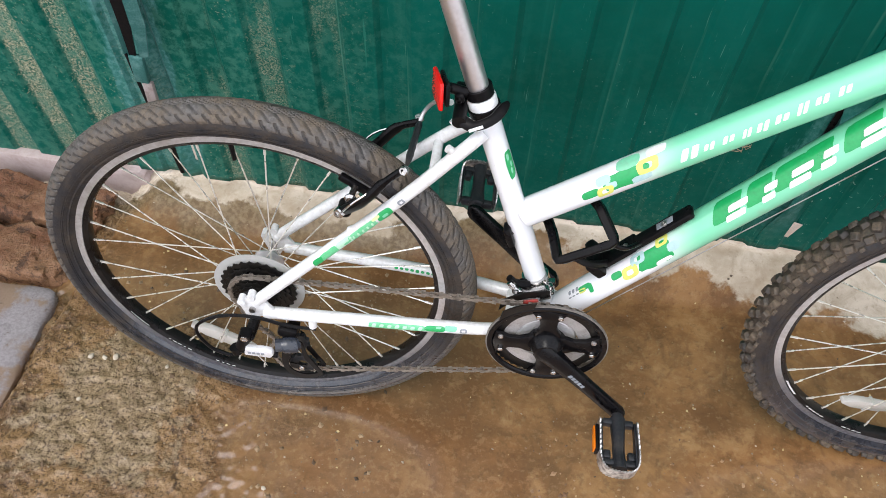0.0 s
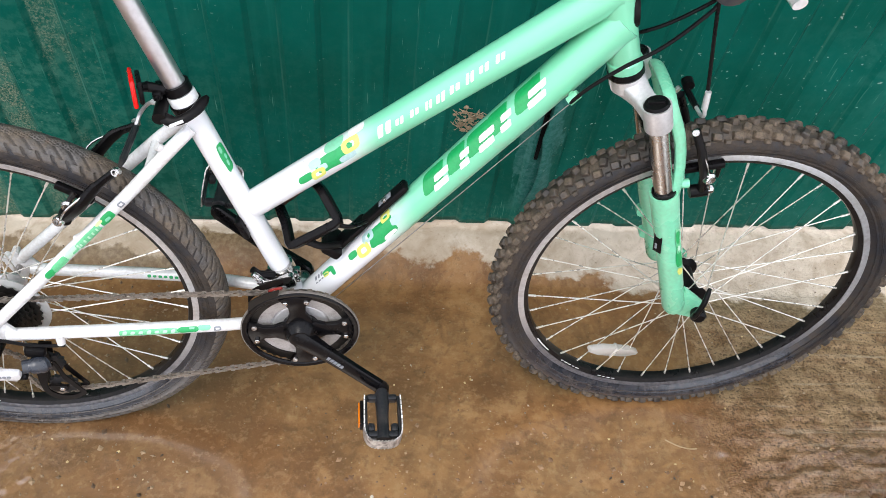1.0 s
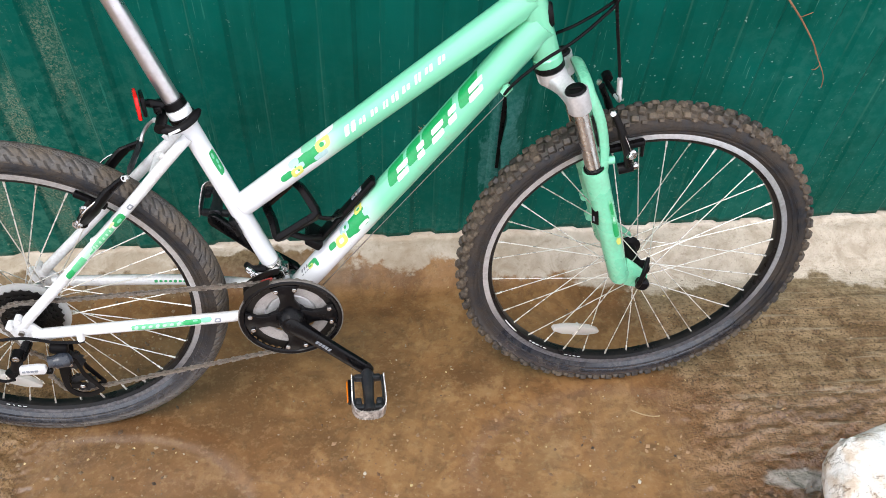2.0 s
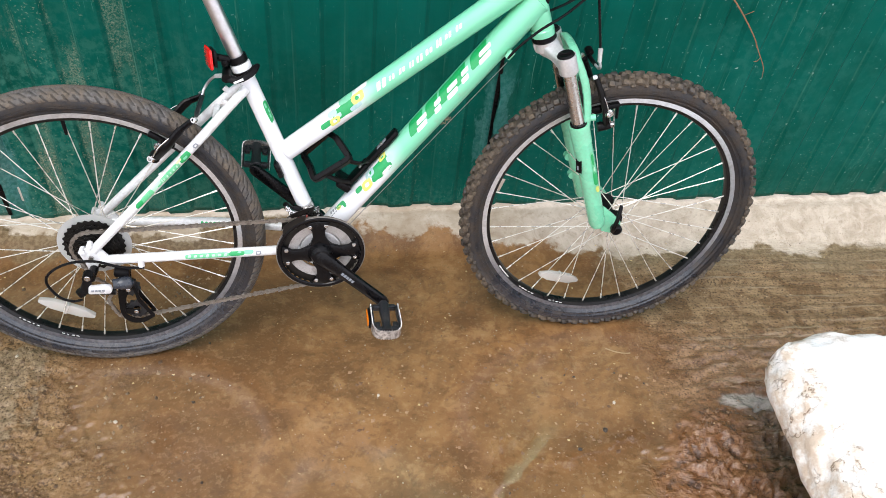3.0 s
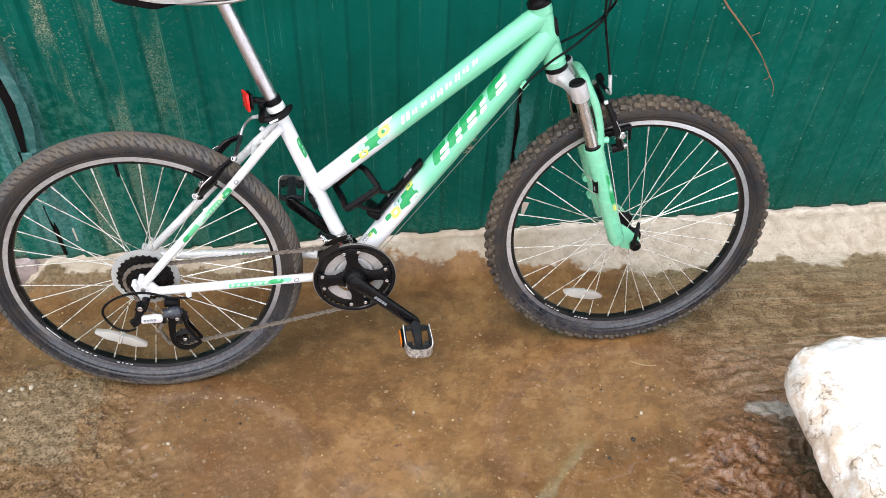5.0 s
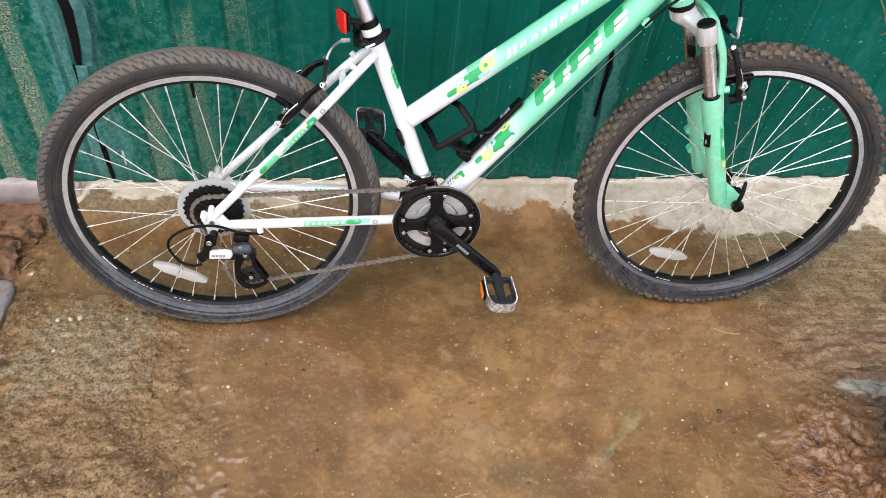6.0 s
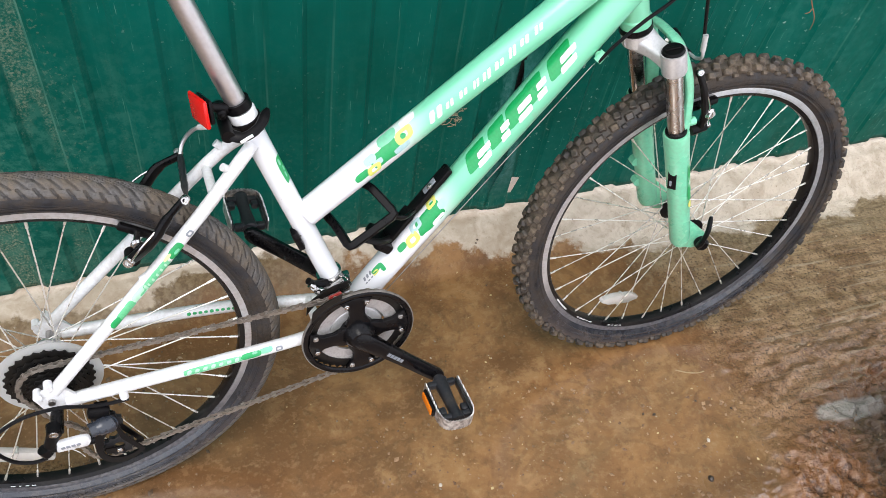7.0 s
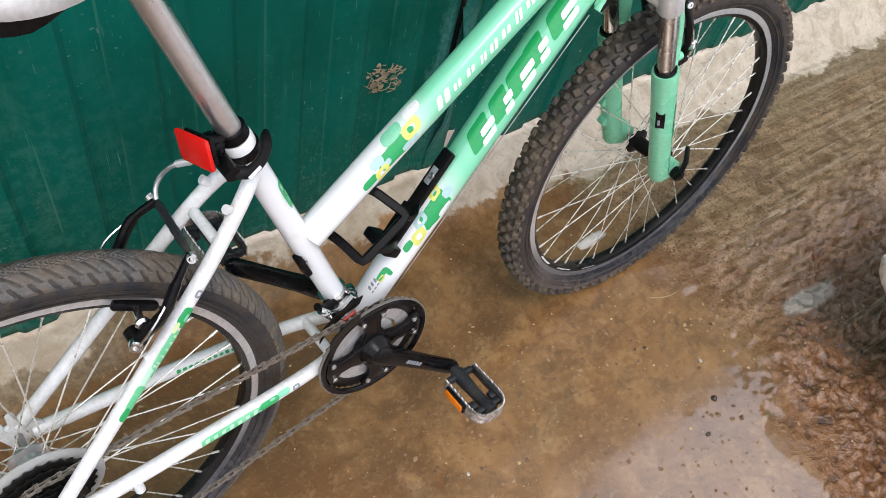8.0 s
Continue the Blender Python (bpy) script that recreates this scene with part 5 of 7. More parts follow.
def make_cranks():
    c = Vector((BB.x, RING_Y, BB.z))
    at = Matrix.Translation(c)
    bm = bmesh.new()
    cog(bm, at @ Matrix.Translation((0, 0.002, 0)), 0.084, 42, 0.0025, 0.066)
    cog(bm, at @ Matrix.Translation((0, 0.009, 0)), 0.069, 34, 0.0025, 0.052)
    crankset = part("crankset", bm, COGSTEEL, bike, "triple chainset with black guard ring and black crank arms")
    bm = bmesh.new()
    lathe(bm, [(0.0885, -0.003), (0.0885, -0.008), (0.0865, -0.0092), (0.0818, -0.0085), (0.0795, -0.006), (0.0805, -0.0035)], at, 72, True)
    part("chain_guard", bm, GLOSSBLACK, crankset, "scratched black plastic chain guard")
    bm = bmesh.new()
    cog(bm, at @ Matrix.Translation((0, 0.015, 0)), 0.047, 24, 0.0025, 0.022)
    lathe(bm, [(0.046, 0.0045), (0.066, 0.0025), (0.066, 0.0055), (0.046, 0.0075)], at, 48, True)
    part("inner_ring", bm, RINGGREY, crankset, "pale worn inner chainring")
    bm = bmesh.new()
    lathe(bm, [(0.024, 0.0095), (0.040, 0.0080), (0.042, 0.0095), (0.042, 0.0125), (0.024, 0.0125)], at, 48, True)
    part("small_ring", bm, SILVER, crankset, "bright smallest chainring")
    bm = bmesh.new()
    lathe(bm, [(0.0880, -0.0030), (0.0905, -0.0036), (0.0905, -0.0066), (0.0880, -0.0072)], at, 72, True)
    part("guard_edge", bm, GREYSCUFF, crankset, "scuffed dark edge of the chain guard")
    bm = bmesh.new()
    # four-armed spider
    for k in range(4):
        a = CRANK_TURN + radians(45 + 90 * k)
        m = at @ Matrix.Translation((0, -0.004, 0)) @ Matrix.Rotation(-a, 4, "Y")
        slab(bm, [(0.0, -0.020), (0.026, -0.019), (0.040, -0.0125), (0.056, -0.013), (0.066, -0.020), (0.0755, -0.026), (0.0805, 0.0), (0.0755, 0.026), (0.066, 0.020), (0.056, 0.013), (0.040, 0.0125), (0.026, 0.019), (0.0, 0.020)], 0.008, m, 0.002)
    lathe(bm, [(0.028, 0.006), (0.028, -0.006), (0.019, -0.020), (0.017, -0.0235), (0.011, -0.0245), (0.010, -0.0215), (0.001, -0.0215)][::-1], at, 28)
    part("spider", bm, GLOSSBLACK, crankset)
    for k in range(8):
        bm = bmesh.new()
        a = CRANK_TURN + radians(45 + 90 * (k // 2) + (13 if k % 2 else -13))
        bolt(bm, c + Vector((0.070 * math.cos(a), -0.008, 0.070 * math.sin(a))), (0, -1, 0), 0.0042, 0.003)
        part("chainring_bolt", bm, CHROME, crankset)
    for s in (-1, 1):
        turn = CRANK_TURN + (math.pi if s > 0 else 0)
        way = Vector((math.cos(turn), 0, math.sin(turn)))
        hub = Vector((BB.x, s * 0.070, BB.z))
        end = hub + way * 0.168 + Vector((0, s * 0.020, 0))
        bm = bmesh.new()
        loops = []
        perp = Vector((-way.z, 0, way.x))
        for t, w, th in ((-0.10, 0.008, 0.012), (-0.06, 0.014, 0.018), (0.0, 0.0165, 0.024), (0.1, 0.0155, 0.022), (0.3, 0.0135, 0.016), (0.6, 0.0125, 0.014), (0.9, 0.0125, 0.014), (1.0, 0.0125, 0.014), (1.05, 0.0095, 0.012), (1.075, 0.004, 0.009)):
            p = hub.lerp(end, t)
            loops.append([p + perp * (w * math.cos(b) * (1 if abs(math.cos(b)) < 0.99 else 1)) + Vector((0, th / 2 * math.copysign(abs(math.sin(b)) ** 0.45, math.sin(b)), 0)) for b in [2 * math.pi * k / 20 for k in range(20)]])
        rings(bm, loops)
        part("crank_arm", bm, GLOSSBLACK, crankset)
        if s < 0:
            bm = bmesh.new()
            for k in range(5):
                block(bm, (0.0052, 0.0008, 0.0062), Matrix.Translation(hub.lerp(end, 0.335 + 0.040 * k) + Vector((0, -0.0085, 0))) @ Matrix.Rotation(-turn, 4, "Y"))
            part("crank_mark", bm, GREYPRINT, crankset)
        make_pedal(s, end, crankset)
    bm = bmesh.new()
    tube(bm, [(BB.x, -0.075, BB.z), (BB.x, 0.075, BB.z)], 0.0105, 16)
    part("spindle", bm, STEEL, crankset)


def make_pedal(s, end, crankset):
    """A caged platform pedal with a reflector at each end."""
    tip = (4 if s < 0 else 8)
    m = Matrix.Translation(end + Vector((0, s * 0.056, 0))) @ Matrix.Rotation(radians(tip), 4, "Y") @ Matrix.Diagonal((0.84, 0.92, 0.95, 1))
    bm = bmesh.new()
    tube(bm, [m @ Vector((0, -s * v, 0)) for v in (0.064, 0.048, 0.046, 0.030, 0.0, -0.026, -0.032, -0.046)], [0.0085, 0.0085, 0.0125, 0.0115, 0.0095, 0.0095, 0.0115, 0.0115], 14)
    for x in (-0.029, 0.029):
        block(bm, (0.004, 0.080, 0.014), m @ Matrix.Translation((x * 1.06, 0, 0)), 0.0015)
    for y in (-s * 0.038, s * 0.036):
        block(bm, (0.058, 0.012, 0.014), m @ Matrix.Translation((0, y, 0)), 0.004)
    for x in (-0.022, 0.022):
        block(bm, (0.014, 0.016, 0.012), m @ Matrix.Translation((x, s * 0.022, 0)), 0.004)
    part("pedal", bm, GREYPLASTIC, crankset, "grey platform pedal with a bare steel cage")
    bm = bmesh.new()
    path = smooth_path([(-0.034, -s * 0.040, 0), (-0.035, 0, 0), (-0.034, s * 0.034, 0), (-0.023, s * 0.050, 0), (0, s * 0.054, 0), (0.023, s * 0.050, 0), (0.034, s * 0.034, 0), (0.035, 0, 0), (0.034, -s * 0.040, 0)], 8)
    n = len(path)
    loops = []
    for i, p in enumerate(path):
        way = (path[min(i + 1, n - 1)] - path[max(i - 1, 0)]).normalized()
        side = Vector((-way.y, way.x, 0)) * 0.0012
        h = 0.0110 + (0.0028 if i % 2 else 0.0) - 0.001 * step(0.030, 0.050, abs(p.y))
        loops.append([m @ (p + side + Vector((0, 0, -h))), m @ (p + side + Vector((0, 0, h))), m @ (p - side + Vector((0, 0, h))), m @ (p - side + Vector((0, 0, -h)))])
    rings(bm, loops)
    part("pedal_cage", bm, SCUFFED, crankset, "bare serrated alloy pedal cage")
    for x in (-1,) if s < 0 else ():
        bm = bmesh.new()
        block(bm, (0.007, 0.048, 0.019), m @ Matrix.Translation((x * 0.0395, -s * 0.004, 0)), 0.002)
        part("reflector_shell", bm, BLACK, crankset)
        bm = bmesh.new()
        block(bm, (0.004, 0.042, 0.014), m @ Matrix.Translation((x * 0.0440, -s * 0.004, 0)), 0.0012)
        part("pedal_reflector", bm, ORANGE, crankset, "orange pedal reflector")


make_cranks()


def make_chain():
    """Link by link round the chainring, sprocket and jockey wheels."""
    yc, yr = RING_Y + 0.002, -0.0445
    stops = []
    for a in np.linspace(-92, 92, 26):
        stops.append(Vector((BB.x + 0.0815 * math.cos(radians(a)), yc, BB.z + 0.0815 * math.sin(radians(a)))))
    for a in np.linspace(92, 205, 14):
        stops.append(Vector((0.040 * math.cos(radians(a)), yr, 0.040 * math.sin(radians(a)))))
    for p in ((-0.010, -0.062), (0.010, -0.082), (0.020, -0.100), (0.006, -0.125), (0.018, -0.160), (0.036, -0.176), (0.056, -0.172)):
        stops.append(Vector((p[0], yr - 0.010, p[1])))
    stops.append(stops[0])
    gap = 0.0127
    spots, left = [], 0.0
    for a, b in zip(stops, stops[1:]):
        seg = (b - a).length
        way = (b - a).normalized()
        while left < seg:
            spots.append((a + way * left, way))
            left += gap
        left -= seg
    bm = bmesh.new()
    for k, (p, way) in enumerate(spots):
        m = aim(p, way, (0, 1, 0))
        wide = 0.0030 if k % 2 else 0.0019
        for s in (-1, 1):
            block(bm, (0.0048, 0.0122, 0.0010), m @ Matrix.Translation((0, 0.0062, s * wide)))
            block(bm, (0.0076, 0.0060, 0.0010), m @ Matrix.Translation((0, 0.0, s * wide)))
        lathe(bm, [(0.0030, -0.0022), (0.0030, 0.0022)], m @ Matrix.Rotation(radians(90), 4, "X"), 6)
    part("chain", bm, CHAINSTEEL, bike, "rusty muddy chain")


make_chain()


# ---- prints on the tubes ----


class Skin:
    """The outside of a round tube as a flat sheet: s along it, v up round it from its right-hand side."""

    def __init__(self, points, radii):
        self.p = [Vector(q) for q in points]
        self.r = [radii] * len(self.p) if isinstance(radii, float) else list(radii)
        self.s = [0.0]
        for a, b in zip(self.p, self.p[1:]):
            self.s.append(self.s[-1] + (b - a).length)

    def at(self, s, v, lift):
        i = 0
        while i < len(self.s) - 2 and s > self.s[i + 1]:
            i += 1
        t = (s - self.s[i]) / (self.s[i + 1] - self.s[i])
        way = (self.p[i + 1] - self.p[i]).normalized()
        side = Vector((0, -1, 0))
        side = (side - way * side.dot(way)).normalized()
        up = side.cross(way)
        r = self.r[i] + (self.r[i + 1] - self.r[i]) * t
        a = v / r
        return self.p[i].lerp(self.p[i + 1], t) + (r + lift) * (math.cos(a) * side + math.sin(a) * up)

    def radius(self, s):
        i = 0
        while i < len(self.s) - 2 and s > self.s[i + 1]:
            i += 1
        return self.r[i]


def stamp(skin, outline, mat, name, parent, lift=0.0004, hole=None, m=None):
    """A printed shape wrapped on a tube."""
    bm = bmesh.new()
    if hole:
        a = [bm.verts.new((s, v, 0)) for s, v in outline]
        b = [bm.verts.new((s, v, 0)) for s, v in hole]
        for i in range(len(a)):
            j = (i + 1) % len(a)
            bm.faces.new((a[i], a[j], b[j], b[i]))
    else:
        bm.faces.new([bm.verts.new((s, v, 0)) for s, v in outline])
    vs = [v for _, v in outline]
    cut = math.floor(min(vs) / 0.003) * 0.003
    while cut < max(vs):
        bmesh.ops.bisect_plane(bm, geom=[*bm.verts, *bm.edges, *bm.faces], plane_co=(0, cut, 0), plane_no=(0, 1, 0))
        cut += 0.003
    ends = [s for s, _ in outline]
    cut = math.floor(min(ends) / 0.008) * 0.008
    while cut < max(ends):
        bmesh.ops.bisect_plane(bm, geom=[*bm.verts, *bm.edges, *bm.faces], plane_co=(cut, 0, 0), plane_no=(1, 0, 0))
        cut += 0.008
    for vert in bm.verts:
        vert.co = skin.at(vert.co.x, vert.co.y, lift)
    if m:
        bm.transform(m)
    return part(name, bm, mat, parent)


def blob(s, v, w, h, slant=0.0, square=3.0, wobble=0.0, seed=0, n=28):
    """A rounded outline; square: 2 is an ellipse, more is boxier."""
    out = []
    for k in range(n):
        a = 2 * math.pi * k / n
        c, d = math.cos(a), math.sin(a)
        r = (abs(c) ** square + abs(d) ** square) ** (-1 / square)
        r *= 1 + wobble * noise.noise(Vector((1.7 * c, 1.7 * d, seed)))
        y = r * d * h / 2
        out.append((s + r * c * w / 2 + slant * y, v + y))
    return out


TOP_SKIN = Skin([TOP_A, TOP_A.lerp(TOP_B, 0.45), TOP_A.lerp(TOP_B, 0.8), TOP_B], [0.0198, 0.0205, 0.0222, 0.0230])
DOWN_SKIN = Skin([DOWN_A, DOWN_A.lerp(DOWN_B, 0.3), DOWN_A.lerp(DOWN_B, 0.7), DOWN_B], [0.0214, 0.0230, 0.0250, 0.0258])
SEAT_SKIN = Skin([BB, SEAT_TOP], 0.0158)


def deg(skin, s, angle):
    return radians(angle) * skin.radius(s)


def flowers(skin, rows):
    for s, angle, w, h, mat, kind, seed in rows:
        v = deg(skin, s, angle)
        if kind == "ring":
            stamp(skin, blob(s, v, w, h, 0.3, 4.0, 0.1, seed), mat, "flower_print", frame_part, 0.0006, blob(s, v, w * 0.42, h * 0.42, 0.3, 4.0, 0.1, seed))
        else:
            stamp(skin, blob(s, v, w, h, 0.2, 3.2, 0.35 if kind == "wild" else 0.1, seed), mat, "flower_print", frame_part, 0.0005 if kind != "wild" else 0.00045)


flowers(TOP_SKIN, [
    (0.1007, 13, 0.024, 0.0105, GREEN, "spot", 1), (0.1198, 4, 0.022, 0.013, YELLOW, "ring", 2), (0.1505, 27, 0.062, 0.0205, GREEN, "wild", 3),
    (0.1225, 45, 0.020, 0.012, PALEBLUE, "spot", 4), (0.1590, 78, 0.032, 0.018, MINT, "spot", 5), (0.1815, 40, 0.029, 0.017, YELLOW, "ring", 6),
    (0.1690, 4, 0.026, 0.009, PALEBLUE, "spot", 7), (0.1300, 18, 0.016, 0.008, PALEBLUE, "spot", 8), (0.1960, 84, 0.026, 0.014, LETTER, "spot", 9)])
flowers(DOWN_SKIN, [
    (0.2310, 68, 0.020, 0.013, YELLOW, "ring", 11), (0.2424, 34, 0.018, 0.012, PALEBLUE, "spot", 12), (0.2120, 32, 0.056, 0.027, GREEN, "wild", 13),
    (0.1883, 58, 0.024, 0.014, PALEBLUE, "ring", 14), (0.1680, 26, 0.026, 0.017, YELLOW, "ring", 15), (0.1480, 40, 0.018, 0.010, GREEN, "spot", 16),
    (0.2200, 5, 0.026, 0.006, LETTER, "spot", 17), (0.0930, 60, 0.022, 0.0075, GREEN, "spot", 18), (0.1020, 46, 0.008, 0.013, GREEN, "spot", 19),
    (0.0880, 52, 0.012, 0.006, YELLOW, "spot", 20)])
# maker's marks, as plain slanted bars
for k, (s, wide, low) in enumerate(((0.336, 0.040, 1.0), (0.3816, 0.034, 0.55), (0.4231, 0.040, 1.0), (0.4595, 0.036, 1.3), (0.5135, 0.044, 1.0))):
    v = deg(DOWN_SKIN, s, 42)
    stamp(DOWN_SKIN, blob(s - 0.006, v + 0.0066, wide * 1.0, 0.0280, 0.62, 8.0, n=32), GREEN, "green_mark", frame_part, 0.0004)
    for j in (-1, 1):
        span = wide * (0.70 if low == 1 else 0.52)
        stamp(DOWN_SKIN, blob(s + 0.004 + j * 0.0046, v - 0.0018 + j * 0.0051, span, 0.0080, 0.62, 8.0, n=24), LETTER, "white_mark", frame_part, 0.0008)
for k, (s, angle, wide, tall) in enumerate(((0.2325, 24, 0.026, 0.0150), (0.2560, 22, 0.015, 0.0090), (0.2790, 22, 0.016, 0.0090), (0.3000, 19, 0.012, 0.0100), (0.3180, 20, 0.016, 0.0120), (0.3400, 24, 0.018, 0.0095), (0.3630, 29, 0.014, 0.0125), (0.3840, 33, 0.017, 0.0095), (0.4080, 36, 0.016, 0.0095))):
    v = deg(TOP_SKIN, s, angle)
    for j in (-1, 1):
        stamp(TOP_SKIN, blob(s + j * wide * 0.24, v, wide * 0.34, tall * (0.96 if (k + j) % 3 else 0.8), 0.62, 7.0, n=16), LETTER, "white_mark", frame_part, 0.0006)
for k in range(3):
    stamp(DOWN_SKIN, blob(0.066 + 0.007 * k, deg(DOWN_SKIN, 0.07, 68), 0.0045, 0.006, 0.3, 4.0, n=12), GREYPRINT, "grey_mark", frame_part)
    stamp(DOWN_SKIN, blob(0.064 + 0.007 * k, deg(DOWN_SKIN, 0.07, 50), 0.005, 0.002, 0.3, 4.0, n=12), GREYPRINT, "grey_mark", frame_part)
stamp(SEAT_SKIN, blob(0.305, deg(SEAT_SKIN, 0.3, -56), 0.044, 0.0125, -0.3, 4.0, 0.12, 3), GREEN, "green_mark", frame_part)
for s, angle, w, h in ((0.318, -50, 0.010, 0.0042), (0.306, -60, 0.008, 0.0036), (0.296, -54, 0.009, 0.0034)):
    stamp(SEAT_SKIN, blob(s, deg(SEAT_SKIN, s, angle), w, h, -0.3, 3.0, 0.1, 7, 14), MINT, "green_mark", frame_part, 0.0007)


def stay_prints():
    top = SEAT_TOP - SEAT_WAY * 0.022 + Vector((-0.006, -0.013, 0))
    low = Vector((0.006, -0.066, 0.012))
    line = smooth_path([top, top.lerp(low, 0.12) + Vector((0, -0.010, 0.004)), top.lerp(low, 0.35) + Vector((0, -0.012, 0.002)), low], 4)
    skin = Skin(line, 0.0088)
    stamp(skin, blob(0.170, 0.0005, 0.026, 0.0128, 0.2, 3.0, 0.12, 3), GREEN, "green_mark", frame_part, 0.0006)
    stamp(skin, blob(0.170, 0.0012, 0.010, 0.0042, 0.2, 3.0), MINT, "green_mark", frame_part, 0.0009)
    stamp(skin, blob(0.184, -0.0030, 0.014, 0.0040, 0.2, 3.0), PALEYELLOW, "green_mark", frame_part, 0.0007)
    stamp(skin, blob(0.212, 0.0008, 0.052, 0.0108, 0.0, 6.0, 0.12, 5), LEAF, "green_mark", frame_part, 0.0006)
    for k in range(5):
        stamp(skin, blob(0.194 + 0.0088 * k, 0.0012, 0.0034, 0.0044, 0.3, 4.0, n=12), PALEMINT, "green_mark", frame_part, 0.0009)
    stamp(skin, blob(0.246, -0.0004, 0.030, 0.0100, 0.2, 4.0, 0.25, 8), PALEMINT, "green_mark", frame_part, 0.0006)
    stamp(skin, blob(0.243, 0.0022, 0.012, 0.0030, 0.2, 3.0), LEAF, "green_mark", frame_part, 0.0009)
    stamp(skin, blob(0.278, 0.0004, 0.036, 0.0112, 0.2, 4.0, 0.2, 11), LEAF, "green_mark", frame_part, 0.0006)
    stamp(skin, blob(0.300, 0.0006, 0.018, 0.0095, 0.2, 3.4, 0.2, 14), GREEN, "green_mark", frame_part, 0.0008)
    stamp(skin, blob(0.140, 0.0, 0.010, 0.008, 0, 4.0), GREYPRINT, "grey_mark", frame_part, 0.0004, blob(0.140, 0.0, 0.005, 0.0035, 0, 4.0))
    a, b = BB + Vector((-0.016, -0.026, 0.0)), Vector((0.016, -0.066, -0.012))
    line = smooth_path([a, a + Vector((-0.06, -0.014, 0.001)), a.lerp(b, 0.45) + Vector((0, -0.010, 0.002)), b], 5)
    skin = Skin(line, [0.0105] * 5 + [0.0098] * 11)
    # v runs downwards here, as the line runs backwards
    stamp(skin, blob(0.132, -0.0058, 0.020, 0.0085, 0.2, 3.4, 0.15, 2), MINT, "green_mark", frame_part, 0.0006)
    stamp(skin, blob(0.154, -0.0040, 0.030, 0.0100, 0.2, 3.6, 0.15, 4), GREEN, "green_mark", frame_part, 0.0007)
    stamp(skin, blob(0.149, -0.0066, 0.008, 0.0034, 0.2, 3.0), MINT, "green_mark", frame_part, 0.0010)
    stamp(skin, blob(0.210, -0.0030, 0.086, 0.0098, 0.0, 7.0, 0.05, 6), LEAF, "green_mark", frame_part, 0.0006)
    for k in range(7):
        stamp(skin, blob(0.176 + 0.0114 * k, -0.0030, 0.0062, 0.0048 if k % 3 else 0.0062, 0.3, 4.0, n=14), PALEMINT, "green_mark", frame_part, 0.0010)
    stamp(skin, blob(0.112, -0.003, 0.011, 0.008, 0, 4.0), GREYPRINT, "grey_mark", frame_part, 0.0004, blob(0.112, -0.003, 0.006, 0.0035, 0, 4.0))
    # small marks on the far stay, on its inner side
    a, b = BB + Vector((-0.016, 0.026, 0.0)), Vector((0.016, 0.066, -0.012))
    line = smooth_path([a, a + Vector((-0.06, 0.014, 0.001)), a.lerp(b, 0.45) + Vector((0, 0.010, 0.002)), b], 5)
    skin = Skin(line, [0.0105] * 5 + [0.0098] * 11)
    for k in range(13):
        stamp(skin, blob(0.125 + 0.0085 * k, -0.004, 0.0058, 0.0042 if k % 4 else 0.0055, 0.0, 4.0, n=10), GREEN, "green_mark", frame_part)


stay_prints()


def leg_prints():
    top = Vector((0.896, -0.058, 0.392))
    d = -HEAD_WAY
    skin = Skin([top, top + d * 0.19, top + d * 0.42], [0.0200, 0.0194, 0.0182])
    for s, w, h, mat in ((0.236, 0.052, 0.0085, LEAF), (0.228, 0.026, 0.0065, GREEN), (0.276, 0.034, 0.0120, GREEN), (0.303, 0.015, 0.0095, YELLOW), (0.252, 0.010, 0.005, PALEMINT)):
        stamp(skin, blob(s, 0.0120, w, h, 0.2, 3.0, 0.25, s * 50), mat, "leg_print", fork, 0.0006 + 0.02 * (0.03 - w if w < 0.03 else 0.0), m=STEER)


leg_prints()

# ---- bottle cage ----
DOWN_WAY = (DOWN_B - DOWN_A).normalized()
DOWN_UP = Vector((-DOWN_WAY.z, 0, DOWN_WAY.x))


def on_down(s, side, d):
    """A place by the down tube: s along it, side to its left, d above its middle line."""
    return DOWN_A + DOWN_WAY * s + Vector((0, side, 0)) + DOWN_UP * d


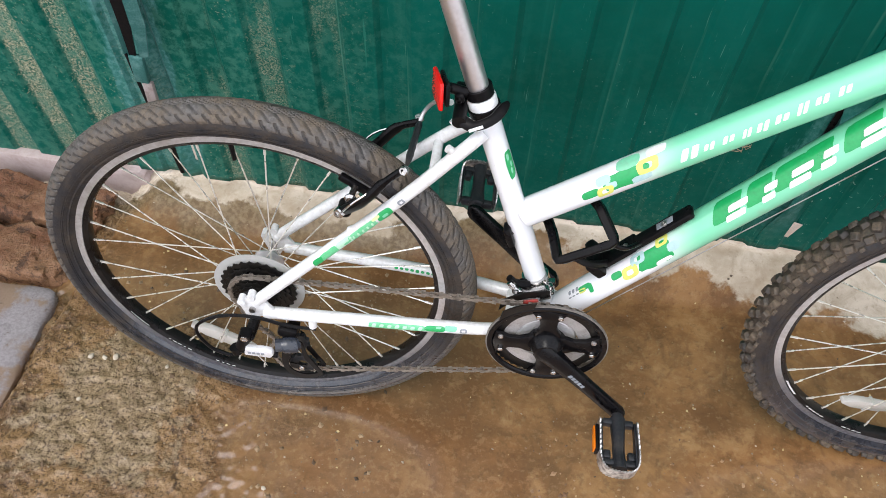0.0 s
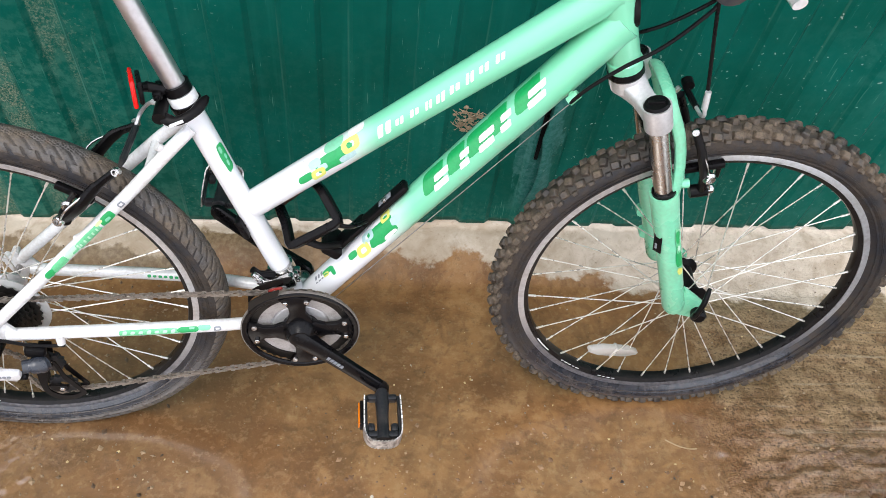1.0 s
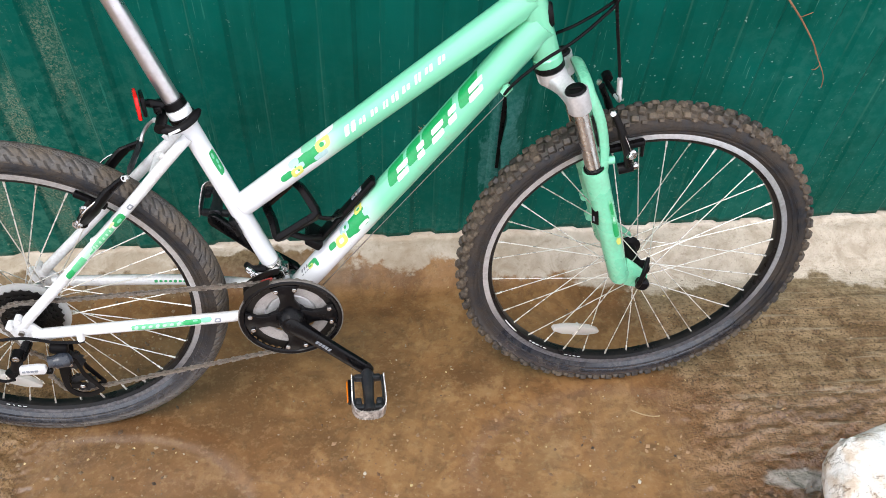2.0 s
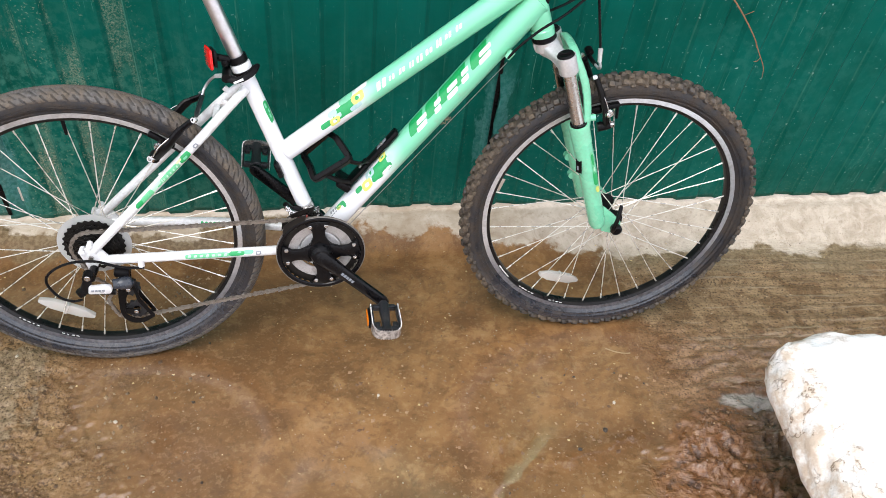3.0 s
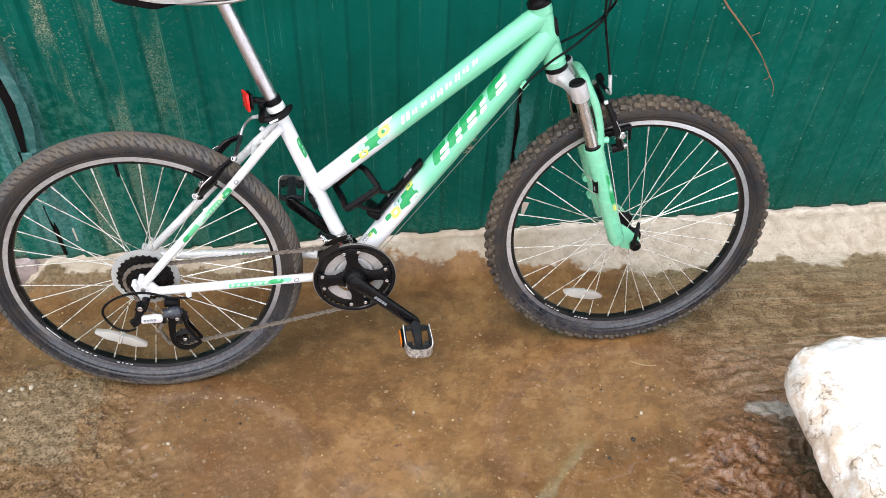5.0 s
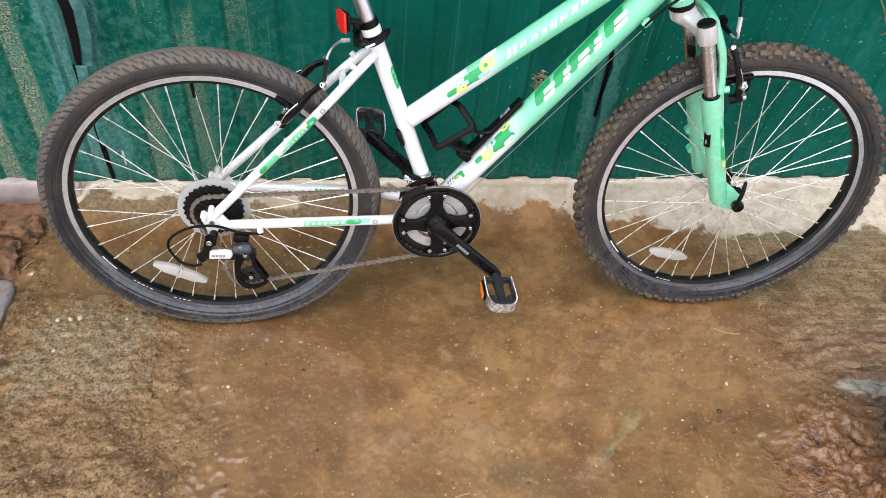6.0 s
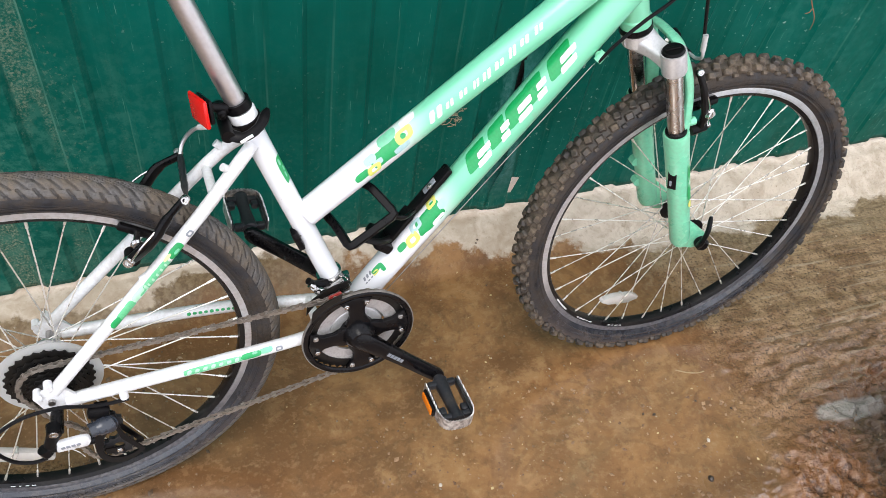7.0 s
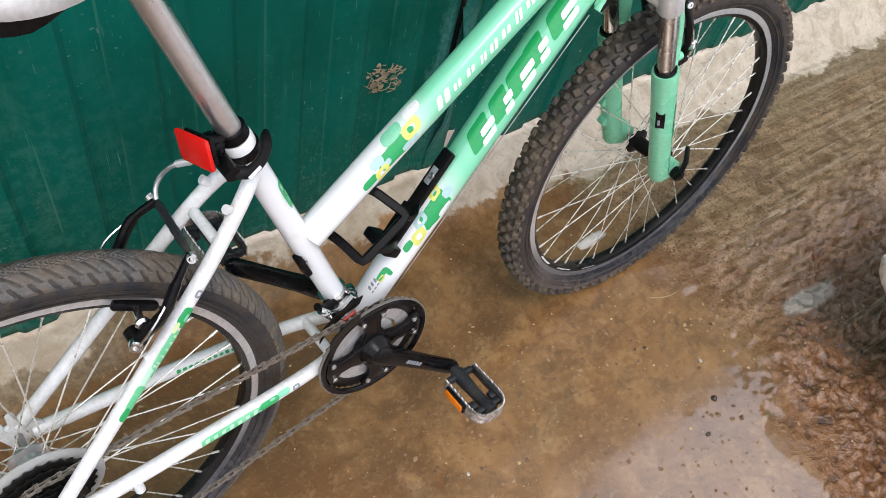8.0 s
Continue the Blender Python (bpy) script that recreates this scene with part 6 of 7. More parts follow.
def make_cage():
    bm = bmesh.new()
    m = Matrix.Translation(on_down(0.215, 0, 0.0325)) @ Matrix((DOWN_WAY, Vector((0, 1, 0)), -DOWN_UP)).transposed().to_4x4()
    block(bm, (0.150, 0.020, 0.010), m, 0.003)
    block(bm, (0.060, 0.030, 0.008), m @ Matrix.Translation((-0.045, 0, -0.002)), 0.003)
    block(bm, (0.016, 0.052, 0.030), m @ Matrix.Translation((-0.078, 0, -0.012)), 0.004)
    cage = part("bottle_cage", bm, BLACK, bike, "black plastic bottle cage on the down tube")
    bm = bmesh.new()
    corners = [Vector(p) for p in ((0.432, -0.037, 0.132), (0.502, -0.034, 0.176), (0.478, 0.006, 0.200), (0.462, 0.034, 0.196), (0.412, 0.034, 0.150), (0.424, 0.004, 0.141))]
    line = []
    for i, c in enumerate(corners):
        before, after = corners[i - 1], corners[(i + 1) % 6]
        near, far = c + (before - c).normalized() * 0.008, c + (after - c).normalized() * 0.008
        line += [near, near.lerp(c, 0.6).lerp(c.lerp(far, 0.4), 0.5), far]
    across = (corners[1] - corners[0]).cross(corners[2] - corners[1]).normalized()
    loops = []
    for i, p in enumerate(line):
        way = (line[(i + 1) % len(line)] - line[i - 1]).normalized()
        out = across.cross(way).normalized()
        loops.append([p + across * a + out * b for a, b in ((-0.0078, -0.0040), (-0.0055, -0.0060), (0.0055, -0.0060), (0.0078, -0.0040), (0.0078, 0.0040), (0.0055, 0.0060), (-0.0055, 0.0060), (-0.0078, 0.0040))])
    rings(bm, [*loops, loops[0]], capped=False)
    part("cage_loop", bm, BLACK, cage)
    for foot, head in (((0.150, -0.010, 0.036), (0.452, -0.036, 0.143)), ((0.205, -0.008, 0.036), (0.496, -0.033, 0.171))):
        bm = bmesh.new()
        a, b = on_down(*foot), Vector(head)
        tube(bm, smooth_path([a, a.lerp(b, 0.5) + Vector((0, 0.008 * (1 if b.y > 0 else -1), 0)), b], 5), 0.0055, 10, 0.6)
        part("cage_arm", bm, BLACK, cage)
    for s in (0.185, 0.250):
        bm = bmesh.new()
        bolt(bm, on_down(s, -0.002, 0.037), DOWN_UP, 0.0045, 0.004)
        part("cage_bolt", bm, STEEL, cage)
    bm = bmesh.new()
    block(bm, (0.026, 0.010, 0.001), m @ Matrix.Translation((0.035, 0, -0.0055)), 0.0003)
    part("cage_mark", bm, GREYPRINT, cage)


make_cage()


def tube_clip():
    bm = bmesh.new()
    p = BB.lerp(SEAT_TOP, 0.47)
    lathe(bm, [(0.0159, -0.010), (0.0176, -0.010), (0.0176, 0.010), (0.0159, 0.010)], aim(p, SEAT_WAY, (1, 0, 0)), 24, True)
    for v in list(bm.verts):
        if v.co.x > p.x - 0.009:
            bm.verts.remove(v)
    part("tube_clip", bm, BLACK, frame_part, "small black clip on the seat tube")


tube_clip()

# ---- gears ----


def rear_gear():
    bm = bmesh.new()
    tube(bm, [(0.000, -0.068, -0.030), (0.000, -0.104, -0.026)], 0.0085, 16)
    tube(bm, [(-0.003, -0.114, -0.020), (-0.003, -0.098, -0.018)], 0.0098, 16)
    tube(bm, smooth_path([(-0.003, -0.104, -0.020), (-0.008, -0.106, -0.034), (-0.014, -0.106, -0.048)], 4), 0.0088, 12)
    gear = part("rear_derailleur", bm, BLACK, bike, "black rear derailleur with a silver link plate")
    bm = bmesh.new()
    bolt(bm, (-0.003, -0.113, -0.018), (0, -1, 0), 0.006, 0.003)
    part("pivot_bolt", bm, CHROME, gear)
    bm = bmesh.new()
    slab(bm, [(-0.020, -0.009), (0.021, -0.0105), (0.026, -0.002), (0.024, 0.007), (0.012, 0.0095), (-0.016, 0.0090)], 0.010, Matrix.Translation((0.012, -0.113, -0.046)), 0.003)
    part("link_plate", bm, BRIGHT, gear, "silver link plate with a faint mark")
    for k in range(4):
        bm = bmesh.new()
        block(bm, (0.005, 0.0008, 0.004), Matrix.Translation((0.002 + 0.0065 * k, -0.1184, -0.046)))
        part("plate_mark", bm, GREYPRINT, gear)
    bm = bmesh.new()
    tube(bm, smooth_path([(0.036, -0.101, -0.046), (0.046, -0.098, -0.047), (0.062, -0.094, -0.049), (0.066, -0.090, -0.050)], 4), [0.0105] * 5 + [0.0130] * 5 + [0.0110] * 3, 12, 0.9)
    part("knuckle", bm, SLATE, gear, "glossy slate-grey knuckle")
    bm = bmesh.new()
    block(bm, (0.030, 0.018, 0.020), Matrix.Translation((0.052, -0.080, -0.034)) @ pose(0, 0, 0, 0, 14, 0), 0.006)
    tube(bm, [(-0.020, -0.108, -0.052), (0.040, -0.106, -0.060)], 0.0065, 10)
    tube(bm, [(-0.024, -0.108, -0.050), (-0.020, -0.108, -0.062)], 0.0085, 12)
    part("gear_body", bm, BLACK, gear)
    for y in (-0.068, -0.050):
        bm = bmesh.new()
        outer = smooth_path([(0.044, y, -0.050), (0.034, y, -0.085), (0.029, y, -0.125), (0.030, y, -0.155), (0.044, y, -0.174), (0.068, y, -0.177), (0.092, y, -0.163)], 4)
        inner = smooth_path([(0.062, y, -0.052), (0.056, y, -0.085), (0.042, y, -0.118), (0.038, y, -0.148), (0.050, y, -0.163), (0.068, y, -0.166), (0.088, y, -0.157)], 4)
        slab(bm, [(p.x, p.z) for p in outer] + [(p.x, p.z) for p in reversed(inner)], 0.0024, Matrix.Translation((0, y, 0)))
        slab(bm, [(0.060, -0.072), (0.066, -0.078), (0.072, -0.112), (0.093, -0.158), (0.088, -0.164), (0.066, -0.120)], 0.0020, Matrix.Translation((0, y - 0.001, 0)))
        slab(bm, [(0.040, -0.138), (0.052, -0.140), (0.066, -0.140), (0.066, -0.152), (0.052, -0.153), (0.040, -0.150)], 0.0018, Matrix.Translation((0, y, 0)))
        part("cage_plate", bm, BLACK, gear)
    for x, z in ((0.059, -0.146), (0.053, -0.088)):
        bm = bmesh.new()
        cog(bm, Matrix.Translation((x, -0.059, z)), 0.0225, 11, 0.006, 0.008, 0.004)
        part("jockey_wheel", bm, GREYPLASTIC, gear)
        bm = bmesh.new()
        bolt(bm, (x, -0.069, z), (0, -1, 0), 0.0045, 0.003)
        part("jockey_bolt", bm, CHROME, gear)
    bm = bmesh.new()
    tube(bm, smooth_path([(0.010, -0.112, -0.060), (0.018, -0.114, -0.070), (0.022, -0.112, -0.085)], 4), 0.0007, 5)
    part("cable_end", bm, SPOKE, gear)
    # housing: from the stop on the chain stay, round in a loop to the gear
    bm = bmesh.new()
    tube(bm, smooth_path([(0.094, -0.0755, -0.0285), (0.082, -0.0765, -0.028), (0.050, -0.081, -0.020), (0.010, -0.088, 0.002), (-0.035, -0.092, 0.004), (-0.070, -0.095, -0.012), (-0.083, -0.097, -0.036), (-0.068, -0.099, -0.070), (-0.045, -0.101, -0.082), (-0.026, -0.103, -0.078)], 6), 0.0027, 8)
    part("gear_cable", bm, BLACK, gear)


rear_gear()


def front_gear():
    bm = bmesh.new()
    p = BB.lerp(SEAT_TOP, 0.215)
    lathe(bm, [(0.0160, -0.009), (0.0200, -0.009), (0.0200, 0.009), (0.0160, 0.009)], aim(p, SEAT_WAY, (1, 0, 0)), 24)
    block(bm, (0.020, 0.012, 0.018), Matrix.Translation(p + Vector((0.018, -0.006, -0.004))), 0.003)
    gear = part("front_derailleur", bm, CHROME, bike, "worn steel front derailleur above the chainrings")
    bm = bmesh.new()
    tube(bm, smooth_path([p + Vector((-0.010, -0.018, 0.002)), p + Vector((-0.028, -0.022, 0.008)), p + Vector((-0.040, -0.024, 0.022))], 4), [0.007] * 5 + [0.0055] * 4, 10)
    tube(bm, [p + Vector((-0.022, -0.036, -0.004)), p + Vector((-0.018, -0.010, 0.004))], 0.006, 10)
    block(bm, (0.028, 0.010, 0.012), Matrix.Translation(p + Vector((-0.012, -0.030, -0.008))) @ pose(0, 0, 0, 0, 20, 0), 0.003)
    part("gear_link", bm, BLACK, gear)
    for dx, dy, dz, r, l in ((-0.030, -0.030, 0.006, 0.0052, 0.010), (-0.014, -0.037, -0.010, 0.0048, 0.006), (0.020, -0.014, 0.002, 0.0050, 0.008), (0.024, -0.012, -0.012, 0.0042, 0.007)):
        bm = bmesh.new()
        bolt(bm, p + Vector((dx, dy, dz)), (0.1, -1, 0.35), r, l)
        part("link_bolt", bm, CHROME, gear)
    bm = bmesh.new()
    slab(bm, [(-0.020, 0.012), (0.012, 0.004), (0.016, -0.010), (0.002, -0.020), (-0.014, -0.022), (-0.024, -0.010)], 0.004, Matrix.Translation(p + Vector((-0.004, -0.038, -0.012))), 0.001)
    part("link_plate", bm, SILVER, gear, "worn silver link plate")
    bm = bmesh.new()
    block(bm, (0.034, 0.016, 0.020), Matrix.Translation((0.416, -0.024, 0.044)) @ pose(0, 0, 0, 0, -14, 10), 0.004)
    tube(bm, smooth_path([(0.372, -0.026, 0.066), (0.386, -0.030, 0.054), (0.402, -0.032, 0.052), (0.424, -0.026, 0.058)], 4), 0.0052, 10)
    part("clamp_body", bm, CHROME, gear, "scuffed bright clamp body")
    bm = bmesh.new()
    block(bm, (0.026, 0.004, 0.008), Matrix.Translation((0.403, -0.046, 0.050)) @ pose(0, 0, 0, 0, -18, 0), 0.002)
    part("red_link", bm, WORNRED, gear, "worn red-painted link")
    bm = bmesh.new()
    block(bm, (0.010, 0.020, 0.034), aim((0.364, -0.004, 0.140), SEAT_WAY, (0, 1, 0)) @ Matrix.Rotation(radians(90), 4, "X"), 0.003)
    part("cable_clip", bm, BLACK, frame_part, "black plastic cable clip")
    bm = bmesh.new()
    bolt(bm, p + Vector((-0.034, -0.030, 0.014)), (-0.2, -0.8, 0.3), 0.005, 0.006)
    part("clamp_bolt", bm, CHROME, gear)
    c = Vector((BB.x, 0, BB.z))
    for y, low, high in ((RING_Y - 0.010, 104, 116), (RING_Y + 0.012, 94, 118)):
        outline = []
        for a in np.linspace(low, high + 18, 10):
            outline.append((c.x + 0.102 * math.cos(radians(a)), c.z + 0.102 * math.sin(radians(a))))
        for a in np.linspace(high + 30, low + 4, 8):
            outline.append((c.x + 0.090 * math.cos(radians(a)), c.z + 0.090 * math.sin(radians(a))))
        bm = bmesh.new()
        slab(bm, outline, 0.0018, Matrix.Translation((0, y, 0)))
        part("guide_plate", bm, COGSTEEL, gear)
    # bare cable under the down tube
    bm = bmesh.new()
    tube(bm, [on_down(0.02, -0.012, -0.026), on_down(0.53, -0.014, -0.033)], 0.0008, 5)
    part("gear_wire", bm, STEEL, bike)


front_gear()

# ---- brakes and cables ----


def rear_brake():
    for s in (-1, 1):
        bm = bmesh.new()
        low, mid, high = Vector((0.146, s * 0.046, 0.200)), Vector((0.176, s * 0.056, 0.232)), Vector((0.229 if s > 0 else 0.224, 0.068 if s > 0 else -0.028, 0.264 if s > 0 else 0.267))
        tube(bm, smooth_path([low, mid, mid.lerp(high, 0.5) + Vector((-0.003, s * 0.005, 0.004)), high], 5), [0.0115] * 5 + [0.0098] * 6 + [0.0075] * 5, 10, 0.6)
        tube(bm, [low + Vector((0, -s * 0.014, 0)), low + Vector((0, s * 0.004, 0))], 0.0095, 12)
        brake = part("rear_brake", bm, BLACK, bike, "black linear-pull rear brake arm")
        bm = bmesh.new()
        bolt(bm, low + Vector((-0.003, s * 0.004, 0.002)), (-0.4, s, 0.3), 0.0072, 0.010)
        part("brake_bolt", bm, CHROME, brake)
        bm = bmesh.new()
        bolt(bm, high + Vector((0, s * 0.003, 0)), (-0.3, s, 0.4), 0.006, 0.008)
        part("brake_bolt", bm, CHROME, brake)
        bm = bmesh.new()
        a = math.atan2(0.222, 0.158)
        q = Vector(((RIM_R - 0.010) * math.cos(a), s * 0.0215, (RIM_R - 0.010) * math.sin(a)))
        block(bm, (0.011, 0.009, 0.052), Matrix.Translation(q) @ Matrix.Rotation(-a, 4, "Y"), 0.003)
        part("brake_pad", bm, BLACK, brake)
        bm = bmesh.new()
        tube(bm, [q, q + Vector((-0.004, s * 0.030, 0.002))], 0.0042, 10)
        lathe(bm, [(0.007, 0), (0.008, 0.003), (0.006, 0.007)], aim(q + Vector((-0.003, s * 0.024, 0.001)), (0, s, 0)), 12)
        part("pad_bolt", bm, CHROME, brake)
        bm = bmesh.new()
        tube(bm, smooth_path([low + Vector((-0.006, s * 0.010, 0)), mid + Vector((-0.010, s * 0.010, 0.006)), high + Vector((-0.006, s * 0.004, -0.006))], 5), 0.0014, 5)
        part("return_spring", bm, CHROME, brake)
    bm = bmesh.new()
    tube(bm, smooth_path([(0.268, 0.056, 0.311), (0.256, 0.066, 0.304), (0.244, 0.073, 0.291), (0.235, 0.073, 0.278), (0.230, 0.066, 0.267)], 6), 0.0028, 10)
    part("brake_noodle", bm, ALLOY, bike, "bent alloy cable guide")
    bm = bmesh.new()
    tube(bm, [(0.272, 0.052, 0.313), (0.260, 0.063, 0.307)], 0.0042, 10)
    part("cable_ferrule", bm, SILVER, bike)
    bm = bmesh.new()
    tube(bm, [Vector((0.230, 0.064, 0.266)).lerp(Vector((0.225, -0.024, 0.267)), t / 12) for t in range(13)], [0.0035] + [0.0050 - 0.0006 * (t % 2) for t in range(10)] + [0.0032, 0.0020], 10)
    part("cable_boot", bm, GREYPLASTIC, bike)


rear_brake()


def front_brake():
    for s in (-1, 1):
        bm = bmesh.new()
        low, high = Vector((1.010, s * 0.032, 0.232)), Vector((0.966, s * 0.040, 0.341))
        tube(bm, smooth_path([low, low.lerp(high, 0.3) + Vector((0.003, s * 0.008, 0)), low.lerp(high, 0.7) + Vector((0.003, s * 0.008, 0)), high], 5), [0.0092] * 5 + [0.0076] * 6 + [0.0066] * 5, 10, 0.75)
        tube(bm, [low + Vector((-0.018, 0, -0.004)), low + Vector((0.006, 0, 0.002))], 0.0095, 12)
        bm.transform(STEER)
        brake = part("front_brake", bm, BLACK, bike, "black linear-pull front brake arm")
        bm = bmesh.new()
        bolt(bm, low + Vector((0.006, -s * 0.001, 0.001)), (1, 0, 0.2), 0.0068, 0.009)
        bm.transform(STEER)
        part("brake_bolt", bm, CHROME, brake)
        bm = bmesh.new()
        a = math.atan2(0.272, 1.002 - 1.065)
        q = HUB + Vector(((RIM_R - 0.010) * math.cos(a), s * 0.0215, (RIM_R - 0.010) * math.sin(a)))
        block(bm, (0.011, 0.012, 0.060), Matrix.Translation(q) @ Matrix.Rotation(-a, 4, "Y"), 0.003)
        bm.transform(STEER)
        part("brake_pad", bm, BLACK, brake)
        bm = bmesh.new()
        tube(bm, [q, q + Vector((0.004, s * 0.030, 0.0))], 0.0045, 10)
        lathe(bm, [(0.0075, 0), (0.0085, 0.004), (0.006, 0.008)], aim(q + Vector((0.003, s * 0.022, 0.0)), (0, s, 0)), 12)
        bm.transform(STEER)
        part("pad_bolt", bm, CHROME, brake)
        bm = bmesh.new()
        bolt(bm, low.lerp(high, 0.30) + Vector((0.004, s * 0.012, 0)), (0.5, s, 0.2), 0.0058, 0.008)
        bm.transform(STEER)
        part("anchor_bolt", bm, CHROME, brake)
        bm = bmesh.new()
        bolt(bm, high + Vector((-0.002, s * 0.006, 0.002)), (-0.6, s, 0.4), 0.0050, 0.006)
        bm.transform(STEER)
        part("tip_bolt", bm, CHROME, brake)
        bm = bmesh.new()
        tube(bm, smooth_path([low + Vector((0.004, s * 0.010, 0.01)), low.lerp(high, 0.5) + Vector((0.008, s * 0.014, 0)), high + Vector((0.004, s * 0.006, -0.010))], 5), 0.0012, 5)
        bm.transform(STEER)
        part("return_spring", bm, CHROME, brake)
    bm = bmesh.new()
    tube(bm, smooth_path([(0.972, -0.024, 0.382), (0.974, -0.025, 0.366), (0.978, -0.022, 0.352), (0.980, -0.008, 0.343), (0.979, 0.010, 0.342)], 6), 0.0027, 10)
    tube(bm, [(0.9715, -0.0235, 0.390), (0.974, -0.0245, 0.364)], 0.0042, 10)
    bm.transform(STEER)
    part("brake_noodle", bm, SILVER, bike, "bent alloy cable guide")
    bm = bmesh.new()
    tube(bm, [Vector((0.979, 0.010, 0.342)).lerp(Vector((0.976, 0.052, 0.343)), t / 9) for t in range(10)], [0.0048 - 0.0006 * (t % 2) for t in range(10)], 10)
    tube(bm, [(0.976, 0.046, 0.350), (0.976, 0.058, 0.352)], 0.0085, 12)
    bm.transform(STEER)
    part("cable_boot", bm, BLACK, bike)
    bm = bmesh.new()
    tube(bm, smooth_path([(0.972, -0.0235, 0.386), (0.966, -0.021, 0.420), (0.956, -0.020, 0.470), (0.949, -0.020, 0.510), (0.944, -0.030, 0.560), (0.930, -0.060, 0.605), (0.912, -0.100, 0.615), (0.900, -0.132, 0.606)], 6), 0.0026, 8)
    part("brake_cable", bm, BLACK, bike)
    # gear housings swing from the frame stops round the head to the bar
    bm = bmesh.new()
    tube(bm, smooth_path([(0.792, -0.034, 0.376), (0.812, -0.038, 0.402), (0.847, -0.042, 0.434), (0.885, -0.042, 0.459), (0.925, -0.030, 0.486), (0.955, -0.012, 0.508), (0.968, 0.020, 0.545), (0.950, 0.070, 0.590), (0.908, 0.120, 0.612)], 6), 0.0026, 8)
    part("gear_cable", bm, BLACK, bike)
    bm = bmesh.new()
    tube(bm, smooth_path([(0.792, 0.034, 0.376), (0.822, 0.034, 0.410), (0.868, 0.020, 0.440), (0.905, 0.006, 0.464), (0.950, 0.000, 0.497), (0.964, -0.030, 0.540), (0.945, -0.080, 0.590), (0.906, -0.120, 0.612)], 6), 0.0026, 8)
    part("gear_cable", bm, BLACK, bike)
    for y in (-0.030, 0.030):
        bm = bmesh.new()
        c = Vector((0.797, y, 0.381))
        tube(bm, [c - DOWN_WAY * 0.008, c + DOWN_WAY * 0.008], 0.0062, 12)
        tube(bm, [c, c + Vector((0, -y * 0.25, 0))], 0.0055, 12)
        part("cable_stop", bm, MINT, frame_part)


front_brake()

# ---- on and by the fence ----


def sticker(x, z, w, h, turn):
    bm = bmesh.new()
    block(bm, (w, 0.0008, h), Matrix.Translation((x, fence_depth(x) - 0.0022, z)) @ Matrix.Rotation(radians(turn), 4, "Y"), 0.0003)
    return thing("sticker", "blank faded pinkish square sticker on the fence", "sticker", "stickers on the fence", bm=bm, mat=PAPER)


PAPER = plain("faded_paper", (0.64, 0.56, 0.48), 0.7, amount=0.35, scale=40)
sticker(-0.758, 0.117, 0.025, 0.047, 4)
sticker(0.461, 0.158, 0.029, 0.048, 14)

CLAY = plain("dried_clay", (0.36, 0.29, 0.19), 0.95, dirt=(0.13, 0.10, 0.06), amount=0.8, scale=40)


def mud_splat():
    rng = random.Random(4)
    bm = bmesh.new()
    for k in range(120):
        a, r = rng.uniform(0, 2 * math.pi), 0.037 * rng.random() ** 0.6
        x, z = 0.280 + r * math.cos(a) * 0.95, 0.390 + r * math.sin(a) * 0.9
        if k % 5 == 0:
            w = rng.uniform(0.002, 0.006)
            made = bmesh.ops.create_icosphere(bm, subdivisions=1, radius=w)["verts"]
            for v in made:
                v.co = Vector((v.co.x * rng.uniform(0.7, 1.4) + x, v.co.y * 0.35 + fence_depth(x) - 0.001, v.co.z + z))
        else:
            b = rng.uniform(0, math.pi)
            l = rng.uniform(0.006, 0.018)
            p = Vector((x, fence_depth(x) - rng.uniform(0.002, 0.006), z))
            w = Vector((math.cos(b), 0, math.sin(b))) * l / 2
            tube(bm, [p - w, p + Vector((rng.uniform(-0.003, 0.003), -0.002, 0)), p + w], rng.uniform(0.0004, 0.0009), 4)
    thing("mud_splat", "dried clump of straw and clay stuck on the fence", "mud clump", bm=bm, mat=CLAY)


mud_splat()


def vine_twig():
    bm = bmesh.new()
    line = [(0.850, 0.80), (0.870, 0.771), (0.905, 0.735), (0.935, 0.705), (0.968, 0.670), (1.000, 0.632), (1.030, 0.590), (1.055, 0.552), (1.068, 0.518)]
    tube(bm, smooth_path([(x, -0.010 - 0.006 * (k % 2), z) for k, (x, z) in enumerate(line)], 5), [0.0024 - 0.0016 * k / 40 for k in range(41)], 6)
    for x, z, dx, dz in ((0.955, 0.684, 0.020, 0.012), (1.010, 0.620, 0.012, -0.020), (1.040, 0.575, -0.014, -0.010)):
        tube(bm, smooth_path([(x, -0.012, z), (x + dx * 0.5, -0.016, z + dz * 0.7), (x + dx, -0.014, z + dz)], 3), 0.0008, 5)
    TWIG = plain("dry_twig", (0.30, 0.14, 0.07), 0.8, amount=0.4)
    thing("twig", "thin dry reddish twig hanging against the fence", "twig", bm=bm, mat=TWIG)


vine_twig()

TEAL = plain("chalky_teal_steel", (0.018, 0.115, 0.105), 0.6, dirt=(0.12, 0.26, 0.24), amount=0.8, scale=45)
RUST = plain("greyed_rust", (0.34, 0.29, 0.28), 0.85, dirt=(0.17, 0.12, 0.10), amount=0.6, scale=45)


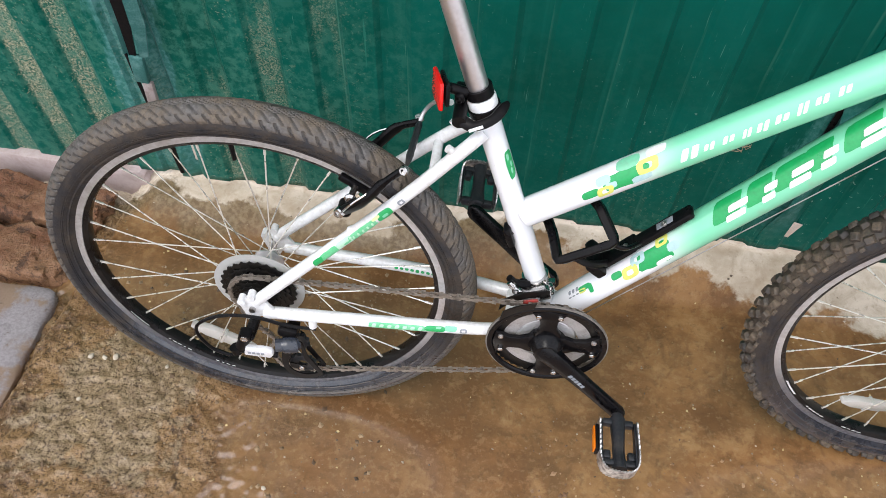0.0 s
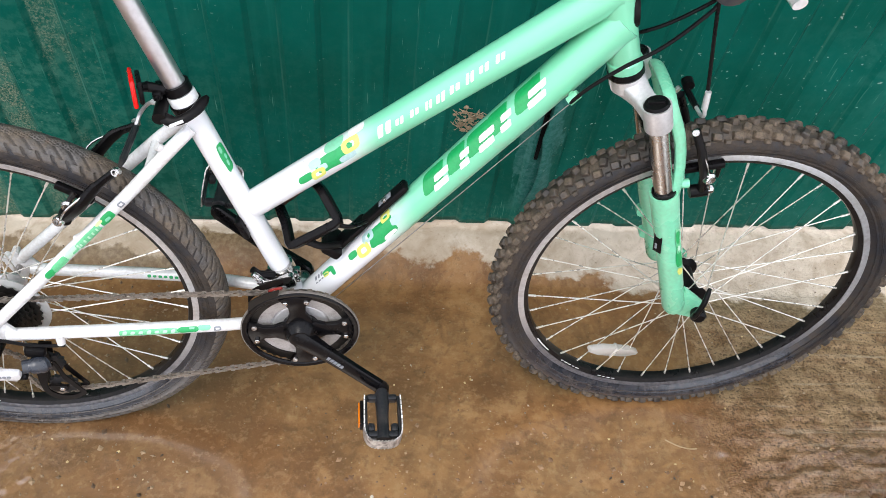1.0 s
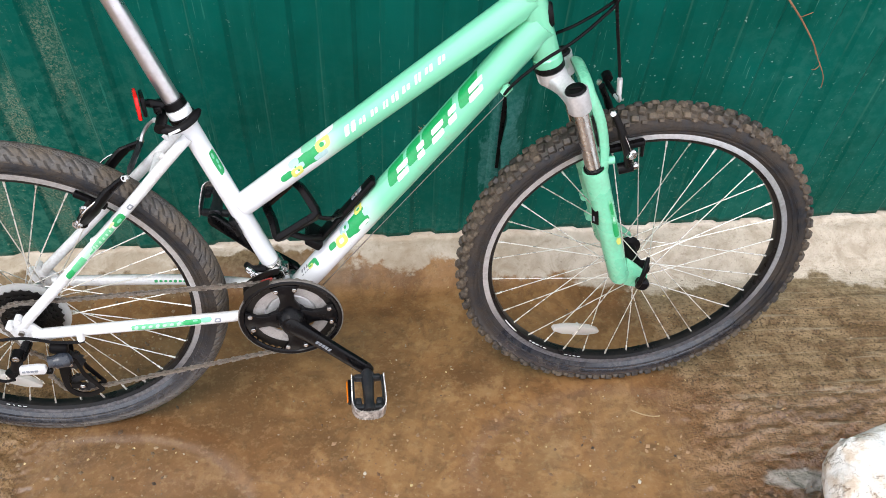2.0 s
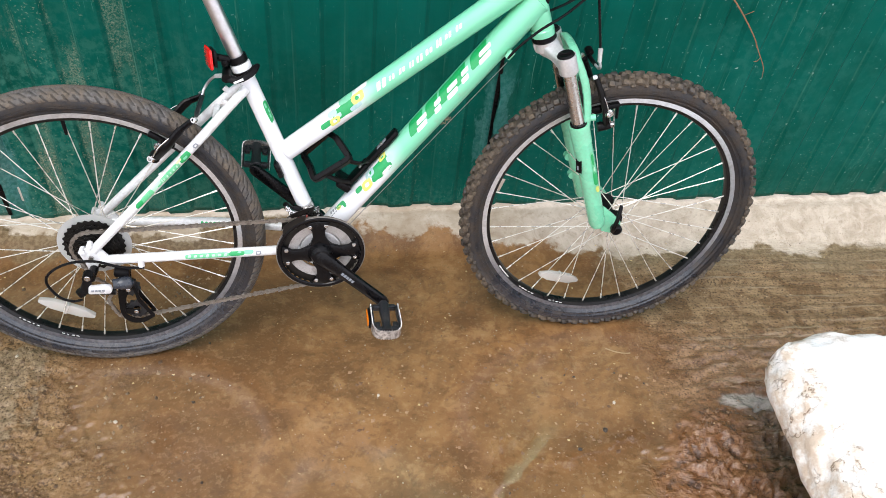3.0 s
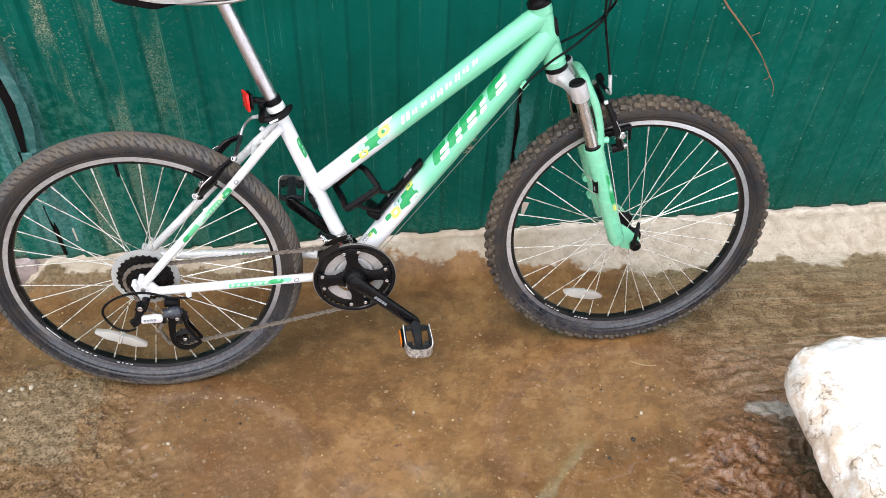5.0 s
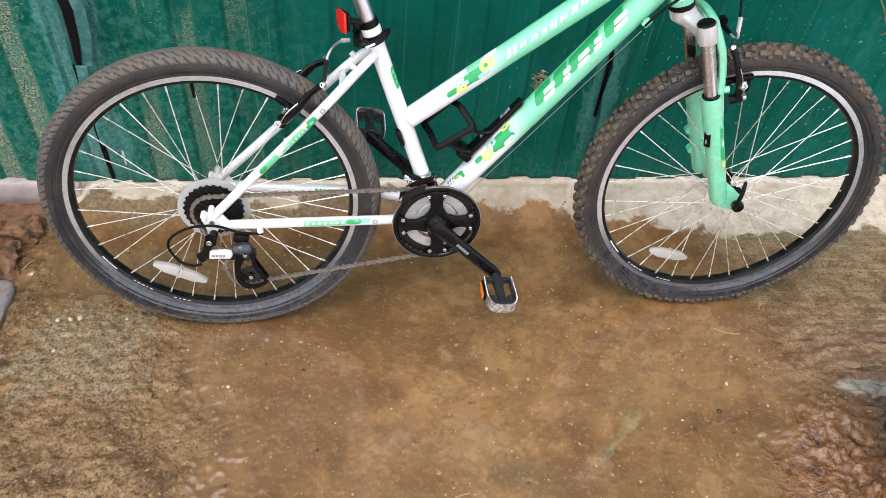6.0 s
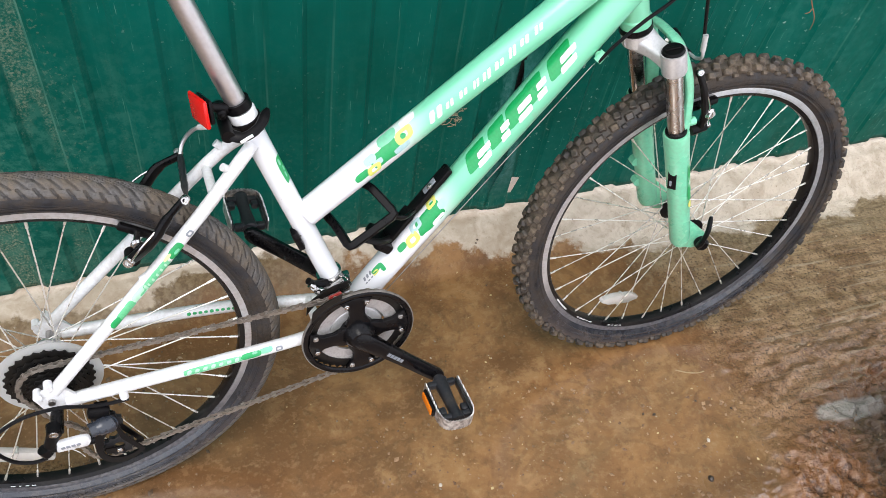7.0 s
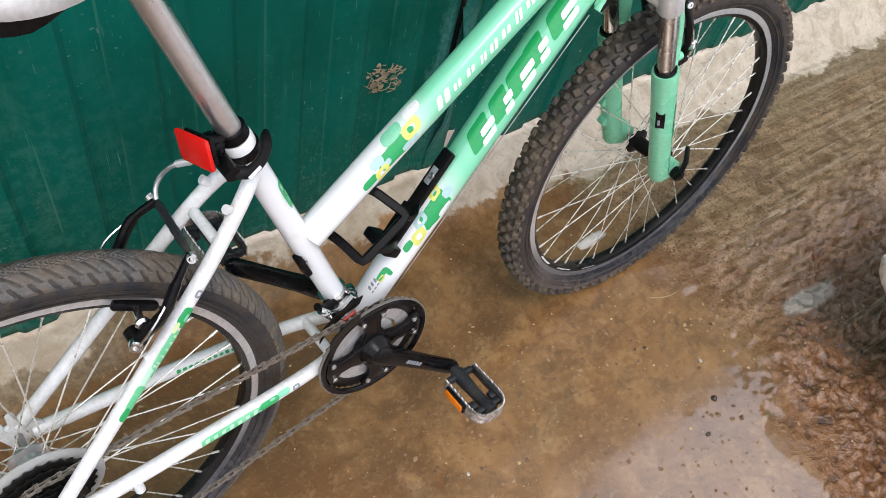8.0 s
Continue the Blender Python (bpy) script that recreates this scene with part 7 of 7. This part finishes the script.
def seam_strips():
    """The folded edges that stand open where two sheets meet."""
    # a black strip stands in for the shade inside the open seam
    for x0, rows in ((0.418, ((0.60, 0.006), (0.46, 0.010), (0.30, 0.007))),):
        bm = bmesh.new()
        loops = []
        for z, w in rows:
            x = x0 + (0.018 if z > 0.5 and x0 < 0 else 0.0)
            loops.append([(x - w / 2, -0.0065, z), (x + w / 2, -0.0065, z), (x + w / 2, -0.0035, z), (x - w / 2, -0.0035, z)])
        rings(bm, loops)
        part("seam_shade", bm, BLACK, fence)
    bm = bmesh.new()
    block(bm, (0.026, 0.012, 0.064), Matrix.Translation((-0.771, -0.034, 0.392)) @ Matrix.Rotation(radians(5), 4, "Y"), 0.003)
    part("edge_fold", bm, TEAL, fence, "chalky teal fold of the torn sheet edge")
    bm = bmesh.new()
    block(bm, (0.020, 0.010, 0.060), Matrix.Translation((-0.768, -0.034, 0.330)) @ Matrix.Rotation(radians(4), 4, "Y"), 0.002)
    part("edge_fold", bm, RUST, fence, "rusty bare fold of the torn sheet edge")
    # black strips laid in front of the torn seam draw its shadowed gap
    for rows in (((0.84, -0.806, 0.016), (0.74, -0.792, 0.020), (0.64, -0.772, 0.023), (0.56, -0.762, 0.023), (0.49, -0.766, 0.019), (0.425, -0.773, 0.012)), ((0.425, -0.786, 0.004), (0.37, -0.784, 0.006), (0.29, -0.782, 0.005)), ((0.235, -0.790, 0.010), (0.15, -0.787, 0.013), (0.060, -0.786, 0.008))):
        bm = bmesh.new()
        loops = []
        for z, x, w in rows:
            front = -0.036 if z > 0.26 else -0.012
            loops.append([(x - w / 2, front, z), (x + w / 2, front, z), (x + w / 2, front + 0.003, z), (x - w / 2, front + 0.003, z)])
        rings(bm, loops)
        part("seam_shade", bm, BLACK, fence)
    # lips of bare sheet bent out along the gap
    for rows in (((0.74, -0.808, 0.010), (0.64, -0.789, 0.011), (0.56, -0.779, 0.010), (0.49, -0.781, 0.009), (0.42, -0.786, 0.005)), ((0.74, -0.770, 0.022), (0.64, -0.748, 0.026), (0.56, -0.739, 0.024), (0.49, -0.744, 0.022), (0.42, -0.754, 0.012))):
        bm = bmesh.new()
        loops = []
        for z, x, w in rows:
            ragged = 0.004 * fbm(30 * z, x, 0.0, 2)
            loops.append([(x - w / 2, -0.036, z), (x + w / 2 + ragged, -0.030, z), (x + w / 2 + ragged, -0.028, z), (x - w / 2, -0.033, z)])
        rings(bm, loops)
        part("bent_lip", bm, TEAL, fence, "chalky teal lip of sheet bent out along the gap")


seam_strips()


def rough_block(name, size, m, seed, mat, label, category, rough=0.08, cuts=5, group=""):
    """A broken, weathered block."""
    bm = bmesh.new()
    bmesh.ops.create_cube(bm, size=1.0)
    bmesh.ops.subdivide_edges(bm, edges=bm.edges, cuts=cuts, use_grid_fill=True)
    for v in bm.verts:
        c = v.co.copy()
        r = (abs(2 * c.x) ** 12 + abs(2 * c.y) ** 12 + abs(2 * c.z) ** 12) ** (1 / 12)
        c = c / max(r, 0.4)
        p = Vector((c.x * size[0], c.y * size[1], c.z * size[2]))
        n = fbm(p.x * 9 + seed, p.y * 9, p.z * 9, 4) + 0.5 * fbm(p.x * 38 + seed, p.y * 38, p.z * 38, 3)
        v.co = p * (1 + rough * n)
    return thing(name, label, category, group, bm=bm, mat=mat, m=m)


BEAM = plain("pinkish_concrete", (0.42, 0.345, 0.33), 0.6, dirt=(0.24, 0.175, 0.15), amount=0.5, scale=16)
for x, y, sx, sy, sz, turn, mat, nm, label, seed in (
        (-1.100, -0.470, 0.30, 0.31, 0.09, 3, PAVER, "stone", "wet grey flat stone beside the concrete slab", 1),
        (-1.07, -0.735, 0.22, 0.16, 0.10, -10, EARTH, "brick", "broken clay brick beside the concrete slab", 2),
        (-1.11, -0.232, 0.27, 0.13, 0.10, 4, EARTH, "brick", "worn clay brick, half sunk in mud", 3),
        (-1.10, -0.100, 0.26, 0.115, 0.11, -3, EARTH, "brick", "worn muddy clay brick below the fence", 4)):
    rough_block(nm, (sx, sy, sz), Matrix.Translation((x, y, ground_height(x, y, False) - (0.038 if mat is EARTH else 0.050))) @ pose(0, 0, 0, -5, 3, turn), seed, mat, label, nm, 0.22 if mat is EARTH else 0.04, 18, "stones by the slab")
rough_block("concrete_beam", (1.6, 0.10, 0.10), Matrix.Translation((-1.70, 0.035, -0.012)), 9, BEAM, "pinkish weathered concrete beam under the fence", "beam", 0.03, 9)

# ---- the snow block ----


def snow_block():
    bm = bmesh.new()
    bmesh.ops.create_cube(bm, size=1.0)
    bmesh.ops.subdivide_edges(bm, edges=bm.edges, cuts=44, use_grid_fill=True)
    for v in bm.verts:
        c = v.co.copy()
        r = (abs(2 * c.x) ** 10 + abs(2 * c.y) ** 10 + abs(2 * c.z) ** 8) ** (1 / 9.0)
        c = c / r
        # undercut at the foot
        under = step(0.26, -0.30, c.z)
        p = Vector((1.184 + c.x * 0.70 * (1 - 0.55 * under), -1.072 + c.y * 0.72 * (1 - 0.46 * under), 0.268 + c.z * 0.335))
        n = fbm(p.x * 3.2, p.y * 3.2, p.z * 3.2, 3)
        fine = fbm(p.x * 19, p.y * 19, p.z * 19, 3) + 0.45 * fbm(p.x * 46, p.y * 46, p.z * 46, 2)
        out = Vector((c.x, c.y, c.z * 0.9)).normalized()
        lean = 0.30 * (p.x - 0.87)
        p += Vector((1, 0, 0)) * 0.16 * n * step(1.22, 1.5, p.x) + Vector((0, 1, 0)) * 0.16 * n * step(-1.15, -1.40, p.y) - Vector((0.20, 0, 0)) * step(1.2, 1.5, p.x) * step(-1.1, -1.4, p.y)
        v.co = p + out * (0.026 * n + 0.011 * fine - 0.016 * step(0.25, 0.0, abs(c.z + 0.02 + 0.05 * n)) * abs(fine)) + Vector((0, 0, lean * max(c.z, 0)))
    thing("snow_block", "large lump of old snow, white on top, muddy sides", "snow", bm=bm, mat=SNOW)


snow_block()

# ---- loose grit ----


def scatter(name, label, count, seed, mat, small, large, flat, xs, ys):
    rng = random.Random(seed)
    verts, faces = [], []
    shape = [Vector(p) for p in ((1, 0, 0), (-1, 0, 0), (0, 1, 0), (0, -1, 0), (0, 0, 1), (0, 0, -1))]
    tri = ((0, 2, 4), (2, 1, 4), (1, 3, 4), (3, 0, 4), (2, 0, 5), (1, 2, 5), (3, 1, 5), (0, 3, 5))
    for _ in range(count):
        x, y = rng.uniform(*xs), rng.uniform(*ys)
        if fbm(4 * x, 4 * y, seed, 3) < rng.uniform(-0.5, 0.25):
            continue
        r = small + (large - small) * rng.random() ** 3
        m = Matrix.Translation((x, y, ground_height(x, y) + r * flat * 0.35)) @ Euler((rng.uniform(-0.3, 0.3), rng.uniform(-0.3, 0.3), rng.uniform(0, 6.3))).to_matrix().to_4x4()
        base = len(verts)
        stretch = rng.uniform(0.5, 1.0)
        verts += [m @ Vector((p.x * r * rng.uniform(0.8, 1.2), p.y * r * stretch, p.z * r * flat)) for p in shape]
        faces += [tuple(base + i for i in f) for f in tri]
    mesh = bpy.data.meshes.new(name)
    mesh.from_pydata(verts, [], faces)
    mesh.materials.append(mat)
    tagged(new(name, mesh), label, name, kind="stuff")


def speckle(name, dark, light):
    m = Nodes(name, 0.6)
    g = m.add("ShaderNodeNewGeometry")
    m.colour(m.mix(g.outputs["Random Per Island"], dark, light))
    return m.mat


scatter("grit", "small pale stones and grit scattered on wet ground", 1700, 21, speckle("grit_stone", (0.10, 0.066, 0.038), (0.40, 0.32, 0.22)), 0.0008, 0.0034, 0.6, (-1.0, 1.5), (-1.3, -0.06))
scatter("chaff", "flakes of straw and seed husks on the ground", 1000, 33, speckle("straw_flake", (0.26, 0.16, 0.06), (0.58, 0.45, 0.22)), 0.0012, 0.0044, 0.16, (-1.0, 1.4), (-1.3, -0.1))
scatter("dark_crumbs", "dark crumbs of soil on the wet ground", 200, 45, speckle("soil_crumb", (0.035, 0.020, 0.010), (0.09, 0.055, 0.03)), 0.0018, 0.0052, 0.7, (-1.0, 1.4), (-1.3, -0.06))
scatter("mud_crumbs", "soft brown flecks of mud lying in the water film", 1900, 57, speckle("mud_fleck", (0.11, 0.050, 0.018), (0.34, 0.205, 0.105)), 0.0016, 0.0068, 0.30, (0.0, 1.1), (-1.25, -0.45))
scatter("clay_crumbs", "loose crumbs of clay on the rough concrete", 1500, 61, speckle("clay_crumb", (0.07, 0.038, 0.016), (0.29, 0.195, 0.105)), 0.0016, 0.0070, 0.45, (-1.0, -0.25), (-1.2, -0.08))

# ---- single stones and straws that lie about ----
PALESTONE = plain("pale_pebble", (0.50, 0.44, 0.35), 0.6, dirt=(0.25, 0.18, 0.11), amount=0.5, scale=90)
DARKSTONE = plain("dark_pebble", (0.030, 0.022, 0.016), 0.4, dirt=(0.14, 0.09, 0.05), amount=0.4, scale=90)
STRAW = plain("old_straw", (0.33, 0.235, 0.125), 0.7, dirt=(0.24, 0.15, 0.07), amount=0.5, scale=80)


def pebble(x, y, r, mat, label, seed):
    bm = bmesh.new()
    bmesh.ops.create_icosphere(bm, subdivisions=2, radius=r)
    for v in bm.verts:
        k = 1 + 0.35 * noise.noise(v.co * (1.1 / r) + Vector((seed * 3.7, 0, 0)))
        v.co = Vector((v.co.x * k, v.co.y * k * 0.8, v.co.z * k * 0.62))
    thing("pebble", label, "pebble", "pebbles on the ground", bm=bm, mat=mat, m=Matrix.Translation((x, y, ground_height(x, y) + 0.35 * r)) @ Matrix.Rotation(seed * 1.3, 4, "Z"))


for k, (x, y, r) in enumerate(((-0.770, -0.440, 0.0070), (-0.788, -0.446, 0.0055), (-0.816, -0.447, 0.0060), (-0.668, -0.444, 0.0050), (-0.800, -0.534, 0.0045), (0.636, -0.650, 0.0045), (-0.420, -0.640, 0.0045), (0.120, -0.600, 0.0040))):
    pebble(x, y, r, PALESTONE, "small pale pebble on the wet concrete", k + 1)
pebble(0.596, -0.722, 0.0062, DARKSTONE, "dark round pebble lying in the water film", 11)
pebble(0.530, -0.767, 0.0046, DARKSTONE, "small dark pebble lying in the silt", 12)


def straw(points, r):
    bm = bmesh.new()
    tube(bm, smooth_path([(x, y, ground_height(x, y) + r * 0.8) for x, y in points], 6), r, 6, 0.6)
    thing("straw", "bent pale piece of straw on the wet ground", "straw", "straws on the ground", bm=bm, mat=STRAW)


straw([(0.661, -0.488), (0.682, -0.500), (0.702, -0.506), (0.717, -0.506)], 0.0013)
straw([(-0.985, -0.262), (-0.965, -0.255), (-0.950, -0.238), (-0.942, -0.222)], 0.0014)
straw([(0.030, -0.905), (0.044, -0.900), (0.058, -0.897)], 0.0012)
